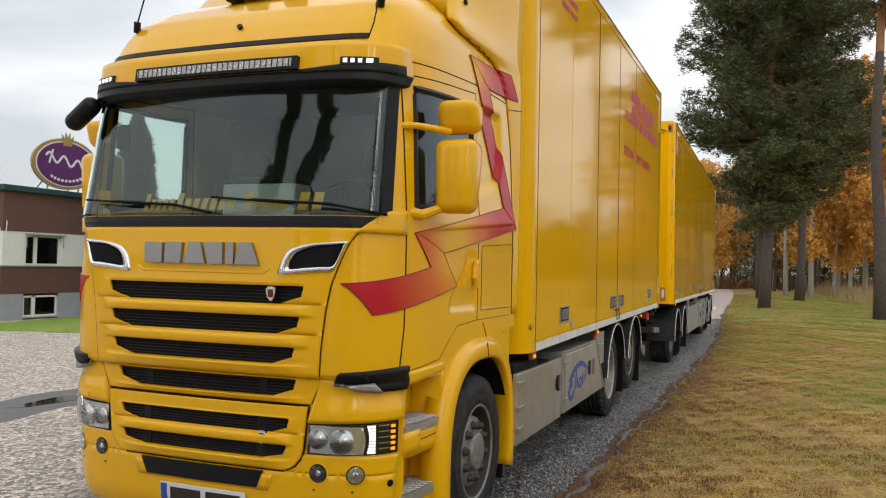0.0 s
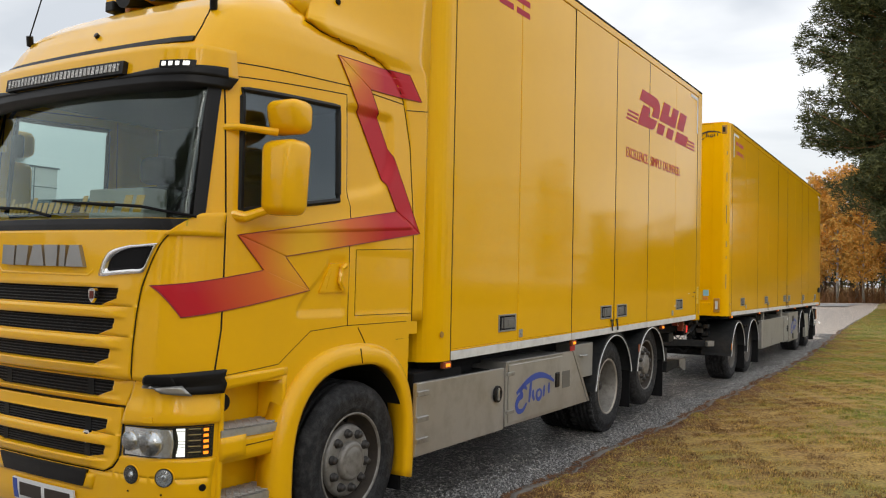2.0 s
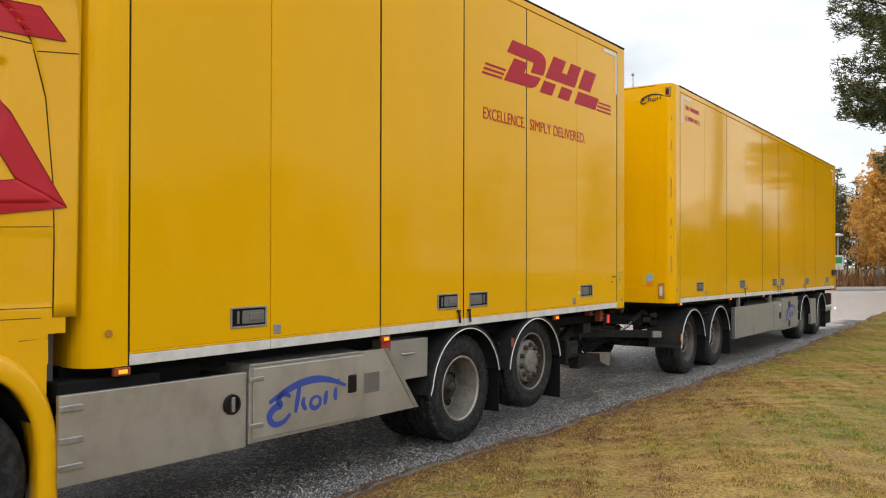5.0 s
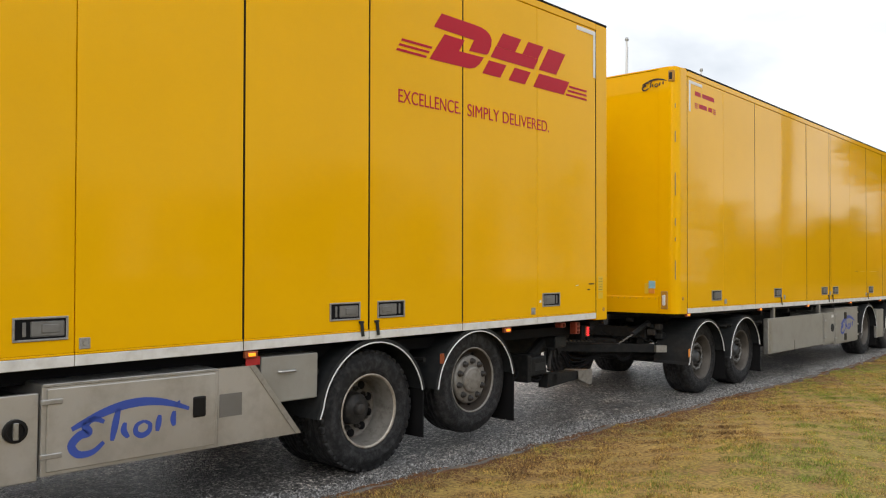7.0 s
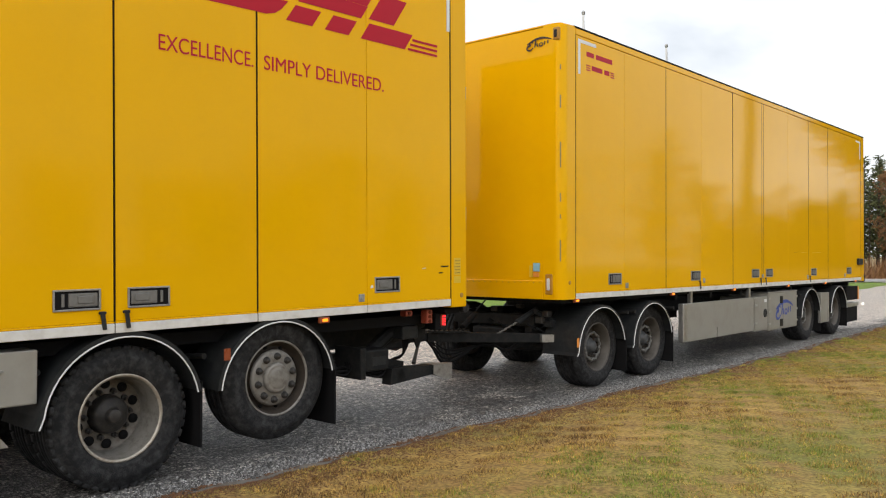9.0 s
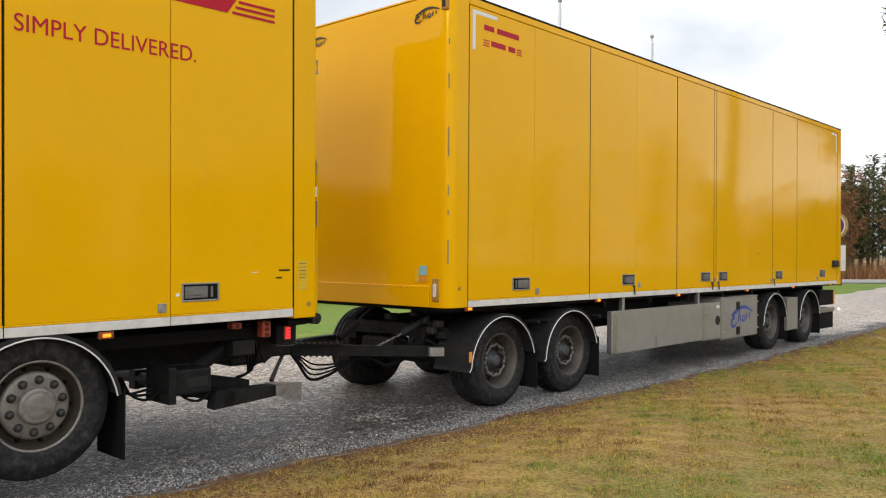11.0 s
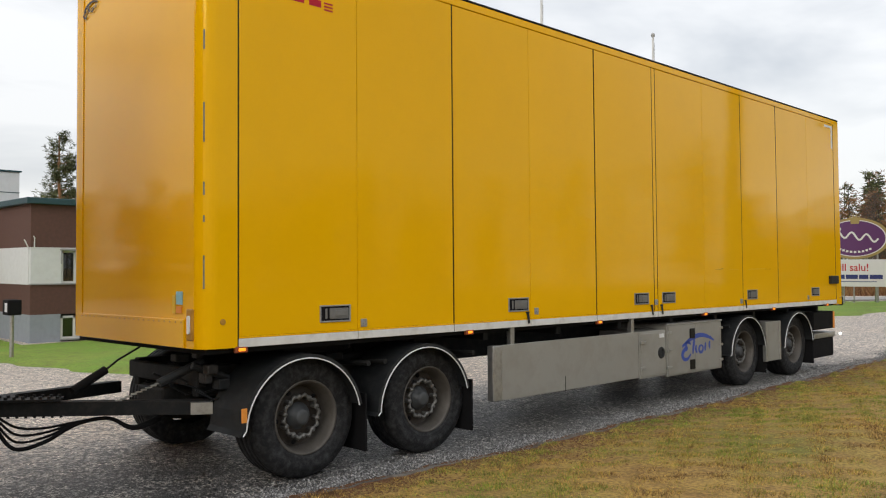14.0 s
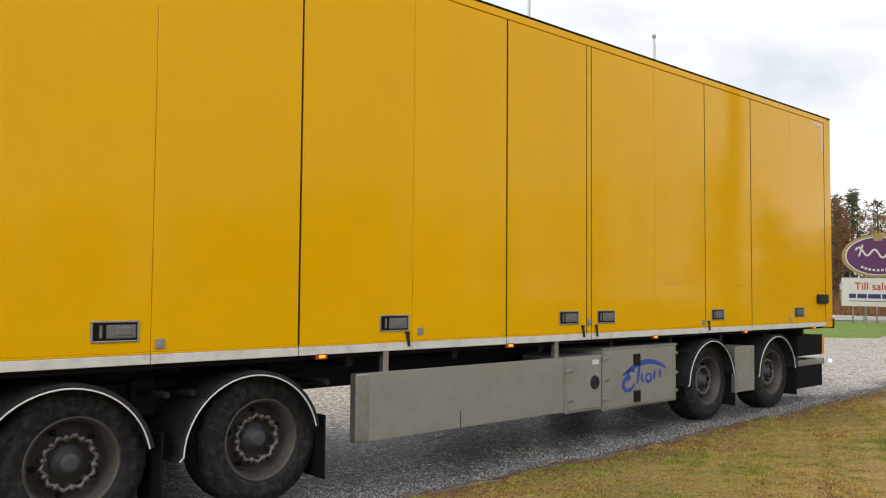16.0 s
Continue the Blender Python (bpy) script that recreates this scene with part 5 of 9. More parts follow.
def cab_skin():
    bins = {k: ({}, [], []) for k in ("front_corner", "door_right", "door_left", "sleeper_side", "sleeper_far", "roof_cap")}

    @functools.lru_cache(maxsize=None)
    def point(i, z, side):
        w = np.interp(z, WIDTH[:, 0], WIDTH[:, 1]) / HALF_W
        lim = 1.08 * w
        if i <= NF:
            dx = lim * i / NF
            return (XC + side * dx, float(f_y(dx, z)), z)
        y0 = float(f_y(lim, z))
        y = y0 + (REAR - y0) * (i - NF) / NS
        return (XC + side * float(s_dx(y, z)), y, z)

    for side in (1, -1):
        for j in range(len(ZS) - 1):
            z0, z1 = ZS[j], ZS[j + 1]
            zc = (z0 + z1) / 2
            for i in range(NF + NS):
                x, y, _ = point(i + 0.5, zc, side)
                dx, front = abs(x - XC), i < NF
                if front and dx < panel_edge(zc) - 0.05 and 0.66 < zc < 1.90:
                    continue
                if inside(SCREEN, dx, zc) and y < -1.9:
                    continue
                if dx > 0.95 and inside(WINDOW, y, zc):
                    continue
                if y > -1.9 and (abs(y - AX) / (0.60 if y > AX else 0.65)) ** 2.7 + (abs(zc - AZ) / 0.685) ** 2.7 < 1:
                    continue
                if y > -1.68 and zc < 0.62 or y > -0.52 and zc < 1.30:
                    continue
                if dx > 0.95 and -2.19 < y < -1.78 and 0.34 < zc < 1.10:
                    continue
                if dx > 0.95 and inside(DOOR, y, zc):
                    key = "door_right" if side > 0 else "door_left"
                elif zc > 2.84:
                    key = "roof_cap"
                elif y > -1.3:
                    key = "sleeper_side" if side > 0 else "sleeper_far"
                else:
                    key = "front_corner"
                seen, vs, fs = bins[key]
                quad = []
                for a, b in ((i, z0), (i + 1, z0), (i + 1, z1), (i, z1)):
                    q = point(a, b, side)
                    h = tuple(round(c, 4) for c in q)
                    if h not in seen:
                        seen[h] = len(vs)
                        vs.append(q)
                    quad.append(seen[h])
                fs.append(quad if side > 0 else quad[::-1])
    return bins


SKIN = cab_skin()


def skin_part(key, name, label=""):
    _, vs, fs = SKIN[key]
    me = raw_mesh(name, vs, fs, CAB_YELLOW)
    for p in me.polygons:
        p.use_smooth = True
    return part(name, me, None, truck, label)


corner = skin_part("front_corner", "cab_corner_skin")
sleeper = skin_part("sleeper_side", "sleeper_side")
sleeper_far = skin_part("sleeper_far", "sleeper_side")
roof = skin_part("roof_cap", "cab_roof")
door_r, door_l = skin_part("door_right", "cab_door"), skin_part("door_left", "cab_door")
part("roof_top", bx(XC - 0.47, XC + 0.47, -1.42, REAR, 3.455, 3.492, 0.012), CAB_YELLOW, roof)
part("back_wall", bx(XC - 1.04, XC + 1.04, REAR - 0.06, REAR - 0.01, 0.95, 3.3), CABIN_GREY, truck, "grey rear cabin wall")
part("cab_floor", bx(XC - 1.0, XC + 1.0, -2.3, REAR - 0.07, 1.25, 1.30), CABIN_DARK, truck)

# bonnet and grille panels: pressed louvres with recessed slots. A slot: top, knee and foot heights, half widths there
SLOTS = [((1.606, 1.552, 1.511), (0.645, 0.637, 0.505)), ((1.446, 1.394, 1.353), (0.624, 0.616, 0.487)), ((1.285, 1.236, 1.196), (0.600, 0.592, 0.465)),
         ((1.114, 1.062, 1.019), (0.590, 0.580, 0.450)), ((0.908, 0.860, 0.828), (0.560, 0.552, 0.450)), ((0.766, 0.718, 0.690), (0.545, 0.536, 0.400))]


def louvre_panel(z_top, z_low, slots, name, proud):
    rows = []

    def add(z, e, h, in_slot):
        rows.append((z, e, h, in_slot))

    z = z_top
    e_last = slots[0][1][0]
    for (zt, zm, zb), (et, em, eb) in slots:
        # the shelf below the slot above stands out, then the sheet leans back to this slot
        for q in (0.0, 0.06, 0.16, 0.30, 0.50, 0.75, 0.93):
            zz = z + (zt - z) * q
            first = z == z_top
            h = 0.0 if first else 0.026 * math.sin(math.pi * min(1, q * 1.9) * 0.5) * (1 - 0.55 * q) - 0.012 * (1 - min(1, q / 0.10))
            add(zz, e_last + (et - e_last) * ease(q), h, False)
        for q, e in ((0, et), (0.33, et), (0.66, em), (1.0, em)):
            add(zt + (zm - zt) * q, e, 0.004, q < 1 or True)
        add((zm + zb) / 2, (em + eb) / 2, 0.004, True)
        add(zb, eb, -0.010, False)
        z, e_last = zb, eb
    for q in (0.06, 0.14, 0.28, 0.5, 0.75, 1.0):
        add(z + (z_low - z) * q, e_last, (0.024 * (1 - q) if q > 0.1 else 0.008), False)
    cols = [("m", t) for t in np.linspace(0, 1, 15)] + [("s", t) for t in np.linspace(0, 1, 49)[1:-1]] + [("p", t) for t in np.linspace(0, 1, 15)]
    bm = bmesh.new()
    grid = []
    for z, e, h, _ in rows:
        edge, line = panel_edge(z), []
        for kind, t in cols:
            dx = -edge + (edge - e) * t if kind == "m" else (-e + 2 * e * t if kind == "s" else e + (edge - e) * t)
            fade = ease((edge - 0.035 - abs(dx)) / max(0.04, edge - 0.035 - e)) if abs(dx) > e else 1.0
            line.append(bm.verts.new(on_front(XC + dx, z, proud + h * fade)))
        grid.append(line)
    n0, n1 = 14, len(cols) - 15
    for j in range(len(rows) - 1):
        for i in range(len(cols) - 1):
            if rows[j][3] and n0 <= i < n1:
                continue
            bm.faces.new((grid[j][i], grid[j][i + 1], grid[j + 1][i + 1], grid[j + 1][i]))
    rim = [e for e in bm.edges if e.is_boundary]
    made = bmesh.ops.extrude_edge_only(bm, edges=rim)["geom"]
    bmesh.ops.translate(bm, verts=[v for v in made if isinstance(v, bmesh.types.BMVert)], vec=(0, 0.016, 0))
    ob = part(name, bm, CAB_YELLOW, truck, "", True)
    for (zt, zm, zb), (et, em, eb) in slots:
        q = [(XC - et - 0.01, zt + 0.012), (XC + et + 0.01, zt + 0.012), (XC + eb + 0.08, zb - 0.012), (XC - eb - 0.08, zb - 0.012)]
        part("grille_mesh", patch(q, on_front, proud - 0.020, 0.01, 24, 3), MATT_BLACK, ob, "black mesh of a grille slot")
        for k in range(5):
            zz = zb + (zt - zb) * (k + 0.7) / 5.4
            e = eb + (et - eb) * min(1, (zz - zb) / (zm - zb)) - 0.01
            part("grille_rib", line_on([(XC - e, zz), (XC + e, zz)], on_front, 0.0030, proud - 0.018), BLACK, ob)
        if zt < 1.2:
            for x in (-0.40, 0.36):
                part("grille_bracket", patch([(XC + x, zt), (XC + x + 0.05, zt), (XC + x + 0.05, zb), (XC + x, zb)], on_front, proud - 0.014, 0.01, 2, 2), CHASSIS, ob)
    return ob


upper = louvre_panel(1.918, 1.137, SLOTS[:3], "front_panel", 0.010)
strip = louvre_panel(1.127, 0.988, SLOTS[3:4], "grille_strip", 0.006)
lower = louvre_panel(0.974, 0.634, SLOTS[4:], "lower_grille_panel", 0.020)
# maker's name on the bonnet as plain brushed steel blocks
for pts in ([(-0.378, 1.0), (-0.254, 0.96), (-0.250, 0.0), (-0.372, 0.04)], [(-0.232, 1.0), (-0.116, 0.97), (-0.122, 0.0), (-0.232, 0.02)], [(-0.072, 1.0), (0.006, 1.0), (0.044, 0.0), (-0.100, 0.0)],
            [(0.032, 1.0), (0.152, 1.0), (0.156, 0.0), (0.064, 0.0)], [(0.174, 1.0), (0.222, 1.0), (0.226, 0.0), (0.178, 0.0)], [(0.256, 1.0), (0.330, 1.0), (0.383, 0.0), (0.236, 0.0)]):
    bm = patch([(XC + a, 1.712 + 0.118 * b) for a, b in pts], on_front, 0.034, 0.026, 6, 4)
    part("letter_block", bm, LETTER_STEEL, upper, "brushed steel lettering block")
part("name_ledge", line_on([(XC - 0.44, 1.70), (XC - 0.40, 1.672), (XC + 0.40, 1.668), (XC + 0.44, 1.70)], on_front, 0.010, 0.004), CAB_YELLOW, upper, "", True)


# side air intakes with chrome frames
def closed_curve(pts, n=6):
    out, m = [], len(pts)
    for k in range(m):
        p = [np.array(pts[(k + q) % m], float) for q in (-1, 0, 1, 2)]
        for t in np.linspace(0, 1, n, endpoint=False):
            out.append(0.5 * (2 * p[1] + (p[2] - p[0]) * t + (2 * p[0] - 5 * p[1] + 4 * p[2] - p[3]) * t * t + (3 * p[1] - p[0] - 3 * p[2] + p[3]) * t ** 3))
    return out


for side in (1, -1):
    outer = closed_curve([(0.493, 1.672), (0.503, 1.715), (0.522, 1.758), (0.567, 1.802), (0.68, 1.830), (0.78, 1.838), (0.872, 1.846), (0.868, 1.834), (0.838, 1.765), (0.806, 1.694), (0.73, 1.682), (0.62, 1.674), (0.52, 1.664)])
    inner = closed_curve([(0.553, 1.702), (0.555, 1.722), (0.565, 1.748), (0.598, 1.783), (0.685, 1.813), (0.78, 1.823), (0.852, 1.828), (0.848, 1.818), (0.830, 1.772), (0.800, 1.716), (0.73, 1.710), (0.64, 1.702), (0.57, 1.694)])
    on = lambda ring, off: [on_front(XC + side * a, b, off) for a, b in ring]
    bm = ring_sweep(bmesh.new(), [on(outer, 0.006), on(outer, 0.020), on([(a * 0.5 + c * 0.5, b * 0.5 + d * 0.5) for (a, b), (c, d) in zip(outer, inner)], 0.026), on(inner, 0.020), on(inner, -0.015)], cap=False)
    fr = part("intake_frame", bm, CHROME, upper, "chrome frame of an air intake", True)
    c = np.mean(np.array(inner), axis=0)
    rings = [[on_front(XC + side * (c[0] + (a - c[0]) * f), c[1] + (b - c[1]) * f, 0.0125) for a, b in inner] for f in (1.0, 0.75, 0.5, 0.25, 0.02)]
    part("intake_mesh", ring_sweep(bmesh.new(), rings), MATT_BLACK, fr, "black mesh of an air intake", True)
# shield badges
for dx, z, s in ((0.464, 1.562, 0.030), (0.402, 0.798, 0.028)):
    c = on_front(XC + dx, z, 0.020)
    bm = bmesh.new()
    plate(bm, [(c.x + s * a, c.y - 0.010, c.z + s * b) for a, b in ((-1, 0.9), (-0.5, 1.3), (0.5, 1.3), (1, 0.9), (0.75, -0.5), (0, -1.3), (-0.75, -0.5))], (0, 0.02, 0))
    bd = part("badge", bm, CHROME, upper if z > 1 else lower, "small chrome shield badge")
    part("badge_core", bx(c.x - s * 0.55, c.x + s * 0.55, c.y - 0.014, c.y - 0.008, c.z - s * 0.6, c.z + s * 0.8, 0.003, 1), LENS_RED if z > 1 else BLACK, bd)
# seams round the panels
zz = list(np.linspace(1.912, 1.137, 24))
for side in (1, -1):
    part("panel_gap", line_on([(XC + side * (panel_edge(z) + 0.004), z) for z in zz], on_front, 0.0035, 0.004), SEAM, truck)
    part("panel_gap", line_on([(XC + side * (panel_edge(z) + 0.004), z) for z in np.linspace(1.127, 0.99, 6)], on_front, 0.0035, 0.002), SEAM, truck)
    part("panel_gap", line_on([(XC + side * (panel_edge(z) + 0.006), z) for z in np.linspace(0.974, 0.634, 16)], on_front, 0.006, 0.006), SEAM, truck)
part("panel_gap", line_on([(XC - 0.735, 1.132), (XC + 0.735, 1.132)], on_front, 0.005, -0.002), SEAM, truck)
part("panel_gap", line_on([(XC - 0.67, 0.981), (XC + 0.67, 0.981)], on_front, 0.006, 0.0), SEAM, truck)
part("panel_gap", line_on([(XC - 0.53, 0.628), (XC + 0.53, 0.628)], on_front, 0.006, 0.006), SEAM, truck)

# bumper
bm = patch([(XC - 1.066, 0.626), (XC + 1.066, 0.626), (XC + 1.056, 0.30), (XC - 1.056, 0.30)], on_front, 0.008, 0.06, 90, 10)
for side in (1, -1):
    q = [(XC + side * 0.652, 0.726), (XC + side * 1.072, 0.726), (XC + side * 1.066, 0.626), (XC + side * 0.535, 0.626)]
    patch(q if side > 0 else [q[1], q[0], q[3], q[2]], on_front, 0.008, 0.06, 36, 6, bm)
bmesh.ops.remove_doubles(bm, verts=bm.verts[:], dist=0.002)
bumper = part("bumper", bm, CAB_YELLOW, truck, "yellow front bumper", True)
part("bumper_lip", patch([(XC - 0.46, 0.60), (XC + 0.46, 0.60), (XC + 0.43, 0.515), (XC - 0.43, 0.515)], on_front, 0.016, 0.02, 30, 3), CAB_YELLOW, bumper, "", True)
part("bumper_grille", patch([(XC - 0.405, 0.618), (XC + 0.405, 0.618), (XC + 0.365, 0.526), (XC - 0.365, 0.526)], on_front, 0.022, 0.02, 30, 3), BLACK, bumper, "black lower opening")
plate_ob = part("number_plate", patch([(XC - 0.262, 0.490), (XC + 0.300, 0.490), (XC + 0.300, 0.372), (XC - 0.262, 0.372)], on_front, 0.030, 0.012, 16, 2), TAPE, bumper, "white number plate with dark bars")
part("plate_band", patch([(XC - 0.257, 0.485), (XC - 0.215, 0.485), (XC - 0.215, 0.381), (XC - 0.257, 0.381)], on_front, 0.032, 0.004, 2, 2), BLUE_FILM, plate_ob)
for x0, x1 in ((-0.19, 0.015), (0.05, 0.27)):
    part("plate_bar", patch([(XC + x0, 0.47), (XC + x1, 0.47), (XC + x1, 0.40), (XC + x0, 0.40)], on_front, 0.033, 0.004, 6, 2), DARK_FILM, plate_ob)
for side in (1, -1):
    for dx, m in ((0.725, HUB), (0.915, LAMP_CHROME)):
        at = lambda off: on_front(XC + side * dx, 0.634, off)
        fog = part("fog_lamp", tube(bmesh.new(), [at(-0.01), at(0.012)], [0.056, 0.053], 24), CAB_YELLOW, bumper, "round fog lamp")
        part("fog_ring", tube(bmesh.new(), [at(0.010), at(0.0135)], 0.049, 24), BLACK, fog)
        part("fog_reflector", tube(bmesh.new(), [at(0.012), at(0.0145)], 0.043, 24), m, fog)
        part("fog_bulb", tube(bmesh.new(), [at(0.013), at(0.022)], [0.018, 0.010], 14), CHROME, fog)
        part("fog_lens", tube(bmesh.new(), [at(0.022), at(0.028)], [0.045, 0.030], 24), LENS, fog, "clear lens")
    part("tow_cap", tube(bmesh.new(), [on_front(XC + side * 1.046, 0.578, 0.004), on_front(XC + side * 1.046, 0.578, 0.012)], 0.019, 16), MATT_BLACK, bumper, "dark round hole")
    for dx, z in ((0.70, 0.545), (0.90, 0.545)):
        part("plug", tube(bmesh.new(), [on_front(XC + side * dx, z, 0.004), on_front(XC + side * dx, z, 0.011)], 0.006, 8), SEAM, bumper)
    # head lamps with a lit daytime strip and amber indicator

    def P(a, b, c, d, off, thick, n=12, m=4):
        Q = [(XC + side * p, q) for p, q in ((a, c), (b, c), (b, d), (a, d))]
        return patch(Q if side > 0 else [Q[1], Q[0], Q[3], Q[2]], on_front, off, thick, n, m)

    def Q4(pts, off, thick, fn=on_front, n=10, m=5):
        Q = [(XC + side * a, b) for a, b in pts]
        return patch(Q if side > 0 else [Q[1], Q[0], Q[3], Q[2]], fn, off, thick, n, m)
    hl = part("headlight", Q4([(0.668, 0.886), (1.068, 0.905), (1.066, 0.736), (0.660, 0.728)], 0.006, 0.04, on_front, 24, 4), BLACK, truck, "headlamp, daytime strip lit")
    part("inner_trim", P(0.676, 0.948, 0.882, 0.738, 0.010, 0.004, 20), LAMP_CHROME, hl)
    for a, b, r in ((0.722, 0.812, 0.050), (0.850, 0.808, 0.064)):
        at = lambda off: on_front(XC + side * a, b, off)
        refl = part("reflector", tube(bmesh.new(), [at(0.010), at(0.030), at(0.030), at(0.023), at(0.016), at(0.012)], [r * 1.04, r * 1.02, r * 0.94, r * 0.78, r * 0.50, r * 0.12], 28), LAMP_CHROME, hl, "", True)
        part("bulb_shield", tube(bmesh.new(), [at(0.012), at(0.021), at(0.023)], [r * 0.22, r * 0.20, r * 0.10], 16), HUB if r < 0.06 else CHROME, refl, "", True)
    part("lens_divider", tube(bmesh.new(), [on_front(XC + side * (0.938 + 0.012 * math.sin(math.pi * q)), 0.742 + 0.14 * q, 0.020) for q in np.linspace(0, 1, 9)], 0.006, 8), CHROME, hl, "", True)
    for k in range(9):
        z = 0.888 - 0.0165 * k
        a = 0.955 + 0.010 * math.sin(math.pi * (k + 0.5) / 9)
        part("daytime_segment", P(a + 0.006, 0.994, z, z - 0.0118, 0.014, 0.008, 3, 1), WHITE_LAMP, hl, "lit white segment")
    for k in range(5):
        z = 0.890 - 0.030 * k
        part("chrome_fin", P(1.006, 1.040, z, z - 0.006, 0.014, 0.012, 4, 1), CHROME, hl)
        part("indicator", P(1.047, 1.057, z - 0.003, z - 0.017, 0.014, 0.008, 3, 1), AMBER, hl, "lit amber light")
    part("lens", Q4([(0.672, 0.884), (1.064, 0.902), (1.062, 0.740), (0.664, 0.732)], 0.034, 0.012, on_front, 24, 4), LENS, hl, "clear lens")

    # brow above the lamp that swells towards its foot, and the black corner deflector with its grey tip
    def swell(x, z, off=0.0):
        return on_front(x, z, off + 0.026 * ease((1.06 - z) / 0.11))
    part("lamp_brow", Q4([(0.730, 1.128), (1.076, 1.075), (1.074, 0.916), (0.668, 0.897)], 0.006, 0.05, swell, 24, 10), CAB_YELLOW, truck, "", True)
    part("brow_cap", Q4([(0.815, 0.942), (0.865, 0.945), (0.865, 0.918), (0.815, 0.915)], 0.012, 0.01, swell, 2, 2), CAB_YELLOW, truck)
    part("corner_deflector", Q4([(0.95, 1.172), (1.090, 1.190), (1.080, 1.066), (1.003, 1.066)], 0.030, 0.06, on_front, 16, 6), BLACK, truck, "black corner deflector", True)
    part("deflector_nose", Q4([(0.848, 1.165), (0.955, 1.173), (0.985, 1.126), (0.822, 1.136)], 0.030, 0.06, on_front, 10, 4), BLACK, truck, "", True)
    part("deflector_tip", Q4([(0.815, 1.135), (0.972, 1.132), (1.014, 1.062), (0.905, 1.074)], 0.046, 0.06, on_front, 10, 4), STEEL, truck, "grey deflector tip", True)

# visor, header and light bar
def brow(x, z, off=0.0):
    """The skin of the brow: its overhang dies away towards the corners."""
    e = abs(x - XC) / 1.03
    return on_front(x, z, off * (1 - 0.55 * e ** 6) if off > 0 else off)


vis = patch([(XC - 1.045, 2.752), (XC + 1.045, 2.752), (XC + 1.035, 2.690), (XC - 1.035, 2.690)], brow, 0.085, 0.12, 50, 5)
for s in (1, -1):
    q = [(XC + s * 0.50, 2.754), (XC + s * 1.02, 2.80), (XC + s * 1.025, 2.74), (XC + s * 0.44, 2.74)]
    patch(q if s > 0 else [q[1], q[0], q[3], q[2]], brow, 0.092, 0.08, 16, 3, vis)
part("sun_visor", vis, BLACK, truck, "black sun visor", True)
header = part("roof_header", patch([(XC - 1.03, 2.90), (XC + 1.03, 2.90), (XC + 1.045, 2.745), (XC - 1.045, 2.745)], brow, 0.080, 0.10, 50, 8), CAB_YELLOW, truck, "", True)
bar = part("light_bar", patch([(-1.77, 2.828), (-0.69, 2.828), (-0.69, 2.756), (-1.77, 2.756)], on_front, 0.112, 0.06, 24, 3), BLACK, truck, "long LED light bar")
part("led_strip", patch([(-1.75, 2.814), (-0.72, 2.814), (-0.72, 2.770), (-1.75, 2.770)], on_front, 0.118, 0.01, 40, 4), LED_DOTS, bar, "rows of LED optics")
for k in range(30):
    x = -1.745 + 1.01 * k / 29
    part("led_rib", patch([(x, 2.814), (x + 0.004, 2.814), (x + 0.004, 2.770), (x, 2.770)], on_front, 0.121, 0.004, 1, 1), CHASSIS, bar)
for side in (1, -1):
    x0, x1 = sorted((XC + side * 0.755, XC + side * 0.925))
    ml = part("marker_light", patch([(x0, 2.818), (x1, 2.818), (x1, 2.776), (x0, 2.776)], brow, 0.094, 0.04, 8, 2), BLACK, truck, "LED marker light")
    for k in range(4):
        x = x0 + 0.014 + 0.039 * k
        part("led_dot", patch([(x, 2.808), (x + 0.020, 2.808), (x + 0.020, 2.786), (x, 2.786)], brow, 0.099, 0.006, 2, 2), WHITE_LAMP, ml)
part("roof_trim", patch([(XC - 1.03, 2.985), (XC + 0.855, 2.985), (XC + 0.855, 2.955), (XC - 1.03, 2.955)], on_front, 0.010, 0.02, 40, 1), BLACK, truck, "black trim strip")
part("roof_gap", line_on([(XC + 0.858, 2.96), (XC + 0.862, 3.06), (XC + 0.85, 3.14), (XC + 0.81, 3.24), (XC + 0.74, 3.33), (XC + 0.62, 3.40)], on_front, 0.004, 0.001), SEAM, truck)
part("washer_jet", tube(bmesh.new(), [on_front(-1.20, 3.09, 0.0), on_front(-1.20, 3.09, 0.02)], 0.016, 12), BLACK, truck)
# windscreen in a black surround
def pane(x, z, off=0.0):
    """The windscreen's own even curve between the pillars."""
    u = abs(x - XC) / 0.99
    return Vector((x, f_y(0.0, z) + (f_y(0.975, z) - f_y(0.0, z)) * u ** 2 - off, z))


ws = part("windscreen", patch([(XC - 0.985, 2.735), (XC + 0.985, 2.735), (XC + 1.005, 1.94), (XC - 1.005, 1.94)], pane, 0.006, 0.004, 36, 12), GLASS, truck, "windscreen glass", True)
ws.visible_shadow = False
for q in ([(-1.03, 1.975), (1.03, 1.975), (0.945, 1.915), (-0.945, 1.915)], [(-0.98, 2.76), (0.98, 2.76), (0.98, 2.70), (-0.98, 2.70)]):
    part("screen_surround", patch([(XC + a, b) for a, b in q], on_front, 0.012, 0.03, 36, 2), BLACK, truck, "black windscreen surround")
for side in (1, -1):
    Q = [(XC + side * a, b) for a, b in ((0.975, 2.74), (1.015, 2.76), (1.04, 1.96), (1.006, 1.96))]
    part("screen_pillar", patch(Q if side > 0 else [Q[1], Q[0], Q[3], Q[2]], on_front, 0.014, 0.03, 6, 16), BLACK, truck, "black windscreen pillar")
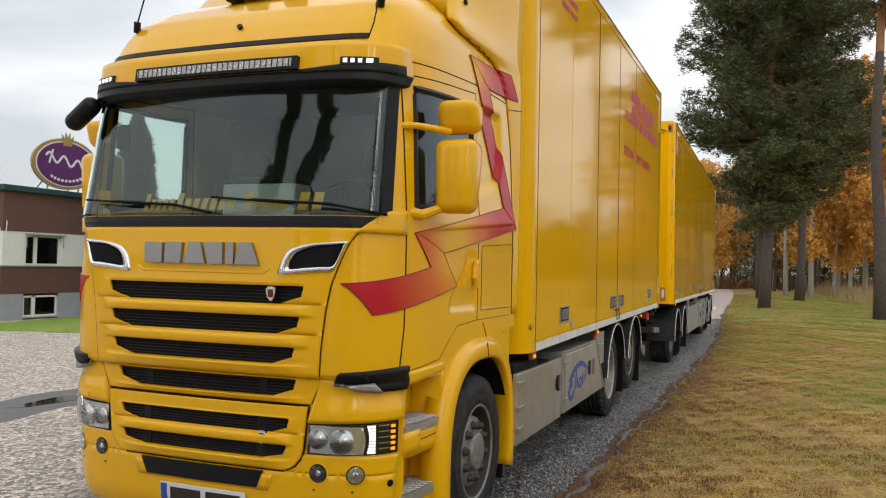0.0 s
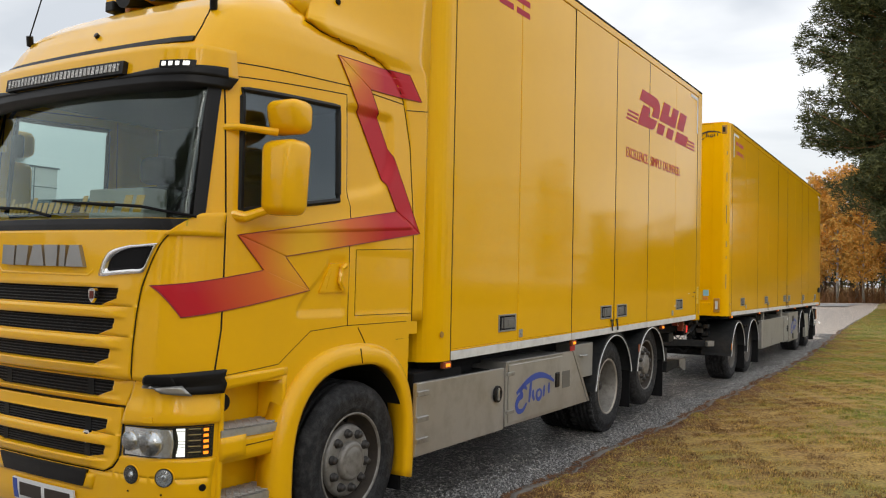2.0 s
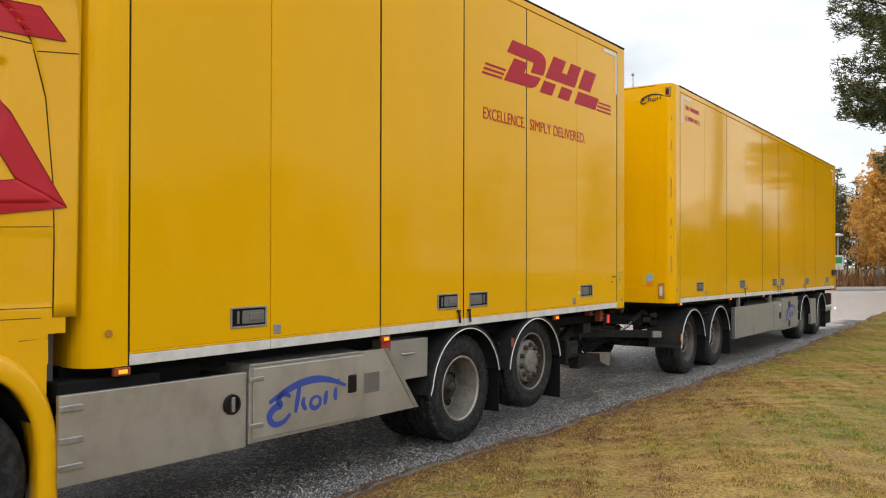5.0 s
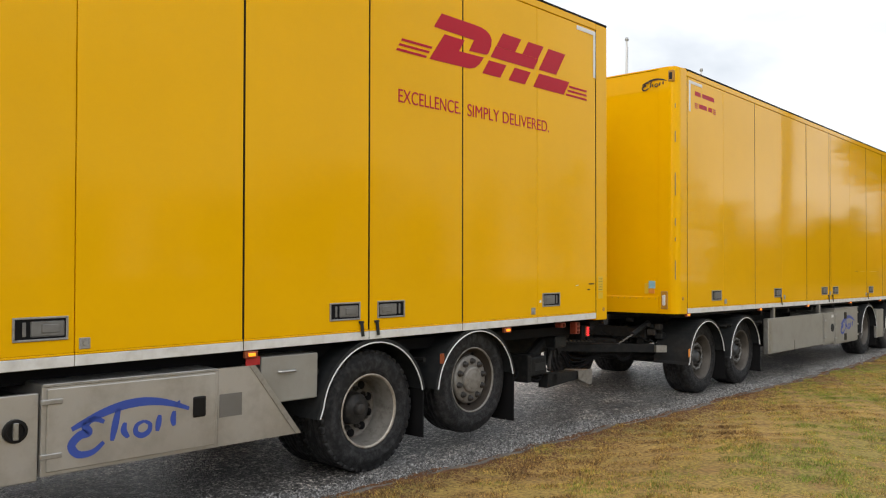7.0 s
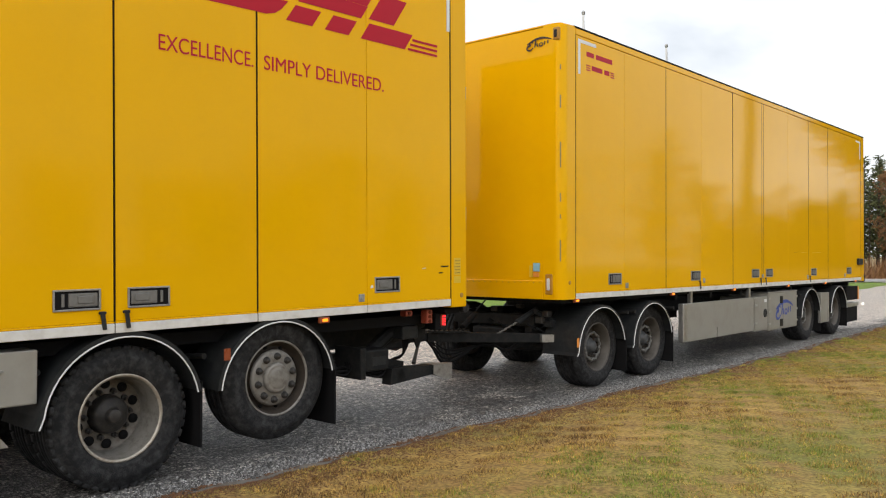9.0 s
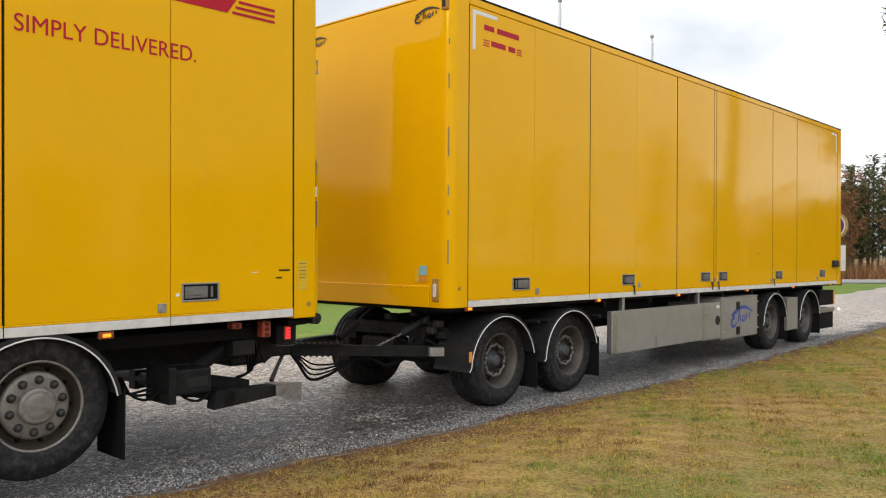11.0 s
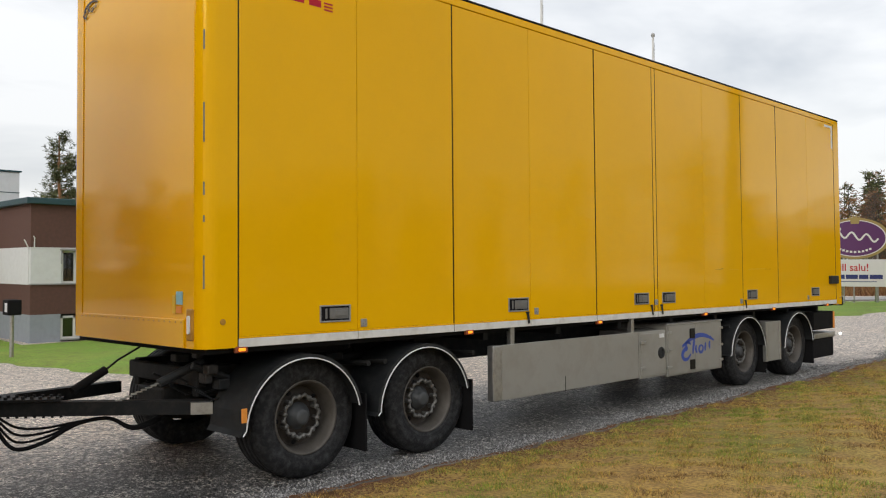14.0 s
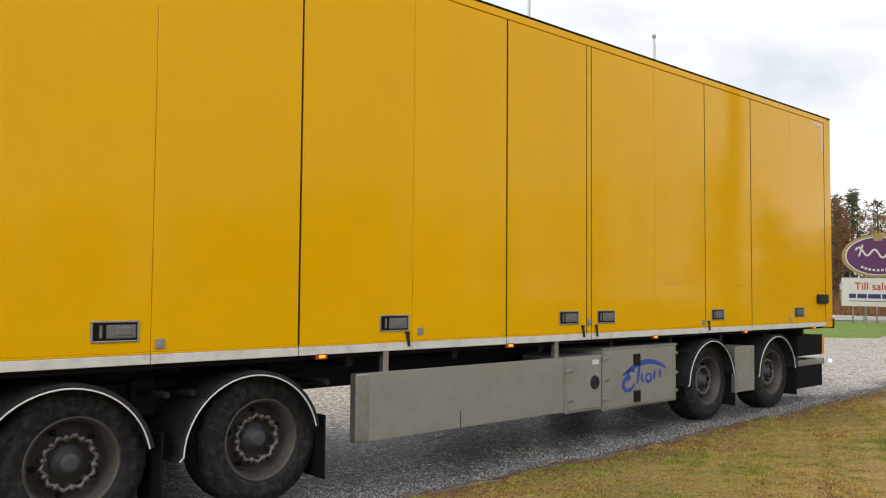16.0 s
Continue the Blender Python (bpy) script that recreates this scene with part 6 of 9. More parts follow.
for side in (1, -1):
    Q = [(XC + side * a, b) for a, b in ((1.030, 2.008), (1.078, 2.02), (1.079, 1.89), (0.90, 1.89))]
    part("corner_panel", patch(Q if side > 0 else [Q[1], Q[0], Q[3], Q[2]], on_front, 0.018, 0.03, 12, 5), CAB_YELLOW, truck, "", True)
# owner's name across the foot of the windscreen, as bars
for x0, pitch, n, cap in ((-1.68, 0.047, 5, 1), (-1.435, 0.058, 7, 1), (-0.975, 0.053, 5, 1), (-0.66, 0.080, 2, 2)):
    for k in range(n):
        x, h, b = x0 + pitch * k, (0.095 if k < cap else 0.064), pitch * 0.66
        part("name_bar", patch([(x + 0.012, 2.012 + h), (x + 0.012 + b, 2.012 + h), (x + b, 2.012), (x, 2.012)], pane, -0.008, 0.003, 2, 2), LETTER_YELLOW, ws, "yellow lettering as a bar")
for x0 in (-1.70, -0.75):
    wp = part("wiper", line_on([(x0 + 0.55, 1.985), (x0 + 0.30, 2.03), (x0 - 0.15, 2.055)], on_front, 0.009, 0.04), MATT_BLACK, truck, "black wiper")
    part("wiper_blade", line_on([(x0 - 0.42, 2.075), (x0 + 0.10, 2.035)], on_front, 0.007, 0.03), MATT_BLACK, wp)

def fairing_line(z):
    """Front edge of the side fairing at height z, and its half widths at the front and the rear."""
    y0 = float(np.interp(z, [1.38, 1.82, 2.14, 2.61, 2.91, 3.06, 3.14, 3.17, 3.20, 3.25, 3.46, 3.86, 4.16, 4.34], [-0.495, -0.495, -0.505, -0.548, -0.626, -0.741, -0.872, -1.10, -1.45, -1.58, -1.45, -1.0, -0.62, -0.42]))
    w0 = float(np.interp(z, [1.34, 3.05, 3.15, 3.25, 3.35, 3.5, 4.3], [1.152, 1.122, 1.104, 1.064, 1.01, 0.99, 1.08]))
    w1 = float(np.interp(z, [1.34, 3.2, 4.3], [1.155, 1.16, 1.17]))
    return y0, w0, w1


def film(y, z, off=0.0, side=1):
    """A point of the side skin or of the fairing over it."""
    p = on_side(y, z, off, side)
    y0, w0, w1 = fairing_line(z)
    if y > y0:
        w = w0 + (w1 - w0) * ((y - y0) / (-0.36 - y0)) ** 0.8 + off
        p.x = XC + side * max(abs(p.x - XC), w)
    return p


# side doors: windows, seals, handles, gaps
for side, door in ((1, door_r), (-1, door_l)):
    k = k2 = {"side": side}
    w = WINDOW
    wg = part("side_window", patch([w[1], w[2], w[3], w[0]] if side > 0 else [w[2], w[1], w[0], w[3]], on_side, -0.004, 0.004, 14, 12, **k), SIDE_GLASS, door, "tinted side window")
    wg.visible_shadow = False
    part("window_seal", line_on(w + [w[0]], on_side, 0.019, -0.004, **k), BLACK, door, "black rubber seal")
    part("door_gap", line_on([(-2.26, 1.13), (-2.225, 1.40), (-2.215, 1.97), (-2.20, 2.77)], on_side, 0.0052, -0.001, **k), SEAM, door)
    part("door_gap", line_on([(-2.20, 2.77), (-1.256, 2.845), (-1.237, 2.19), (-1.213, 2.135), (-1.215, 1.385)], on_side, 0.0035, -0.0005, **k), SEAM, door)
    part("drip_rail", line_on([(-2.17, 2.85), (-1.25, 2.905), (-0.62, 2.90)], on_side, 0.0035, 0.0, **k), SEAM, truck)
    part("fairing_gap", line_on([(-1.58, 3.24), (-1.45, 3.20), (-1.10, 3.17), (-0.872, 3.14), (-0.741, 3.06), (-0.626, 2.91), (-0.548, 2.61), (-0.505, 2.14), (-0.495, 1.82), (-0.495, 1.39)], film, 0.0035, 0.001, **k), SEAM, truck)
    part("fairing_joint", line_on([(-0.60, 2.862), (-0.37, 2.89)], film, 0.003, 0.001, **k), SEAM, truck)
    # thin dark bead drawn for the soft overlap shade along the door foot
    part("door_foot_shade", line_on([(-2.25, 1.15), (-1.82, 1.19), (-1.72, 1.26), (-1.56, 1.365), (-1.24, 1.385), (-0.56, 1.39)], on_side, 0.0022, 0.0, **k), SEAM, truck)
    part("arch_seam", line_on([(-1.105, 1.366), (-1.06, 1.31), (-1.015, 1.247)], on_side, 0.0035, 0.0005, **k), SEAM, truck)
    grip = part("door_handle", patch([(-1.385, 1.772), (-1.228, 1.782), (-1.228, 1.594), (-1.485, 1.594)], on_side, 0.012, 0.02, 6, 6, **k), CAB_YELLOW, door, "yellow recessed door handle")
    part("handle_grip", line_on([(-1.262, 1.765), (-1.300, 1.745), (-1.318, 1.66), (-1.285, 1.615)], on_side, 0.017, 0.03, **k), CAB_YELLOW, grip)
    part("handle_recess", patch([(-1.375, 1.75), (-1.285, 1.75), (-1.30, 1.625), (-1.425, 1.615)], on_side, 0.0145, 0.01, 3, 3, **k), CAB_YELLOW, grip)
    part("hatch_gap", line_on([(-1.145, 1.865), (-0.497, 1.897), (-0.497, 1.446), (-1.145, 1.446), (-1.145, 1.865)], on_side, 0.0020, 0.0005, **k), SEAM, sleeper)
    # rear fairing between cab and box
    rows = []
    for z in np.concatenate([np.linspace(1.39, 3.0, 20), np.linspace(3.03, 3.26, 18), np.linspace(3.3, 4.34, 16)]):
        y0, w0, w1 = fairing_line(z)
        pts = [(XC + side * (w0 + (w1 - w0) * t ** 0.8), y0 + (-0.36 - y0) * t, z) for t in np.linspace(0, 1, 9)]
        rows.append(pts + [(x - side * 0.03, y, z) for x, y, z in pts[::-1]])
    bm = ring_sweep(bmesh.new(), rows)
    part("side_fairing", bm, CAB_YELLOW, truck, "yellow air fairing", True)
    # steps: grated treads in a recessed well
    for z, y0, y1 in ((0.862, -2.20, -1.76), (0.490, -2.20, -1.78)):
        yy = np.linspace(y0, y1, 9)
        outer = [on_side(float(y), z, 0.012, side) for y in yy]
        inner = [Vector((p.x - side * 0.20, p.y + 0.01, z)) for p in outer]
        bm = bmesh.new()
        ring_sweep(bm, [[a, b, b - Vector((0, 0, 0.02)), a - Vector((0, 0, 0.045))] for a, b in zip(outer, inner)])
        st = part("step", bm, STEP_GRID, truck, "grated alloy step")
        for k in range(-3, 12):
            for sgn in (1, -1):
                u0, u1 = k / 9, (k + 3 * sgn) / 9
                pts = []
                for q in np.linspace(0.03, 0.97, 8):
                    u = u0 + (u1 - u0) * q
                    if 0.02 <= u <= 0.98:
                        a = on_side(y0 + (y1 - y0) * u, z, 0.006, side)
                        pts.append((a.x - side * 0.19 * q, a.y, z + 0.006))
                if len(pts) > 1:
                    part("grid_bar", tube(bmesh.new(), pts, 0.0055, 4), STEP_GRID, st)
    part("step_well", patch([(-2.22, 1.15), (-1.70, 1.15), (-1.70, 0.30), (-2.22, 0.30)], on_side, -0.19, 0.02, 6, 10, **k2), CAB_YELLOW, truck, "yellow step well")
    part("well_cheek", patch([(-2.215, 1.13), (-2.185, 1.13), (-2.185, 0.30), (-2.215, 0.30)], on_side, 0.004, 0.19, 2, 10, **k2), CAB_YELLOW, truck, "", True)
    part("well_cheek", patch([(-1.79, 1.15), (-1.75, 1.15), (-1.75, 0.30), (-1.79, 0.30)], on_side, 0.004, 0.19, 2, 10, **k2), CAB_YELLOW, truck, "", True)
    part("well_head", patch([(-2.215, 1.15), (-1.75, 1.17), (-1.75, 1.125), (-2.215, 1.075)], on_side, 0.006, 0.19, 10, 3, **k2), CAB_YELLOW, truck, "", True)
    for q in ([(-2.205, 0.828), (-1.77, 0.832), (-1.77, 0.70), (-2.205, 0.685)], [(-2.205, 0.468), (-1.79, 0.468), (-1.79, 0.28), (-2.205, 0.28)]):
        part("step_riser", patch(q, on_side, 0.003, 0.17, 8, 3, **k2), CAB_YELLOW, truck, "", True)
    part("riser_groove", line_on([(-2.04, 0.765), (-1.78, 0.775)], on_side, 0.003, 0.003, **k2), SEAM, truck)
    part("step_pad", patch([(-2.205, 0.825), (-2.05, 0.83), (-2.05, 0.715), (-2.205, 0.705)], on_side, 0.016, 0.03, 4, 3, **k2), CAB_YELLOW, truck, "", True)
    part("tank_cap", tube(bmesh.new(), [on_side(-2.11, 0.985, -0.18, **k2), on_side(-2.11, 0.985, -0.13, **k2)], 0.05, 16), BLACK, truck, "round black cap")
    # wheel-arch flare: flat-topped with rounded shoulders
    rows = []
    xo = XC + side * 1.172
    for a in np.linspace(-10, 200, 56):
        ca, sa = math.cos(radians(a)), math.sin(radians(a))
        ex = 2 / 2.7
        ry = 0.565 if ca > 0 else 0.615
        ky, kz = math.copysign(abs(ca) ** ex, ca), math.copysign(abs(sa) ** ex, sa)
        c = Vector((xo, AX + ry * ky, AZ + 0.645 * kz))
        r = Vector((0, ky, kz)).normalized()
        out = Vector((side, 0, 0))
        rows.append([c - r * 0.012 - out * 0.02, c - r * 0.012 + out * 0.008, c + out * 0.016 + r * 0.008, c + out * 0.014 + r * 0.075, c + out * 0.002 + r * 0.100, c - out * 0.032 + r * 0.125, c - out * 0.13 + r * 0.13, c - out * 0.13 - r * 0.012])
    part("arch_flare", ring_sweep(bmesh.new(), rows), CAB_YELLOW, truck, "yellow wheel-arch flare", True)
    part("arch_seam", line_on([(-1.107, 1.145), (-1.129, 1.238)], lambda y, z, off, side=1: Vector((xo + side * (0.016 + off), y, z)), 0.0035, 0.0, **k2), SEAM, truck)
    well = [(AX + 0.60 * math.cos(radians(a)), AZ + 0.645 * math.sin(radians(a))) for a in np.linspace(-15, 200, 24)]
    bm = bmesh.new()
    ring_sweep(bm, [[(xo - side * 0.02, y, z), (xo - side * 0.60, y, z)] for y, z in well], closed_ring=False, cap=False)
    part("wheel_well", bm, MATT_BLACK, truck)
    part("well_back", bx(*sorted((xo - side * 0.60, xo - side * 0.63)), -1.80, -0.45, 0.35, 1.25), MATT_BLACK, truck)
    bm = plate(bmesh.new(), [(xo - side * 0.028, a, b) for a, b in ((-0.80, 1.38), (-0.52, 1.38), (-0.515, 1.135), (-0.597, 1.06), (-0.80, 1.10))], (-side * 0.07, 0, 0))
    part("arch_rear_skin", bm, CAB_YELLOW, truck)
    part("skin_groove", line_on([(-0.68, 1.27), (-0.52, 1.275)], lambda y, z, off, side=1: Vector((xo - side * 0.027, y, z)), 0.002, 0.0, **k2), SEAM, truck)
    part("cab_mudflap", bx(*sorted((xo - side * 0.05, xo - side * 0.45)), -0.56, -0.54, 0.22, 0.52), MATT_BLACK, truck)
    # mirrors on arms
    mx, my = XC + side * (1.28 if side > 0 else 1.245), 0.045 if side > 0 else 0.03
    for z0, z1, yy, wd in ((2.02, 2.43, -2.02, 0.120), (2.468, 2.650, -2.01, 0.120)):
        yy += my
        bm = bx(mx - wd, mx + wd, yy - 0.10, yy + 0.085, z0, z1, 0.055, 4)
        for v in bm.verts:
            u = (v.co.z - z0) / (z1 - z0)
            v.co.x += side * 0.02 * (v.co.z - z0)
            if z0 < 2.2:
                v.co.y += 0.02 * math.sin(math.pi * u) * (-1 if v.co.y < yy else 0.3)
                v.co.x -= (v.co.x - mx) * 0.16 * (1 - u) ** 2
            else:
                v.co.y += 0.05 * (1 - u) * (1 if v.co.y < yy else 0)
        mir = part("mirror", bm, CAB_YELLOW, truck, "yellow mirror housing", True)
        part("mirror_glass", bx(mx - wd + 0.045, mx + wd - 0.045, yy + 0.084, yy + 0.088, z0 + 0.05, z1 - 0.045, 0.001, 1), CHROME, mir, "mirror glass")
    part("mirror_arm", tube(bmesh.new(), [(XC + side * 1.03, -2.20, 2.485), (XC + side * 1.10, -2.16, 2.49), (mx - side * 0.04, -2.05 + my, 2.475)], [0.024, 0.018, 0.022], 10), CAB_YELLOW, truck)
    part("mirror_arm", tube(bmesh.new(), [(XC + side * 1.06, -2.16, 2.02), (XC + side * 1.13, -2.12, 2.005), (mx - side * 0.05, -2.06 + my, 2.06)], [0.034, 0.030, 0.024], 10), CAB_YELLOW, truck)
    part("hinge_cover", bx(*sorted((XC + side * 0.995, XC + side * 1.05)), -2.25, -2.18, 2.07, 2.16, 0.012), CAB_YELLOW, truck)
# kerb mirror hanging from the visor on the far side
km = part("kerb_mirror", bx(XC - 1.19, XC - 0.93, -2.43, -2.31, 2.565, 2.675, 0.052, 4, Matrix.Translation((XC - 1.06, 0, 2.62)) @ Matrix.Rotation(radians(-36), 4, "Y") @ Matrix.Translation((-(XC - 1.06), 0, -2.62))), BLACK, truck, "black kerb mirror", True)
part("mirror_arm", tube(bmesh.new(), [(XC - 1.0, -2.36, 2.64), (XC - 0.93, -2.30, 2.70)], 0.016, 8), BLACK, km)
part("front_mirror", bx(XC - 0.97, XC - 0.87, -2.20, -2.14, 2.42, 2.58, 0.03, 3), BLACK, truck, "black mirror behind the screen", True)

# lightning stripe film on the near side, laid over door, sleeper and fairing
STRIPE_LINE = [(-1.335, 3.080), (-0.593, 3.108), (-0.448, 2.945), (-1.012, 2.926), (-0.428, 2.008), (-1.80, 1.802), (-1.585, 1.608), (-2.415, 1.465), (-2.495, 1.625), (-1.963, 1.720), (-2.145, 1.906), (-0.712, 2.143)]
SL = STRIPE_LINE
for q, n in (([SL[0], SL[1], SL[2], SL[3]], 30), ([SL[0], SL[3], SL[4], SL[11]], 24), ([SL[10], SL[11], SL[4], SL[5]], 40), ([SL[10], SL[5], SL[6], SL[9]], 20), ([SL[8], SL[9], SL[6], SL[7]], 80)):
    part("stripe", patch(q, film, 0.007, 0.006, n, 40), STRIPE, truck, "red lightning stripe", True)
part("stripe_outline", line_on(STRIPE_LINE + [STRIPE_LINE[0]], film, 0.003, 0.006, 0.015), STRIPE_EDGE, truck, "dark red stripe outline")
part("stripe_end", patch([(-2.495, 1.625), (-2.25, 1.66), (-2.25, 1.49), (-2.415, 1.465)], on_side, 0.006, 0.005, 40, 6, side=-1), STRIPE, truck)

# roof deflector, horns, aerials
bm = bmesh.new()
sec = [(-1.62, 3.38), (-1.50, 3.52), (-1.10, 3.90), (-0.70, 4.22), (-0.40, 4.36), (-0.38, 3.30), (-1.5, 3.30)]
ring_sweep(bm, [[(XC + s * w, y, z - (0.06 if abs(s) > 0.9 else 0)) for y, z in sec] for s, w in ((-1.0, 1.0), (-0.9, 1.0), (-0.5, 1.0), (0, 1.0), (0.5, 1.0), (0.9, 1.0), (1.0, 1.0))])
part("roof_deflector", bm, CAB_YELLOW, truck, "yellow roof air deflector", True)
part("fairing_bolt", tube(bmesh.new(), [(XC + 1.02, -1.28, 3.44), (XC + 1.05, -1.28, 3.44)], 0.018, 10), SEAM, truck)
for dx in (-0.12, 0.16):
    hn = part("roof_horn", tube(bmesh.new(), [(XC + dx, -2.0, 3.44), (XC + dx, -1.80, 3.46), (XC + dx, -1.3, 3.52)], [0.075, 0.04, 0.03], 14), BLACK, truck, "black roof horn")
part("roof_hatch", bx(XC - 0.45, XC + 0.35, -1.9, -1.35, 3.44, 3.52, 0.03), CAB_YELLOW, truck)
part("lamp_bracket", bx(XC - 0.30, XC - 0.22, -2.0, -1.9, 3.36, 3.43, 0.01), BLACK, truck)
for x, y in ((XC + 0.86, -1.98), (XC - 0.86, -2.0)):
    p = on_front(x, 3.17, 0.0)
    a = part("aerial", tube(bmesh.new(), [p, p + Vector((0.02, -0.02, 0.06))], 0.022, 10), BLACK, truck, "black aerial")
    part("whip", tube(bmesh.new(), [p + Vector((0.02, -0.02, 0.05)), p + Vector((0.10, 0.12, 0.75))], 0.005, 6), MATT_BLACK, a)
    # cabin
part("dashboard", bx(XC - 0.82, XC + 0.82, -2.38, -1.98, 1.55, 1.98, 0.06), CABIN_DARK, truck, "dark dashboard")
part("document_box", bx(XC - 0.16, XC + 0.34, -2.16, -1.98, 1.99, 2.19, 0.01), ALU_PAINT, truck, "pale box on the dashboard")
part("headliner", bx(XC - 0.95, XC + 0.95, -2.2, -0.6, 2.80, 2.86, 0.02), CABIN_GREY, truck)
for dx in (-0.52, 0.52):
    st = part("cab_seat", bx(XC + dx - 0.27, XC + dx + 0.27, -1.45, -1.25, 1.60, 2.30, 0.06, 3), CABIN_DARK, truck, "dark seat back")
    part("headrest", bx(XC + dx - 0.14, XC + dx + 0.14, -1.42, -1.28, 2.32, 2.52, 0.05, 3), CABIN_DARK, st)
    part("seat_base", bx(XC + dx - 0.27, XC + dx + 0.27, -1.85, -1.30, 1.45, 1.62, 0.05, 3), CABIN_DARK, st)
c, bm = Vector((XC + 0.52, -1.95, 2.02)), bmesh.new()
tube(bm, [c + Vector((0.22 * math.cos(a), 0.09 * math.sin(a), 0.20 * math.sin(a))) for a in np.linspace(0, 2 * math.pi, 25)], 0.016, 8)
part("steering_wheel", bm, CABIN_DARK, truck)
part("curtain", bx(XC - 0.98, XC + 0.98, -0.98, -0.93, 1.5, 2.8), CABIN_GREY, truck)

# ---- ground ----


def ground_z(x, y):
    """Height of the paved ground: level by the vehicles, falling gently to the west."""
    x, y = np.asarray(x, float), np.asarray(y, float)
    return 0.045 - np.clip(-(x + 2.5) * 0.040, 0, 0.80) + 0.02 * np.sin(x * 0.21 + 1) * np.sin(y * 0.17) * np.clip(-(x + 2.5) / 5, 0, 1)


def edge_x(y):
    """Where the gravel ends and the verge begins."""
    y = np.asarray(y, float)
    return np.interp(y, [-40, -8, 0, 4, 10, 14, 20, 28, 35, 50, 64, 78, 90], [0.9, 0.55, 0.30, 0.40, 0.50, 0.55, 0.40, 0.05, -0.15, -0.5, -0.9, -1.6, -1.7]) + 0.025 * np.sin(y * 1.7) + 0.02 * np.sin(y * 4.3 + 1) + 0.018 * np.sin(y * 9.1) + 0.012 * np.sin(y * 23)


def verge_z(x, y):
    d = np.clip((np.asarray(x, float) - edge_x(y)) / 2.2, 0, 1)
    return 0.05 + 0.025 * np.clip(d * 22, 0, 1) + 0.12 * d * d * (3 - 2 * d) + 0.018 * np.sin(x * 1.9 + 0.6 * y) * d + 0.012 * np.sin(y * 2.3) * d


def sheet(xs, ys, fz):
    X, Y = np.meshgrid(xs, ys)
    Z = fz(X, Y)
    n, m = len(xs), len(ys)
    idx = np.arange(n * m).reshape(m, n)
    f = np.stack([idx[:-1, :-1], idx[:-1, 1:], idx[1:, 1:], idx[1:, :-1]], -1).reshape(-1, 4)
    return np.stack([X, Y, Z], -1).reshape(-1, 3), f


def asphalt_material():
    m, n, l, p = mat_base("worn_asphalt")
    tc = n.new("ShaderNodeTexCoord")
    vor, big, mid, fine = n.new("ShaderNodeTexVoronoi"), n.new("ShaderNodeTexNoise"), n.new("ShaderNodeTexNoise"), n.new("ShaderNodeTexNoise")
    vor.inputs["Scale"].default_value = 70
    big.inputs["Scale"].default_value, big.inputs["Detail"].default_value = 0.22, 6
    mid.inputs["Scale"].default_value, mid.inputs["Detail"].default_value = 2.2, 8
    fine.inputs["Scale"].default_value, fine.inputs["Detail"].default_value = 38, 5
    for q in (vor, big, mid, fine):
        l.new(tc.outputs["Object"], q.inputs["Vector"])
    r1 = n.new("ShaderNodeValToRGB")
    e = r1.color_ramp.elements
    e[0].position, e[0].color = 0.30, (0.016, 0.016, 0.017, 1)
    e[1].position, e[1].color = 0.78, (0.50, 0.485, 0.46, 1)
    q = e.new(0.53)
    q.color = (0.066, 0.065, 0.065, 1)
    mixa = n.new("ShaderNodeMix")
    mixa.data_type, mixa.blend_type = "RGBA", "MIX"
    mixa.inputs["Factor"].default_value = 0.55
    l.new(vor.outputs["Color"], n.new("ShaderNodeSeparateColor").inputs[0])
    sep = n["Separate Color"]
    add = n.new("ShaderNodeMath")
    add.operation = "MULTIPLY_ADD"
    add.inputs[1].default_value, add.inputs[2].default_value = 0.52, 0.0
    l.new(sep.outputs[0], add.inputs[0])
    ad2 = n.new("ShaderNodeMath")
    ad2.operation = "MULTIPLY_ADD"
    ad2.inputs[1].default_value = 0.50
    l.new(fine.outputs[0], ad2.inputs[0]), l.new(add.outputs[0], ad2.inputs[2])
    l.new(ad2.outputs[0], r1.inputs[0])
    # larger worn and damp areas
    r2 = n.new("ShaderNodeValToRGB")
    e = r2.color_ramp.elements
    e[0].position, e[0].color = 0.35, (0.50, 0.50, 0.51, 1)
    e[1].position, e[1].color = 0.66, (1.25, 1.22, 1.18, 1)
    l.new(mid.outputs[0], r2.inputs[0])
    mul = n.new("ShaderNodeMix")
    mul.data_type, mul.blend_type = "RGBA", "MULTIPLY"
    mul.inputs["Factor"].default_value = 1
    l.new(r1.outputs[0], mul.inputs["A"]), l.new(r2.outputs[0], mul.inputs["B"])
    # rusty leaf dust in drifts
    r3 = n.new("ShaderNodeValToRGB")
    r3.color_ramp.elements[0].position, r3.color_ramp.elements[1].position = 0.56, 0.75
    l.new(big.outputs[0], r3.inputs[0])
    dm = n.new("ShaderNodeMath")
    dm.operation = "MULTIPLY"
    dm.inputs[1].default_value = 0.35
    l.new(r3.outputs[0], dm.inputs[0])
    mx = n.new("ShaderNodeMix")
    mx.data_type = "RGBA"
    mx.inputs["B"].default_value = (0.26, 0.19, 0.13, 1)
    l.new(dm.outputs[0], mx.inputs["Factor"]), l.new(mul.outputs["Result"], mx.inputs["A"])
    cr, wob, addv, lt = n.new("ShaderNodeTexVoronoi"), n.new("ShaderNodeTexNoise"), n.new("ShaderNodeMix"), n.new("ShaderNodeValToRGB")
    cr.feature = "DISTANCE_TO_EDGE"
    cr.inputs["Scale"].default_value = 0.30
    wob.inputs["Scale"].default_value, wob.inputs["Detail"].default_value = 1.6, 6
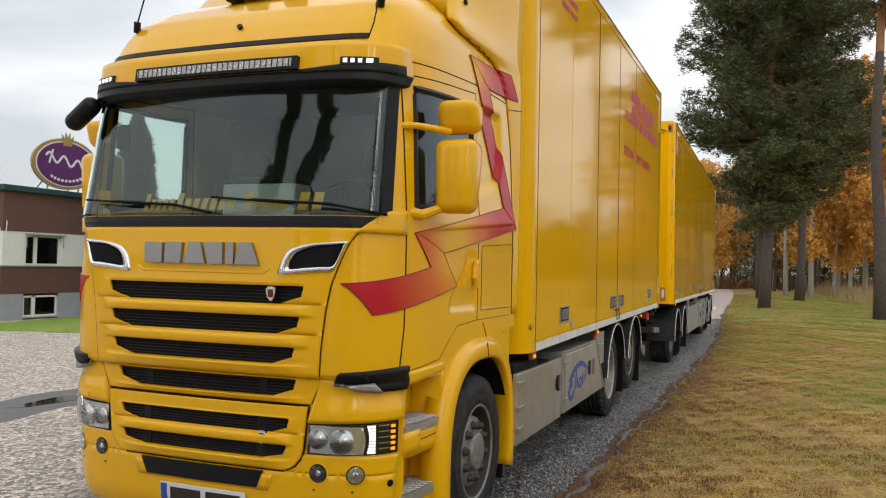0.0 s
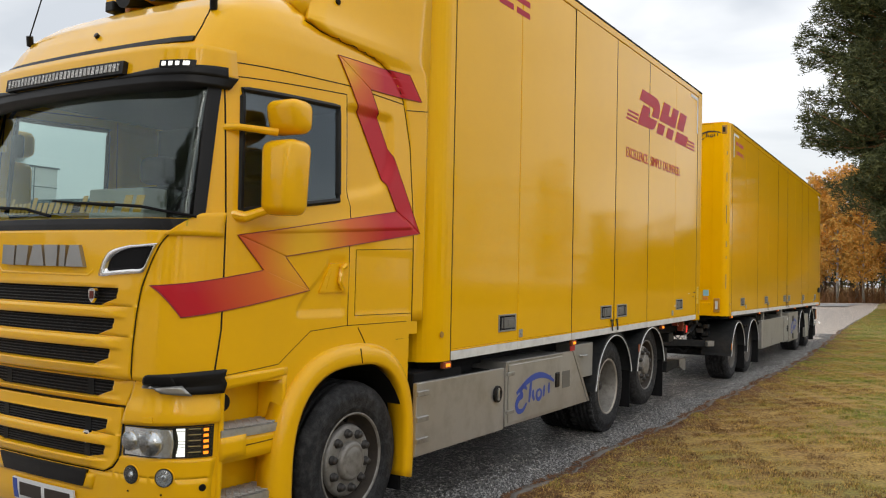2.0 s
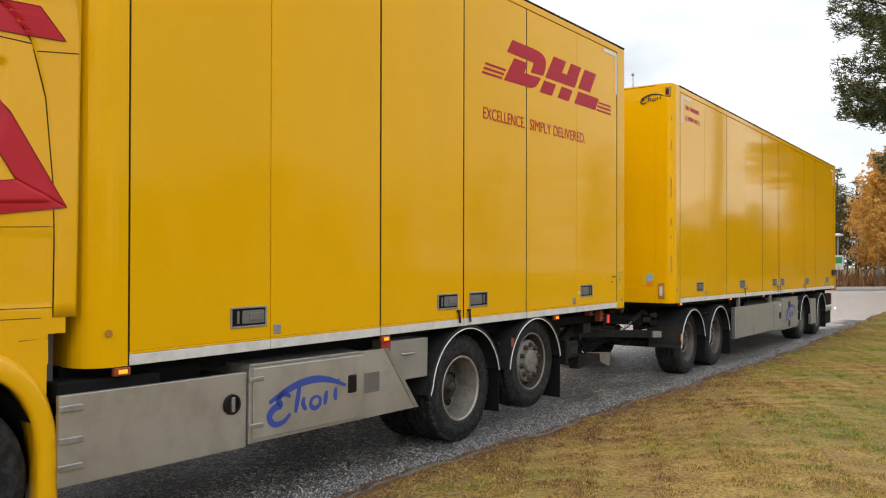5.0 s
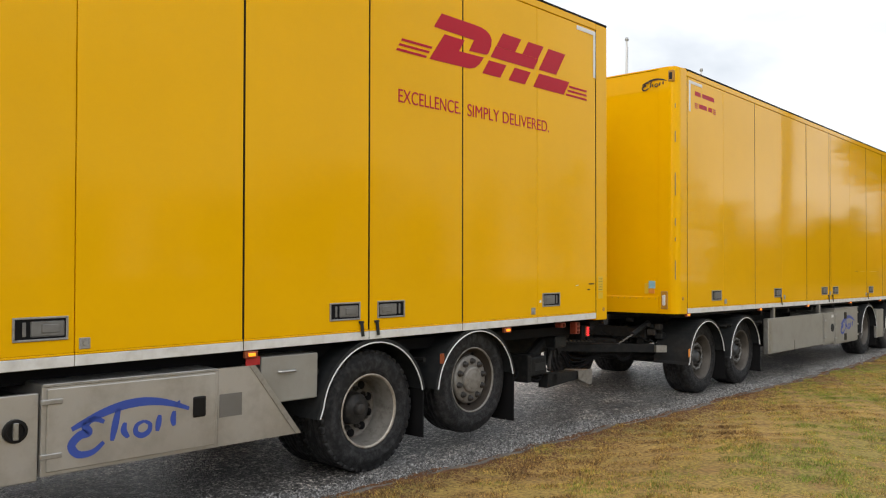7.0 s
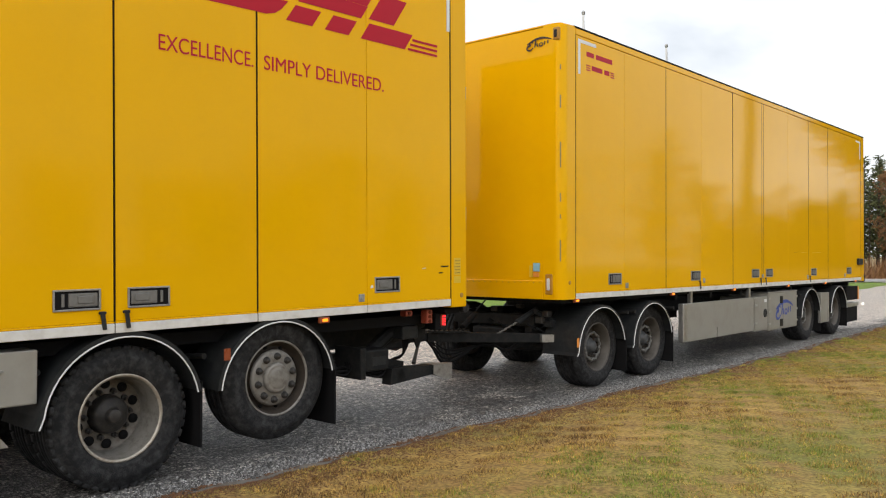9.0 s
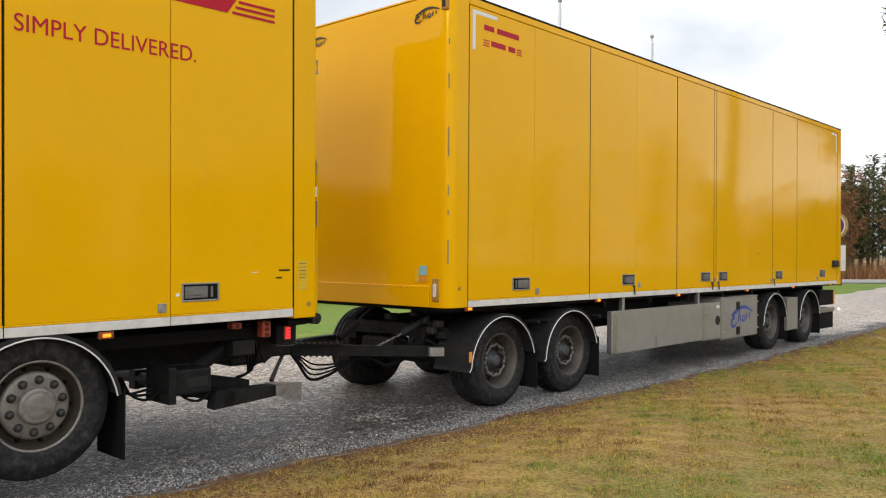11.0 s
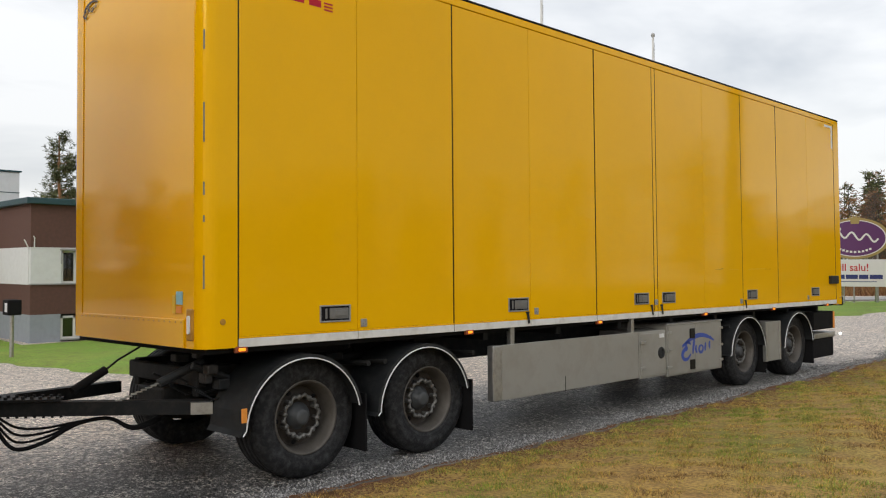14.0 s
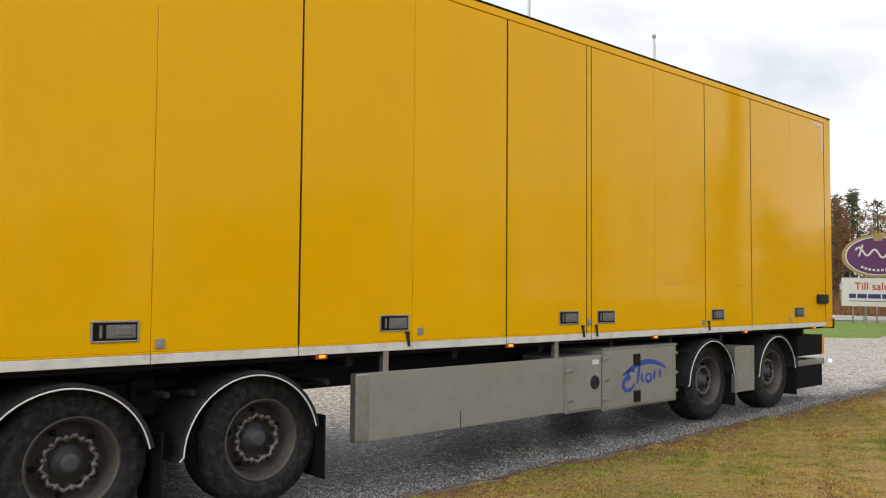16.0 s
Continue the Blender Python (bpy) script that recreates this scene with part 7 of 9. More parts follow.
    addv.data_type, addv.inputs["Factor"].default_value = "RGBA", 0.14
    l.new(tc.outputs["Object"], wob.inputs["Vector"]), l.new(tc.outputs["Object"], addv.inputs["A"]), l.new(wob.outputs["Color"], addv.inputs["B"])
    l.new(addv.outputs["Result"], cr.inputs["Vector"]), l.new(cr.outputs["Distance"], lt.inputs[0])
    lt.color_ramp.elements[0].position, lt.color_ramp.elements[0].color = 0.001, (0.30, 0.30, 0.30, 1)
    lt.color_ramp.elements[1].position, lt.color_ramp.elements[1].color = 0.006, (1, 1, 1, 1)
    ck = n.new("ShaderNodeMix")
    ck.data_type, ck.blend_type = "RGBA", "MULTIPLY"
    ck.inputs["Factor"].default_value = 1
    l.new(mx.outputs["Result"], ck.inputs["A"]), l.new(lt.outputs[0], ck.inputs["B"])
    # paler, older far side of the yard; open-sky glare also put into its colour
    sx, px, py, pm = n.new("ShaderNodeSeparateXYZ"), n.new("ShaderNodeMapRange"), n.new("ShaderNodeMapRange"), n.new("ShaderNodeMath")
    l.new(tc.outputs["Object"], sx.inputs[0]), l.new(sx.outputs[0], px.inputs[0]), l.new(sx.outputs[1], py.inputs[0])
    px.inputs["From Min"].default_value, px.inputs["From Max"].default_value = -0.9, -3.4
    py.inputs["From Min"].default_value, py.inputs["From Max"].default_value = 19.5, 25.0
    pm.operation = "MAXIMUM"
    l.new(px.outputs[0], pm.inputs[0]), l.new(py.outputs[0], pm.inputs[1])
    old_glare = n.new("ShaderNodeMix")
    old_glare.data_type, old_glare.blend_type = "RGBA", "ADD"
    old_glare.inputs["B"].default_value = (0.39, 0.325, 0.268, 1)
    l.new(pm.outputs[0], old_glare.inputs["Factor"]), l.new(ck.outputs["Result"], old_glare.inputs["A"])
    # stones of several sizes
    v2, r5, m5 = n.new("ShaderNodeTexVoronoi"), n.new("ShaderNodeValToRGB"), n.new("ShaderNodeMix")
    v2.inputs["Scale"].default_value = 26
    l.new(tc.outputs["Object"], v2.inputs["Vector"]), l.new(v2.outputs["Color"], r5.inputs[0])
    r5.color_ramp.elements[0].position, r5.color_ramp.elements[0].color = 0.30, (0.50, 0.50, 0.51, 1)
    r5.color_ramp.elements[1].position, r5.color_ramp.elements[1].color = 0.70, (1.75, 1.74, 1.72, 1)
    m5.data_type, m5.blend_type, m5.inputs["Factor"].default_value = "RGBA", "MULTIPLY", 1.0
    l.new(old_glare.outputs["Result"], m5.inputs["A"]), l.new(r5.outputs[0], m5.inputs["B"])
    l.new(m5.outputs["Result"], p.inputs["Base Color"])
    mr = n.new("ShaderNodeMapRange")
    mr.inputs["To Min"].default_value, mr.inputs["To Max"].default_value = 0.20, 0.62
    l.new(mid.outputs[0], mr.inputs[0]), l.new(mr.outputs[0], p.inputs["Roughness"])
    b = n.new("ShaderNodeBump")
    b.inputs["Strength"].default_value, b.inputs["Distance"].default_value = 1.0, 0.016
    b2 = n.new("ShaderNodeBump")
    b2.inputs["Strength"].default_value, b2.inputs["Distance"].default_value = 0.8, 0.02
    b2.invert = True
    l.new(v2.outputs["Distance"], b2.inputs["Height"]), l.new(b2.outputs[0], b.inputs["Normal"])
    l.new(vor.outputs["Distance"], b.inputs["Height"])
    l.new(b.outputs[0], p.inputs["Normal"])
    return m


def turf_material(name, green, straw, brown, bias):
    m, n, l, p = mat_base(name)
    tc = n.new("ShaderNodeTexCoord")
    a, b, c = (n.new("ShaderNodeTexNoise") for _ in range(3))
    for q, s, d in ((a, 0.42, 5), (b, 3.1, 7), (c, 30, 6)):
        q.inputs["Scale"].default_value, q.inputs["Detail"].default_value = s, d
        l.new(tc.outputs["Object"], q.inputs["Vector"])
    m1, m2, m3 = (n.new("ShaderNodeMix") for _ in range(3))
    for q in (m1, m2, m3):
        q.data_type = "RGBA"
    r1, r2 = n.new("ShaderNodeValToRGB"), n.new("ShaderNodeValToRGB")
    r1.color_ramp.elements[0].position, r1.color_ramp.elements[1].position = 0.40 + bias, 0.62 + bias
    r2.color_ramp.elements[0].position, r2.color_ramp.elements[1].position = 0.42, 0.68
    l.new(a.outputs[0], r1.inputs[0]), l.new(b.outputs[0], r2.inputs[0])
    m1.inputs["A"].default_value, m1.inputs["B"].default_value = (*straw, 1), (*green, 1)
    l.new(r1.outputs[0], m1.inputs["Factor"])
    m2.inputs["B"].default_value = (*brown, 1)
    l.new(r2.outputs[0], m2.inputs["Factor"]), l.new(m1.outputs["Result"], m2.inputs["A"])
    m3.blend_type = "MULTIPLY"
    m3.inputs["Factor"].default_value = 0.8
    r3 = n.new("ShaderNodeValToRGB")
    r3.color_ramp.elements[0].position, r3.color_ramp.elements[0].color = 0.3, (0.30, 0.30, 0.30, 1)
    r3.color_ramp.elements[1].position, r3.color_ramp.elements[1].color = 0.7, (1.5, 1.5, 1.42, 1)
    l.new(c.outputs[0], r3.inputs[0]), l.new(m2.outputs["Result"], m3.inputs["A"]), l.new(r3.outputs[0], m3.inputs["B"])
    l.new(m3.outputs["Result"], p.inputs["Base Color"])
    p.inputs["Roughness"].default_value = 0.9
    bp = n.new("ShaderNodeBump")
    bp.inputs["Strength"].default_value, bp.inputs["Distance"].default_value = 0.35, 0.02
    l.new(c.outputs[0], bp.inputs["Height"]), l.new(bp.outputs[0], p.inputs["Normal"])
    return m


ASPHALT = asphalt_material()
TURF = turf_material("autumn_turf", (0.19, 0.185, 0.04), (0.38, 0.255, 0.075), (0.26, 0.16, 0.055), 0.03)
LAWN = turf_material("green_lawn", (0.155, 0.29, 0.018), (0.22, 0.30, 0.03), (0.17, 0.21, 0.03), -0.06)
FIELD = turf_material("dry_field", (0.13, 0.12, 0.03), (0.30, 0.21, 0.08), (0.20, 0.12, 0.05), 0.05)


def structure(name, verts, faces, material, label):
    me = raw_mesh(name, verts.tolist(), faces.tolist(), material)
    for p in me.polygons:
        p.use_smooth = True
    return tagged(part(name, me, None), label, name.replace("_", " "), kind="structure")


far = np.concatenate([[-900, -500, -250, -140, -90], np.arange(-60, 61, 4.0), [90, 140, 250, 500, 900]])
v, f = sheet(far, np.concatenate([[-900, -400, -200, -120], np.arange(-80, 181, 5.0), [240, 400, 900]]), lambda x, y: ground_z(x, y) - 0.10)
structure("ground", v, f, FIELD, "flat autumn ground with dry grass reaching the horizon")
# paved yard: its right-hand border follows the verge, under which it ends
ys = np.concatenate([np.arange(-45, -8, 2.0), np.arange(-8, 40, 0.5), np.arange(40, 86, 2.0)])
us = np.concatenate([np.linspace(0, 0.06, 10), np.linspace(0.07, 1, 40)])
Y, U = np.meshgrid(ys, us, indexing="ij")
X = (edge_x(Y) + 0.35) * (1 - U) + -60 * U
Z = ground_z(X, Y)
idx = np.arange(X.size).reshape(X.shape)
f = np.stack([idx[:-1, :-1], idx[1:, :-1], idx[1:, 1:], idx[:-1, 1:]], -1).reshape(-1, 4)
structure("road", np.stack([X, Y, Z], -1).reshape(-1, 3), f, ASPHALT, "worn grey asphalt and gravel yard with cracks and damp patches")
ys = np.arange(-14, 7.6, 0.3)
us = np.linspace(0, 1, 8)
Y, U = np.meshgrid(ys, us, indexing="ij")
left = -7.55 + 0.08 * np.sin(Y * 2.1) + 0.05 * np.sin(Y * 5.3)
right = -6.0 + 0.10 * np.sin(Y * 1.7 + 1) + 0.06 * np.sin(Y * 4.1)
X = left * (1 - U) + right * U
Z = ground_z(X, Y) + 0.006 - 0.02 * (np.minimum(U, 1 - U) <= 0)
idx = np.arange(X.size).reshape(X.shape)
f = np.stack([idx[:-1, :-1], idx[:-1, 1:], idx[1:, 1:], idx[1:, :-1]], -1).reshape(-1, 4)
structure("asphalt_strip", np.stack([X, Y, Z], -1).reshape(-1, 3), f, mat("damp_asphalt", (0.105, 0.104, 0.105), 0.5, 0, 0.25, 1.4, 120, 0.5, 0, (0.05, 0.05, 0.052), 0.5), "darker damp asphalt strip across the yard")
ring = [(-6.72 + (0.20 + 0.05 * math.sin(3 * a)) * math.cos(a), 1.75 + (0.75 + 0.15 * math.sin(2 * a + 1)) * math.sin(a)) for a in np.linspace(0, 2 * math.pi, 40, endpoint=False)]
puddle = part("puddle", plate(bmesh.new(), [(x, y, float(ground_z(x, y)) + 0.009) for x, y in ring], (0, 0, -0.006)), mat("puddle_water", (0.018, 0.017, 0.016), 0.06, 0, 0.2, 3, 60, 0.0, rough_vary=0.02))
tagged(puddle, "dark shallow puddle on the damp asphalt strip", "puddle")
# verge on the camera's side
ys = np.concatenate([np.arange(-30, -8, 1.0), np.arange(-8, 30, 0.16), np.arange(30, 95, 0.8)])
us = np.concatenate([np.linspace(0, 3, 40) ** 1.0, np.linspace(3.3, 9, 24), np.linspace(10, 70, 20)])
Y, U = np.meshgrid(ys, us, indexing="ij")
X = edge_x(Y) + U
Z = verge_z(X, Y) - 0.06 * (U <= 0)
idx = np.arange(X.size).reshape(X.shape)
f = np.stack([idx[:-1, :-1], idx[:-1, 1:], idx[1:, 1:], idx[1:, :-1]], -1).reshape(-1, 4)
structure("grass_verge", np.stack([X, Y, Z], -1).reshape(-1, 3), f, TURF, "patchy green and straw-coloured grass verge")


def lawn(name, corner, label, step=0.6):
    """A lawn over a four-cornered plot, its rim turned down."""
    a, b, c, d = (np.array(q, float) for q in corner)
    n, k = 50, 40
    S, T = np.meshgrid(np.linspace(0, 1, n), np.linspace(0, 1, k))
    P = (a * (1 - S)[..., None] + b * S[..., None]) * (1 - T)[..., None] + (d * (1 - S)[..., None] + c * S[..., None]) * T[..., None]
    rim = np.minimum(np.minimum(S, 1 - S), np.minimum(T, 1 - T))
    wob = 0.18 * np.sin(P[..., 0] * 2.1 + P[..., 1] * 1.3) * (rim < 0.001)
    X, Y = P[..., 0] + wob, P[..., 1] + wob
    Z = ground_z(X, Y) + np.where(rim < 0.001, -0.02, 0.07 + 0.02 * np.sin(X + Y))
    idx = np.arange(X.size).reshape(X.shape)
    f = np.stack([idx[:-1, :-1], idx[:-1, 1:], idx[1:, 1:], idx[1:, :-1]], -1).reshape(-1, 4)
    return structure(name, np.stack([X, Y, Z], -1).reshape(-1, 3), f, LAWN, label)


lawn("lawn_by_house", [(-22.9, 11.3), (-6.9, 12.7), (-6.9, 32.0), (-22.9, 32.0)], "short green lawn below the brick building")
lawn("lawn_south", [(-40.0, 10.4), (-22.95, 11.3), (-22.95, 14.8), (-40.0, 14.8)], "short green lawn below the brick building")
lawn("lawn_sign", [(-60.0, 41.5), (-6.2, 40.5), (-8.5, 62.5), (-60.0, 62.5)], "green lawn round the standing sign")

# gravel crumbs and leaf litter along the border, and grass blades
def stone_material():
    """Loose stones, each of its own grey."""
    m, n, l, p = mat_base("gravel_crumb")
    geo, ramp = n.new("ShaderNodeNewGeometry"), n.new("ShaderNodeValToRGB")
    e = ramp.color_ramp.elements
    e[0].position, e[0].color = 0.05, (0.03, 0.03, 0.031, 1)
    e[1].position, e[1].color = 1.0, (0.46, 0.46, 0.46, 1)
    q = e.new(0.6)
    q.color = (0.15, 0.148, 0.147, 1)
    l.new(geo.outputs["Random Per Island"], ramp.inputs[0]), l.new(ramp.outputs[0], p.inputs["Base Color"])
    p.inputs["Roughness"].default_value = 0.6
    return m


SHADES = [stone_material(), mat("leaf_litter", (0.13, 0.062, 0.028), 0.85, 0, 0.5, 20, 120, 0.2)]
rng = np.random.default_rng(4)


def crumbs(name, n, size, material, label, x_of, y0, y1, zf, flat=1.0):
    y = rng.uniform(y0, y1, n)
    x = x_of(y, n)
    z = zf(x, y)
    s = rng.uniform(0.5, 1.0, n) * size
    base = np.array([(1, 0, 0), (-0.5, 0.87, 0), (-0.5, -0.87, 0), (0, 0, 0.9)])
    base[:3, 2] = -0.2
    rot = rng.uniform(0, 6.28, n)
    c, sn = np.cos(rot), np.sin(rot)
    jit = rng.uniform(0.6, 1.3, (n, 4, 3))
    P = base[None] * jit * s[:, None, None]
    P[..., 2] *= flat
    Q = np.stack([P[..., 0] * c[:, None] - P[..., 1] * sn[:, None] + x[:, None], P[..., 0] * sn[:, None] + P[..., 1] * c[:, None] + y[:, None], P[..., 2] + z[:, None]], -1)
    k = np.arange(n)[:, None, None] * 4
    F = (np.array([(0, 1, 3), (1, 2, 3), (2, 0, 3)])[None] + k).reshape(-1, 3)
    me = raw_mesh(name, Q.reshape(-1, 3).tolist(), F.tolist(), material)
    return tagged(part(name, me, None), label, name.replace("_", " "), kind="stuff")


crumbs("gravel_crumbs", 44000, 0.0125, SHADES[0], "loose grey gravel along the asphalt border", lambda y, n: edge_x(y) - 0.10 - rng.gamma(1.6, 0.10, n) * (0.9 + 0.3 * np.sin(y * 1.3) + 0.2 * np.sin(y * 3.7)), -6, 26, lambda x, y: ground_z(x, y) + 0.002)
crumbs("leaf_litter", 45000, 0.017, SHADES[1], "rust-brown needles and leaves along the grass edge", lambda y, n: edge_x(y) + rng.gamma(1.4, 0.17, n) * (0.7 + 0.6 * np.sin(y * 0.9) ** 2) - 0.10, -6, 30, lambda x, y: np.maximum(verge_z(x, y), ground_z(x, y)) + 0.004, 0.35)


def blade_material(name="grass_blades", green=0.0):
    m, n, l, p = mat_base(name)
    geo, pos = n.new("ShaderNodeNewGeometry"), n.new("ShaderNodeTexCoord")
    a, b = n.new("ShaderNodeTexNoise"), n.new("ShaderNodeTexNoise")
    a.inputs["Scale"].default_value, a.inputs["Detail"].default_value = 0.55, 5
    b.inputs["Scale"].default_value, b.inputs["Detail"].default_value = 3.4, 7
    b.inputs["Roughness"].default_value = 0.62
    l.new(pos.outputs["Object"], a.inputs["Vector"]), l.new(pos.outputs["Object"], b.inputs["Vector"])
    sm = n.new("ShaderNodeMath")
    sm.operation = "MULTIPLY_ADD"
    sm.inputs[1].default_value, sm.inputs[2].default_value = 0.42, -0.21
    l.new(geo.outputs["Random Per Island"], sm.inputs[0])
    ad, ad2 = n.new("ShaderNodeMath"), n.new("ShaderNodeMath")
    ad.operation = ad2.operation = "ADD"
    sx, gy, gx, gs, ge = n.new("ShaderNodeSeparateXYZ"), n.new("ShaderNodeMapRange"), n.new("ShaderNodeMapRange"), n.new("ShaderNodeMath"), n.new("ShaderNodeMath")
    gs.operation = ge.operation = "ADD"
    l.new(pos.outputs["Object"], sx.inputs[0]), l.new(sx.outputs[1], gy.inputs[0]), l.new(sx.outputs[0], gx.inputs[0])
    gy.inputs["From Min"].default_value, gy.inputs["From Max"].default_value, gy.inputs["To Max"].default_value = 6.0, 15.0, 0.17
    gx.inputs["From Min"].default_value, gx.inputs["From Max"].default_value, gx.inputs["To Min"].default_value, gx.inputs["To Max"].default_value = 0.4, 2.6, -0.13, 0.02
    l.new(gy.outputs[0], gs.inputs[0]), l.new(gx.outputs[0], gs.inputs[1])
    ac = n.new("ShaderNodeMath")
    ac.operation = "MULTIPLY_ADD"
    ac.inputs[1].default_value, ac.inputs[2].default_value = 1.6, -0.30
    l.new(a.outputs[0], ac.inputs[0]), l.new(sm.outputs[0], ad.inputs[0]), l.new(ac.outputs[0], ad.inputs[1])
    sc = n.new("ShaderNodeMath")
    sc.operation = "MULTIPLY_ADD"
    sc.inputs[1].default_value, sc.inputs[2].default_value = 1.0, -0.50 + green
    l.new(b.outputs[0], sc.inputs[0]), l.new(ad.outputs[0], ad2.inputs[0]), l.new(sc.outputs[0], ge.inputs[0]), l.new(gs.outputs[0], ge.inputs[1]), l.new(ge.outputs[0], ad2.inputs[1])
    r = n.new("ShaderNodeValToRGB")
    e = r.color_ramp.elements
    e[0].position, e[0].color = 0.28, (0.15, 0.078, 0.028, 1)
    e[1].position, e[1].color = 0.72, (0.18, 0.245, 0.03, 1)
    q = e.new(0.41)
    q.color = (0.51, 0.32, 0.092, 1)
    q = e.new(0.57)
    q.color = (0.39, 0.30, 0.063, 1)
    fr, vr, vm = n.new("ShaderNodeMath"), n.new("ShaderNodeMapRange"), n.new("ShaderNodeHueSaturation")
    fr.operation = "MULTIPLY"
    fr.inputs[1].default_value = 37.7
    fc = n.new("ShaderNodeMath")
    fc.operation = "FRACT"
    vr.inputs["To Min"].default_value, vr.inputs["To Max"].default_value = 0.6, 1.4
    l.new(geo.outputs["Random Per Island"], fr.inputs[0]), l.new(fr.outputs[0], fc.inputs[0]), l.new(fc.outputs[0], vr.inputs[0])
    cl, cr, cm = n.new("ShaderNodeTexNoise"), n.new("ShaderNodeMapRange"), n.new("ShaderNodeMath")
    cl.inputs["Scale"].default_value, cl.inputs["Detail"].default_value, cl.inputs["Roughness"].default_value = 11.0, 4, 0.65
    cr.inputs["From Min"].default_value, cr.inputs["From Max"].default_value, cr.inputs["To Min"].default_value, cr.inputs["To Max"].default_value = 0.33, 0.66, 0.45, 1.45
    cm.operation = "MULTIPLY"
    l.new(pos.outputs["Object"], cl.inputs["Vector"]), l.new(cl.outputs[0], cr.inputs[0]), l.new(cr.outputs[0], cm.inputs[0]), l.new(vr.outputs[0], cm.inputs[1])
    l.new(cm.outputs[0], vm.inputs["Value"]), l.new(ad2.outputs[0], r.inputs[0]), l.new(r.outputs[0], vm.inputs["Color"])
    l.new(vm.outputs[0], p.inputs["Base Color"])
    p.inputs["Roughness"].default_value = 0.7
    return m


def blades(name, n, x_of, y0, y1, zf, hmin, hmax, wide, material, label):
    y = rng.uniform(y0, y1, n)
    x = x_of(y, n)
    z = zf(x, y) - 0.006
    h = rng.uniform(hmin, hmax, n)
    f = sum(np.sin(x * a + y * b + c) for a, b, c in ((9.1, 4.3, 0.3), (-6.2, 11.5, 1.9), (15.3, -7.7, 4.1), (3.1, -17.2, 2.2), (-21.4, -9.6, 0.9), (1.7, 2.9, 5.0))) / 6
    h = h * np.clip(0.8 + 1.2 * f, 0.3, 1.7)
    a, t = rng.uniform(0, 6.28, n), rng.uniform(0, 6.28, n)
    lean = rng.uniform(0.1, 1.0, n) * h
    dx, dy = np.cos(a) * wide / 2, np.sin(a) * wide / 2
    P = np.stack([np.stack([x - dx, y - dy, z], -1), np.stack([x + dx, y + dy, z], -1), np.stack([x + lean * np.cos(t), y + lean * np.sin(t), z + h], -1)], 1)
    F = np.arange(3 * n).reshape(-1, 3)
    me = raw_mesh(name, P.reshape(-1, 3).tolist(), F.tolist(), material)
    return tagged(part(name, me, None), label, "grass", kind="stuff")


BLADE = blade_material()
clump = lambda y, n: edge_x(y) + 0.05 + rng.uniform(0, 1, n) ** 1.15 * 5.4
blades("grass_blades", 900000, clump, -4.5, 24, verge_z, 0.008, 0.030, 0.0088, BLADE, "short patchy autumn grass")
# pale dusty lip where the asphalt breaks off
LIP = mat("asphalt_lip_dust", (0.15, 0.138, 0.125), 0.8, 0, 0.5, 4, 60, 0.9, 0, (0.060, 0.037, 0.020), 0.95)
ys = np.arange(-8, 40, 0.12)
us = np.linspace(0, 1, 6)
Y, U = np.meshgrid(ys, us, indexing="ij")
inner = -0.02 - 0.04 * np.sin(Y * 3.1) - 0.035 * np.sin(Y * 7.7 + 2) - 0.02 * np.sin(Y * 17)
outer = 0.03 + 0.03 * np.sin(Y * 5.3 + 1) + 0.03 * np.sin(Y * 2.2)
X = edge_x(Y) + inner * (1 - U) + outer * U
Z = ground_z(X, Y) - 0.004 + 0.030 * np.sin(np.pi * np.clip(U * 0.85 + 0.05, 0, 1)) + 0.003 * np.sin(X * 90 + Y * 70)
idx = np.arange(X.size).reshape(X.shape)
f = np.stack([idx[:-1, :-1], idx[1:, :-1], idx[1:, 1:], idx[:-1, 1:]], -1).reshape(-1, 4)
structure("asphalt_lip", np.stack([X, Y, Z], -1).reshape(-1, 3), f, LIP, "pale dusty broken edge of the asphalt")
blades("grass_far", 200000, lambda y, n: edge_x(y) + 0.05 + rng.uniform(0, 1, n) * 10, 23, 62, verge_z, 0.02, 0.06, 0.016, blade_material("greener_blades", 0.06), "short autumn grass further off")
STRAW = mat("tall_straw", (0.34, 0.25, 0.11), 0.85, 0, 0.4, 2, 50, 0.1)
blades("tall_grass", 30000, lambda y, n: 6.5 + rng.uniform(0, 1, n) * 22 - (y - 40) * 0.04, 36, 90, verge_z, 0.4, 1.1, 0.03, STRAW, "tall dry straw grass by the wood")

# ---- trees ----
BARK = mat("pine_bark", (0.062, 0.05, 0.042), 0.9, 0, 0.5, 6, 30, 0.9, 0, (0.14, 0.12, 0.10), 0.5)
BARK_RED = mat("pine_upper_bark", (0.30, 0.15, 0.07), 0.85, 0, 0.4, 5, 30, 0.6)
BIRCH = mat("birch_bark", (0.48, 0.46, 0.42), 0.8, 0, 0.25, 5, 30, 0.4, 0, (0.05, 0.045, 0.04), 0.7)
DARK_BARK = mat("dark_bark", (0.075, 0.06, 0.05), 0.9, 0, 0.4, 4, 30, 0.5)


def leaf_mat(name, c0, c1, c2):
    m, n, l, p = mat_base(name)
    geo, r = n.new("ShaderNodeNewGeometry"), n.new("ShaderNodeValToRGB")
    e = r.color_ramp.elements
    e[0].color, e[1].color = (*c0, 1), (*c2, 1)
    q = e.new(0.5)
    q.color = (*c1, 1)
    l.new(geo.outputs["Random Per Island"], r.inputs[0]), l.new(r.outputs[0], p.inputs["Base Color"])
    p.inputs["Roughness"].default_value = 0.75
    return m


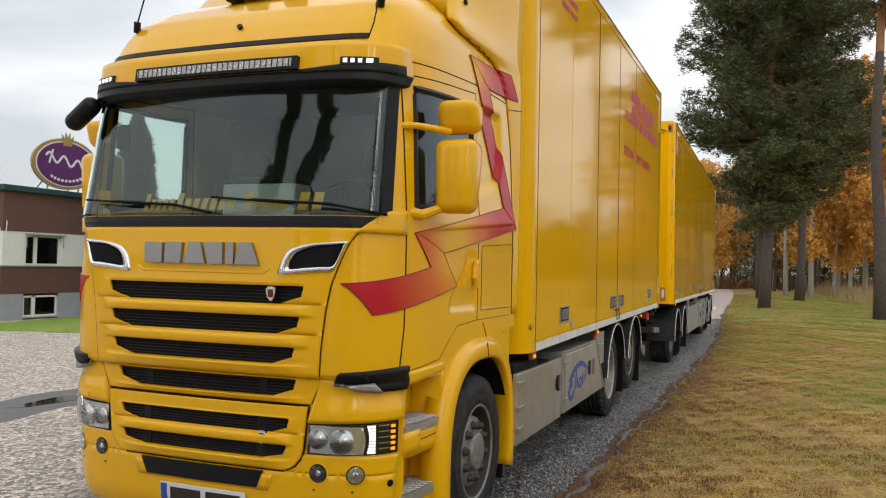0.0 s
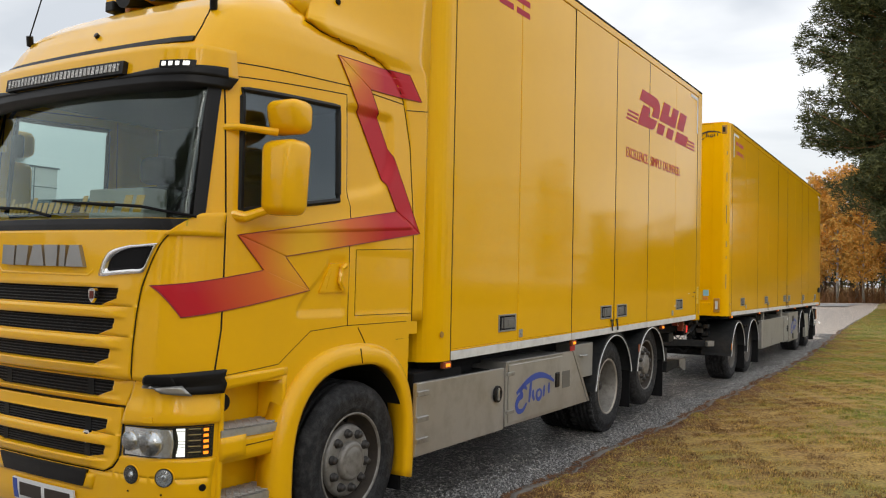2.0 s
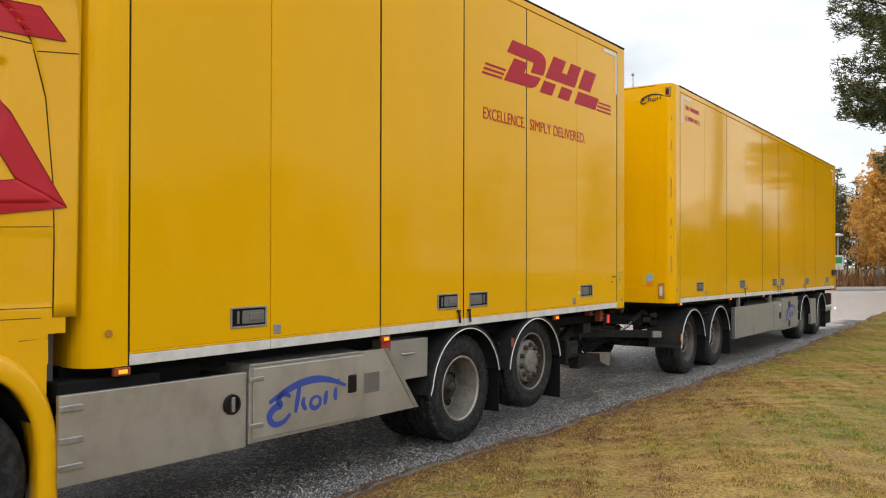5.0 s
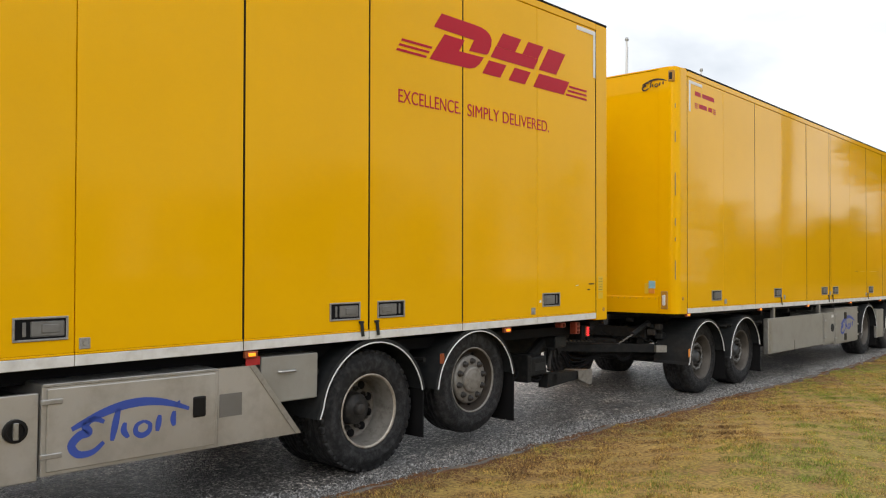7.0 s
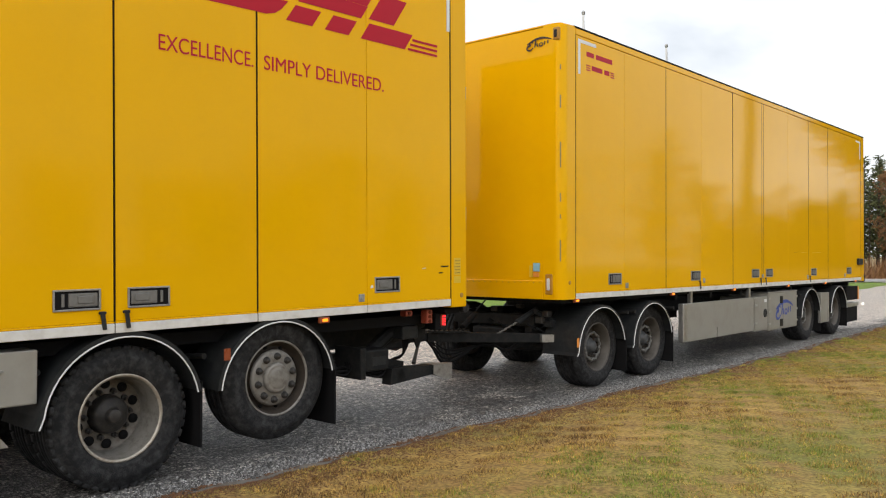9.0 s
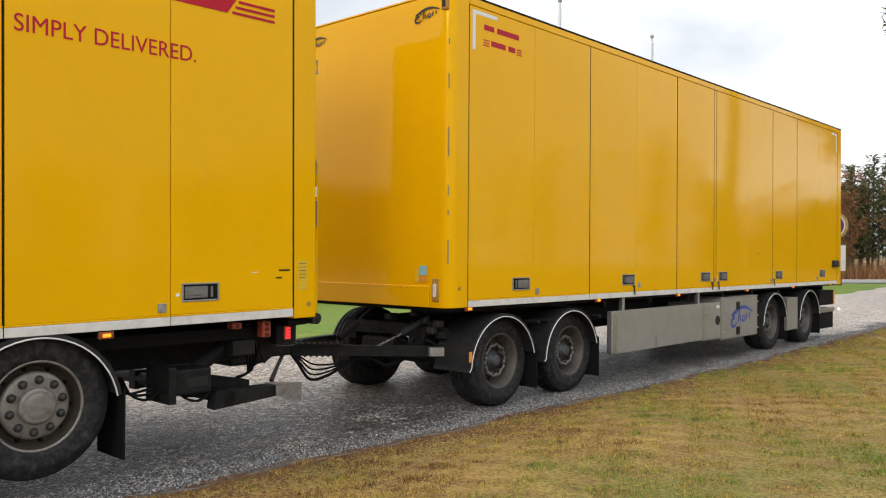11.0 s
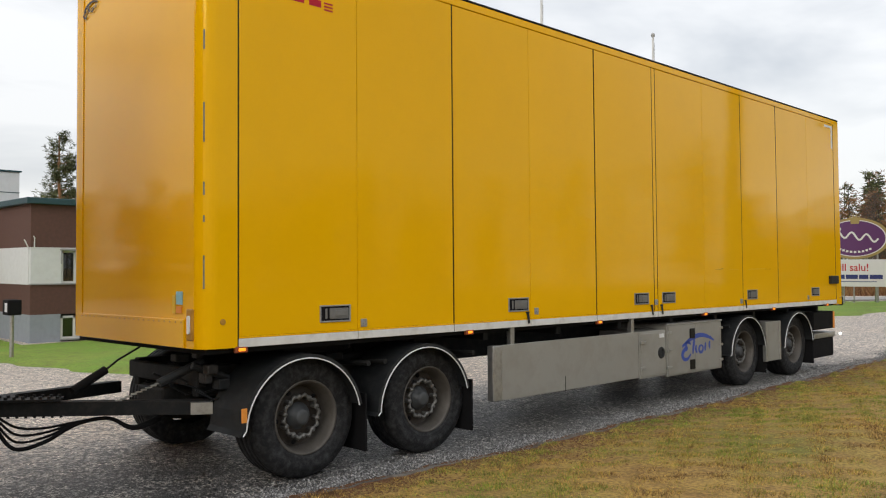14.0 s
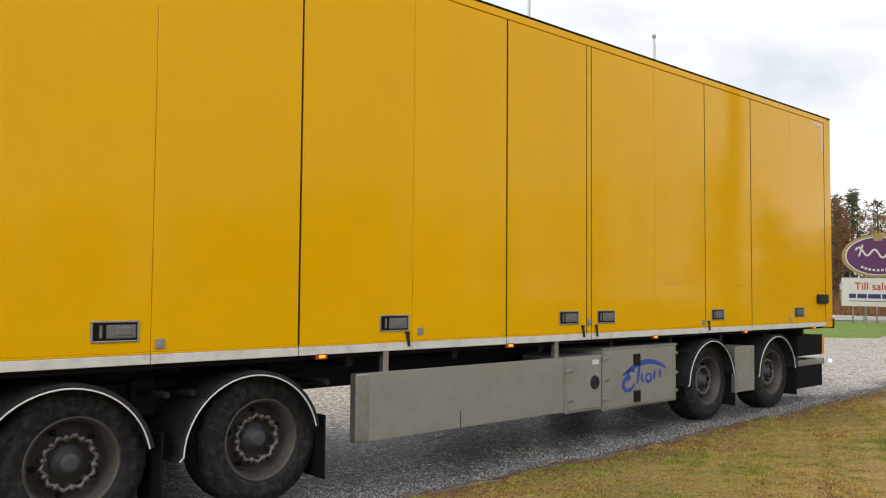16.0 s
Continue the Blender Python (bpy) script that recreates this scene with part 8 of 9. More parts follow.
NEEDLE = leaf_mat("pine_needles", (0.034, 0.048, 0.018), (0.081, 0.096, 0.034), (0.152, 0.157, 0.058))
GOLD = leaf_mat("birch_gold_leaves", (0.68, 0.32, 0.05), (0.82, 0.45, 0.09), (0.60, 0.42, 0.12))
RUST = leaf_mat("russet_leaves", (0.16, 0.07, 0.03), (0.24, 0.11, 0.04), (0.30, 0.17, 0.06))
CYPRESS = leaf_mat("thuja_scales", (0.040, 0.050, 0.024), (0.075, 0.062, 0.030), (0.12, 0.065, 0.030))
TWIG = mat("bare_twigs", (0.14, 0.105, 0.085), 0.9, 0, 0.3, 3, 40, 0.2)


def tufts(P, out, n, length, wide, r, spread=1.0, flat=0.6):
    """Small clumps of thin blades round the points P, drawn outwards."""
    k = len(P)
    d = r.normal(0, 1, (k, n, 3)) * spread
    d[..., 2] = d[..., 2] * flat + 0.25
    d += out[:, None, :] * 0.6
    d /= np.linalg.norm(d, axis=-1, keepdims=True) + 1e-6
    L = length * r.uniform(0.5, 1.0, (k, n, 1))
    s = np.cross(d, r.normal(0, 1, (k, n, 3)))
    s /= np.linalg.norm(s, axis=-1, keepdims=True) + 1e-6
    c = P[:, None, :] + r.normal(0, length * 0.25, (k, n, 3))
    V = np.stack([c - s * wide * 0.7, c + s * wide * 0.7, c + d * L], 2).reshape(-1, 3)
    F = np.arange(len(V)).reshape(-1, 3)
    return V, F


def limb_mesh(bm, a, b, r0, r1, seg=5, bend=0.0, r=None):
    a, b = Vector(a), Vector(b)
    mid = (a + b) / 2 + Vector((0, 0, bend))
    tube(bm, [a, (a + mid) / 2 + Vector((0, 0, bend * 0.3)), mid, b], [r0, r0 * 0.8, r0 * 0.55 + r1 * 0.3, r1], seg)


def pine(x, y, z, h, trunk_r, crown0, reach, seed, label, dense=1.0, outline=None):
    """A Scots pine: tall bare trunk, layered limbs and needle tufts with gaps."""
    r = np.random.default_rng(seed)
    t = thing("pine_tree", pose(x, y, z), label, "tree", "pines by the yard")
    n = 12
    cx, cy = np.cumsum(r.normal(0, 0.05, n)), np.cumsum(r.normal(0, 0.05, n))
    cx, cy = cx - cx[0], cy - cy[0]
    zs = np.linspace(-0.15, h, n)
    axis = lambda q: Vector((np.interp(q, zs, cx), np.interp(q, zs, cy), q))
    rad = lambda q: trunk_r * (1.25 if q < 0.1 else 1.0) * (1 - 0.82 * max(0, q) / h)
    cut = h * 0.45
    lo = [q for q in zs if q < cut] + [cut]
    bm = tube(bmesh.new(), [axis(q) for q in lo], [rad(q) for q in lo], 14)
    for v in bm.verts:
        v.co += 0.06 * trunk_r * Vector((noise.noise(v.co * 6), noise.noise(v.co * 6 + Vector((9, 0, 0))), 0))
    trunk = part("trunk", bm, BARK, t, "", True)
    hi = [cut] + [q for q in zs if q > cut]
    part("upper_trunk", tube(bmesh.new(), [axis(q) for q in hi], [rad(q) for q in hi], 10), BARK_RED, t, "reddish upper trunk", True)
    bm, pts, outs = bmesh.new(), [], []
    levels = int((h - crown0) / 0.42)
    for k in range(levels):
        q = crown0 + (h - crown0) * (k + r.uniform(0, 0.8)) / levels
        u = (q - crown0) / (h - crown0)
        size = reach * (0.62 + 2.3 * u if u < 0.15 else 0.12 + 0.84 * ((1.04 - u) / 0.89) ** 0.8)
        if outline:
            size = float(np.interp(q, *outline))
        for _ in range(r.integers(3, 6) + (2 if dense > 1.7 else 0)):
            a = r.uniform(0, 2 * math.pi)
            L = size * r.uniform(0.5, 1.12)
            base = axis(q)
            d = Vector((math.cos(a), math.sin(a), r.uniform(-0.18, 0.34)))
            tip = base + d * L
            limb_mesh(bm, base, tip, rad(q) * 0.30 + 0.012, 0.008, 4, -0.10 * L)
            m = int(13 * L * dense)
            for _ in range(m):
                w = r.uniform(0.30, 1.03)
                side = Vector((-d.y, d.x, 0)) * r.normal(0, 0.20 * L * (1.15 - w) + 0.10)
                pts.append(base + d * (L * w) + side + Vector((0, 0, r.normal(0.08, 0.20) - 0.10 * L * math.sin(math.pi * w) * 0.8)))
                outs.append(d)
    part("limb_work", bm, BARK_RED, t, "thin brown limbs")
    V, F = tufts(np.array(pts), np.array(outs), 9, 0.30, 0.042, r, 1.0, 0.55)
    part("crown", raw_mesh("crown", V.tolist(), F.tolist(), NEEDLE), None, t, "dark green needles in ragged layers")
    return t


def broadleaf(x, y, z, h, reach, seed, leaves, bark, label, count=900, low=0.18, wide=0.07, group="autumn birches by the yard"):
    """A slender birch with drooping twigs and a loose crown."""
    r = np.random.default_rng(seed)
    t = thing("birch_tree", pose(x, y, z), label, "tree", group)
    a, b = r.normal(0, 0.3, 2)
    ax = lambda q: Vector((a * q / h, b * q / h, q))
    part("trunk", tube(bmesh.new(), [ax(q) for q in (-0.2, h * 0.3, h * 0.6, h * 0.95)], [0.018 * h * 0.62, 0.012 * h * 0.62, 0.008 * h * 0.62, 0.01], 8), bark, t, "", True)
    bm, pts, outs = bmesh.new(), [], []
    for k in range(26):
        q = h * (low + (0.95 - low) * k / 26)
        u = (q / h - low) / (1 - low)
        L = reach * (0.45 + 1.1 * u if u < 0.4 else 0.9 * (1.12 - u) / 0.72) * r.uniform(0.6, 1.1)
        an = r.uniform(0, 6.28)
        d = Vector((math.cos(an), math.sin(an), 0.65))
        limb_mesh(bm, ax(q), ax(q) + d * L, 0.02 + 0.002 * h, 0.006, 4, 0.05)
        for _ in range(max(2, count // 26)):
            w = r.uniform(0.2, 1.1)
            pts.append(ax(q) + d * (L * w) + Vector(r.normal(0, 0.22 * reach * 0.55, 3)) - Vector((0, 0, r.uniform(0, 0.45))))
            outs.append(d)
    part("limb_work", bm, bark, t)
    if leaves is not None:
        V, F = tufts(np.array(pts), np.array(outs), 8, 0.22, wide, r, 1.2, 1.0)
        part("crown", raw_mesh("crown", V.tolist(), F.tolist(), leaves), None, t, "loose autumn foliage")
    else:
        V, F = tufts(np.array(pts), np.array(outs), 5, 0.8, 0.012, r, 0.9, 1.0)
        part("crown", raw_mesh("crown", V.tolist(), F.tolist(), TWIG), None, t, "bare twigs")
    return t


pine(1.50, 35.4, 0.18, 21.0, 0.25, 3.9, 4.5, 11, "tall dark green pine with a bare grey trunk", 2.3, ([4.3, 5.6, 7.4, 9.0, 11.4, 15.0, 21.0], [1.4, 2.6, 4.0, 4.8, 3.9, 3.5, 0.5]))
pine(3.45, 49.0, 0.20, 25.0, 0.26, 8.0, 5.6, 12, "tall dark green pine with a bare grey trunk", 1.8, ([8.0, 10.0, 14.0, 18.0, 25.0], [3.6, 5.2, 5.6, 4.6, 0.8]))
pine(1.25, 50.5, 0.20, 20.0, 0.26, 4.6, 4.2, 13, "tall dark green pine behind the others", 1.5)
pine(5.55, 27.9, 0.20, 22.0, 0.24, 11.2, 3.2, 14, "tall pine with a reddish trunk", 1.7)
pine(4.2, 66.0, 0.2, 17.0, 0.24, 4.5, 3.4, 15, "pine at the edge of the wood")
pine(-46.0, 24.0, -0.8, 10.4, 0.22, 3.2, 2.3, 16, "bushy pine behind the brick building", 1.4)
pine(-46.0, 33.0, -0.8, 8.6, 0.16, 3.0, 1.6, 17, "small pine behind the brick building", 1.2)
# tall slim trees south of the yard, mirrored in the windscreen
for k, (x, y, h) in enumerate(((-9.2, -21, 16), (-6.6, -22, 18), (1.5, -21, 14), (3.2, -21.5, 17), (4.9, -20.5, 19), (6.3, -20, 22), (9.4, -19, 21))):
    broadleaf(x, y, -0.4, h, 1.9, 120 + k, NEEDLE, DARK_BARK, "tall slim dark poplar", 2300, 0.1, 0.12, "poplars south of the yard")
for k, (x, y, h) in enumerate(((2.9, 61, 13), (4.6, 60, 14), (6.6, 64, 14.5), (8.2, 61, 14), (6.2, 62, 10), (9.5, 58, 11), (8.0, 70, 12), (2.2, 84, 11), (-1.5, 90, 12), (-4.5, 94, 13), (5.0, 82, 10), (11, 78, 13),  (-5.6, 86, 12), (-7.8, 88, 11.5), (-3.2, 85, 11), (-8.7, 94, 10.5), (-10.6, 99, 9))):
    broadleaf(x, y, 0.1, h * (1.32 if y < 80 else 1.15), 3.1, 40 + k, GOLD, BIRCH, "golden autumn birch with a pale trunk", 1700, wide=0.13)
for k, (x, y, h) in enumerate(((-8, 98, 10), (-11, 102, 12), (-15, 100, 9), (-19, 104, 12), (-26, 102, 11), (-31, 98, 12), (-37, 101, 11), (-22, 97, 9), (-41, 97, 11), (-47, 100, 12))):
    broadleaf(x, y, -0.3, h, 2.2, 70 + k, RUST if k % 2 else None, DARK_BARK, "nearly bare russet tree at the wood's edge", 900, wide=0.06, group="bare trees along the far road")

# the woods round the yard: many trunks and crowns too far to count
r = np.random.default_rng(21)
VT, FT, VN, FN, VB, FB = [], [], [], [], [], []


def far_tree(x, y, h, kind, n=110):
    base = sum(len(q) for q in VT)
    w = 0.05 + 0.007 * h
    VT.append(np.array([(x - w, y, -0.6), (x + w, y, -0.6), (x, y + w, -0.6), (x - w * 0.3, y, h), (x + w * 0.3, y, h), (x, y + w * 0.3, h)]))
    FT.extend([(base, base + 1, base + 4, base + 3), (base + 1, base + 2, base + 5, base + 4), (base + 2, base, base + 3, base + 5)])
    u = r.uniform(0.12 if kind == "spruce" else 0.3, 1, n)
    rad = (1.02 - u) * 0.20 * h + 0.2 if kind == "spruce" else 0.16 * h * np.sin(np.pi * np.clip(u * 0.9, 0, 1)) + 0.3
    a = r.uniform(0, 6.28, n)
    P = np.stack([x + rad * np.cos(a) * r.uniform(0.5, 1, n), y + rad * np.sin(a) * r.uniform(0.5, 1, n), u * h], -1)
    out = np.stack([np.cos(a), np.sin(a), -0.1 * np.ones(n)], -1)
    V, F = tufts(P, out, 5, 0.75, 0.16 if kind == "spruce" else 0.10, r)
    tgt, tf = (VN, FN) if kind == "spruce" else (VB, FB)
    tf.append(F + sum(len(q) for q in tgt))
    tgt.append(V)


for k in range(150):
    far_tree(r.uniform(-60, 2), 108 + r.uniform(0, 14), r.uniform(9, 14), "spruce" if r.uniform() < 0.55 else "birch")
for k in range(110):
    far_tree((fx := r.uniform(0, 34)), 74 + r.uniform(0, 40), r.uniform(9, 15) * (1.0 if fx < 12 else 0.6), "spruce" if r.uniform() < 0.6 else "birch")
for k in range(280):
    a = r.uniform(-1.9, 0.95)
    d = r.uniform(82, 125)
    far_tree(6 + d * math.cos(a), 4 + d * math.sin(a), r.uniform(9.5, 14), "spruce" if r.uniform() < 0.7 else "birch", 70)
for k in range(70):
    a = r.uniform(0.6, 1.22)
    d = r.uniform(85, 115)
    far_tree(6 + d * math.cos(a), 4 + d * math.sin(a), r.uniform(12.5, 17), "spruce" if r.uniform() < 0.7 else "birch", 70)
# unseen belt, added to stand in for the roofline mirrored in the trailer's front
for k in range(150):
    far_tree(r.uniform(-66, -50), r.uniform(-75, 4), r.uniform(6.6, 8.0), "spruce" if r.uniform() < 0.6 else "birch", 60)
for name, VV, FF, m, lab in (("far_wood_trunks", VT, FT, DARK_BARK, "thin dark trunks of the far wood"), ("far_wood_conifers", VN, FN, NEEDLE, "dark conifer wood round the yard"), ("far_wood_birches", VB, FB, RUST, "russet and bare birch wood round the yard")):
    V = np.concatenate(VV)
    F = FF if name == "far_wood_trunks" else np.concatenate(FF).tolist()
    tagged(part(name, raw_mesh(name, V.tolist(), F, m), None), lab, "wood", kind="stuff")
blades("undergrowth", 26000, lambda y, n: rng.uniform(-62, 34, n), 84, 108, lambda x, y: ground_z(x, y) - 0.1, 0.5, 2.2, 0.10, RUST, "russet undergrowth at the edge of the wood")

# slim evergreen beside the building
r = np.random.default_rng(33)
th = thing("thuja_tree", pose(-21.4, 19.4, float(ground_z(-21.4, 19.4)) + 0.05), "tall slim dark thuja tinged brown on the lawn", "tree")
part("trunk", tube(bmesh.new(), [(0, 0, -0.1), (0, 0, 7.2)], [0.14, 0.02], 8), DARK_BARK, th)
n = 7200
u = r.uniform(0, 1, n)
rad = (0.36 + 0.40 * np.sin(np.pi * np.clip(u * 0.82 + 0.14, 0, 1))) * np.where(u > 0.86, (1.02 - u) / 0.16, 1) * r.uniform(0.55, 1.05, n)
a = r.uniform(0, 6.28, n)
P = np.stack([rad * np.cos(a), rad * np.sin(a), 0.10 + u * 7.75], -1)
V, F = tufts(P, np.stack([np.cos(a) * 0.4, np.sin(a) * 0.4, np.ones(n)], -1), 6, 0.20, 0.03, r, 0.7, 1.0)
part("crown", raw_mesh("crown", V.tolist(), F.tolist(), CYPRESS), None, th, "dense brown-green sprays")

# ---- the brick building ----
BRICK_A = mat("dark_red_brick", (0.135, 0.062, 0.045), 0.85, 0, 0.35, 14, 90, 0.4, tone=0.25)
MORTAR = mat("brick_backing", (0.115, 0.058, 0.045), 0.9, 0, 0.3, 9, 60, 0.4)
WHITE_WALL = mat("white_facade_panel", (0.70, 0.71, 0.71), 0.7, 0, 0.06, 2, 60, 0.1, 0, (0.5, 0.5, 0.48), 0.25)
PLINTH = mat("blue_grey_plinth", (0.30, 0.33, 0.37), 0.8, 0, 0.1, 2, 60, 0.2, 0, (0.2, 0.21, 0.22), 0.3)
ROOF_METAL = mat("dark_green_roof_edge", (0.03, 0.075, 0.085), 0.4, 0.3, 0.15, 3, 60, 0.05)
FRAME_WHITE = mat("white_window_frame", (0.66, 0.66, 0.64), 0.5, 0, 0.05, 4, 60, 0.05)
ROOM_DARK = mat("dark_room", (0.035, 0.035, 0.034), 0.9, 0, 0.3, 3, 40, 0.1)
AWNING = mat("grey_awning", (0.30, 0.30, 0.29), 0.7, 0, 0.1, 5, 60, 0.1)
BX, BY0, BY1, BZ = -23.5, 15.25, 48.0, -0.86
house = thing("brick_building", pose(BX, BY0, BZ), "two-storey flat-roofed building of brown brick with a white window band", "building")
L = BY1 - BY0
part("core", bx(-14, -0.16, 0.16, L, 0, 4.70), ROOM_DARK, house, "dark rooms")
PITCH = 3.62
wins = [0.98 + PITCH * k for k in range(9)]


def wall_band(z0, z1, material, holes, name, proud):
    y = 0.0
    for w0, w1 in holes + [(L, L)]:
        if w0 > y:
            part(name, bx(-0.15, proud, y, w0, z0, z1), material, house)
        y = w1


wall_band(0.0, 1.05, PLINTH, [(y, y + 1.62) for y in wins], "plinth_wall", 0.0)
wall_band(2.08, 3.28, WHITE_WALL, [(y, y + 1.66) for y in wins], "white_band", 0.02)
part("plinth_foot", bx(-0.15, 0.0, 0.0, L, -0.5, 0.20 - 0.2), PLINTH, house)
brick_low = part("brick_wall", bx(-0.15, 0.0, 0.0, L, 1.05, 2.05), MORTAR, house, "brown brick wall")
brick_up = part("brick_wall", bx(-0.15, 0.0, 0.0, L, 3.30, 4.74), MORTAR, house, "brown brick wall")
part("band_sill", bx(-0.1, 0.05, 0.0, L, 2.045, 2.085), AWNING, house)
part("band_top", bx(-0.1, 0.03, 0.0, L, 3.272, 3.30), FRAME_WHITE, house)
part("roof_edge", bx(-14.2, 0.18, -0.18, L + 0.2, 4.74, 4.95, 0.02), ROOF_METAL, house, "dark green metal roof edge")
for nm, z0, z1, m in (("plinth_wall", -0.5, 1.05, PLINTH), ("brick_wall", 1.05, 2.05, MORTAR), ("white_band", 2.05, 3.30, WHITE_WALL), ("brick_wall", 3.30, 4.74, MORTAR)):
    part(nm, bx(-14, -0.15, -0.02 if m is WHITE_WALL else 0.0, 0.15, z0, z1), m, house)
for k, y in enumerate(wins):
    for z0, z1, wd, low in ((2.09, 3.20, 1.64, False), (0.20, 0.98, 1.60, True)):
        wn = part("window", bx(-0.14, -0.08, y + 0.02, y + wd, z0, z0 + 0.07), FRAME_WHITE, house, "white-framed window")
        for a in ((y + 0.02, y + wd, z1 - 0.07, z1), (y + 0.02, y + 0.09, z0, z1), (y + wd - 0.07, y + wd, z0, z1), (y + 0.44, y + 0.58, z0, z1)):
            part("window_frame", bx(-0.13, -0.05, *a), FRAME_WHITE, wn)
        for a, b in ((y + 0.09, y + 0.44), (y + 0.58, y + wd - 0.07)):
            pn = part("pane", bx(-0.105, -0.095, a, b, z0 + 0.07, z1 - 0.07), WINDOW_PANE, wn)
            pn.visible_shadow = False
        if not low:
            part("curtain", bx(-0.15, -0.13, y + wd - 0.42, y + wd - 0.1, z0 + 0.07, z1 - 0.07), AWNING, wn, "pale curtain")
            aw = part("awning_box", bx(0.02, 0.14, y - 0.05, y + wd + 0.12, 3.20, 3.27, 0.01), AWNING, wn, "folded grey awning")
            for yy in (y + 0.0, y + wd + 0.06):
                part("awning_arm", tube(bmesh.new(), [(0.05, yy, 3.18), (0.10, yy - 0.02, 2.75)], 0.018, 6), AWNING, aw)
        part("sill", bx(-0.08, 0.06, y, y + wd, z0 - 0.04, z0), AWNING, wn)
part("lamp_hook", tube(bmesh.new(), [(0.05, 0.1, 3.30), (0.08, 0.1, 3.62), (0.12, 0.05, 3.66)], 0.02, 6), FRAME_WHITE, house)
part("lamp_hook", tube(bmesh.new(), [(0.0, -0.08, 3.30), (0.0, -0.2, 3.55)], 0.02, 6), FRAME_WHITE, house)
plant = part("vent_house", bx(-9.5, -6.5, -1.6, 1.65, 4.9, 6.44, 0.04), WHITE_WALL, house, "pale roof plant room")
part("cap", bx(-9.56, -6.44, -1.66, 1.71, 6.44, 6.50, 0.01), ROOF_METAL, plant)
part("joint", bx(-6.5, -6.49, -1.6, 1.65, 5.60, 5.63), ROOF_METAL, plant)
for yy in (-0.5, 0.55):
    part("joint", bx(-6.5, -6.488, yy, yy + 0.03, 4.96, 6.43), ROOF_METAL, plant)
part("side_wing", bx(-14, -4.5, -14, 0.0, -0.5, 4.60), MORTAR, house, "brick side wing")
part("wing_band", bx(-14, -4.47, -14.05, -0.1, 2.05, 3.30), WHITE_WALL, house)
part("wing_roof", bx(-14.2, -4.35, -14.2, 0.1, 4.60, 4.80), ROOF_METAL, house)

# round bakery signs: gold rim, purple field, white wavy line, crown
PURPLE = mat("purple_sign_enamel", (0.105, 0.022, 0.125), 0.35, 0, 0.05, 3, 60, 0.02)
GOLD_PAINT = mat("old_gold_paint", (0.36, 0.27, 0.10), 0.45, 0.3, 0.08, 4, 60, 0.03)
SIGN_WHITE = mat("sign_white", (0.72, 0.70, 0.70), 0.5, 0, 0.05, 4, 60, 0.02)
NAVY = mat("sign_navy", (0.02, 0.03, 0.16), 0.5, 0, 0.05, 4, 60, 0.02)
SIGN_RED = mat("sign_red", (0.50, 0.015, 0.02), 0.5, 0, 0.05, 4, 60, 0.02)


def bakery_sign(at, heading, rx, rz, label, legs):
    s = thing("bakery_sign", pose(*at, 0, 0, heading), label, "sign")
    disc = lambda a, b, y0, y1, m, nm, lab="": part(nm, plate(bmesh.new(), [(a * math.cos(q), y0, b * math.sin(q)) for q in np.linspace(0, 2 * math.pi, 48, endpoint=False)], (0, y1 - y0, 0)), m, s, lab)
    disc(rx, rz, 0.0, 0.12, GOLD_PAINT, "rim", "gold rim")
    disc(rx * 0.90, rz * 0.89, -0.012, 0.0, SIGN_WHITE, "white_line")
    disc(rx * 0.865, rz * 0.85, -0.024, -0.012, PURPLE, "field", "purple field")
    wave = [(rx * (-0.62 + 1.28 * t), -0.024, rz * (0.26 - 0.30 * t + 0.16 * math.sin(19 * t))) for t in np.linspace(0, 1, 60)]
    part("script_line", ribbon(bmesh.new(), wave, rz * 0.085, (0, -1, 0), 0.01), SIGN_WHITE, s, "white brush-script line")
    part("script_stem", ribbon(bmesh.new(), [(rx * -0.42, -0.024, rz * 0.52), (rx * -0.52, -0.024, rz * -0.02)], rz * 0.075, (0, -1, 0), 0.01), SIGN_WHITE, s)
    for k in range(9):
        q = radians(-128 + 76 * k / 8)
        part("small_letter_bar", bx(rx * 0.70 * math.cos(q) - 0.035 * rx, rx * 0.70 * math.cos(q) + 0.035 * rx, -0.034, -0.024, rz * 0.66 * math.sin(q) - 0.05 * rz, rz * 0.66 * math.sin(q) + 0.05 * rz), SIGN_WHITE, s)
    c = rz * 0.22
    pts = [(-0.8, -1.2), (0.8, -1.2), (1.15, 0.75), (0.55, 0.0), (0.40, 1.2), (0.0, 0.2), (-0.40, 1.2), (-0.55, 0.0), (-1.15, 0.75)]
    part("crown", plate(bmesh.new(), [(c * a, -0.05, rz * 0.97 + c * b) for a, b in pts], (0, 0.06, 0)), GOLD_PAINT, s, "gold crown")
    for x in legs[0]:
        part("post", tube(bmesh.new(), [(x, 0.16, -rz * 0.6), (x, 0.18, legs[1])], 0.04, 8), STEEL, s)
        part("stay", tube(bmesh.new(), [(x, 0.16, -rz * 0.4), (x - 0.1, 1.2, legs[1])], 0.03, 6), STEEL, s)
    return s


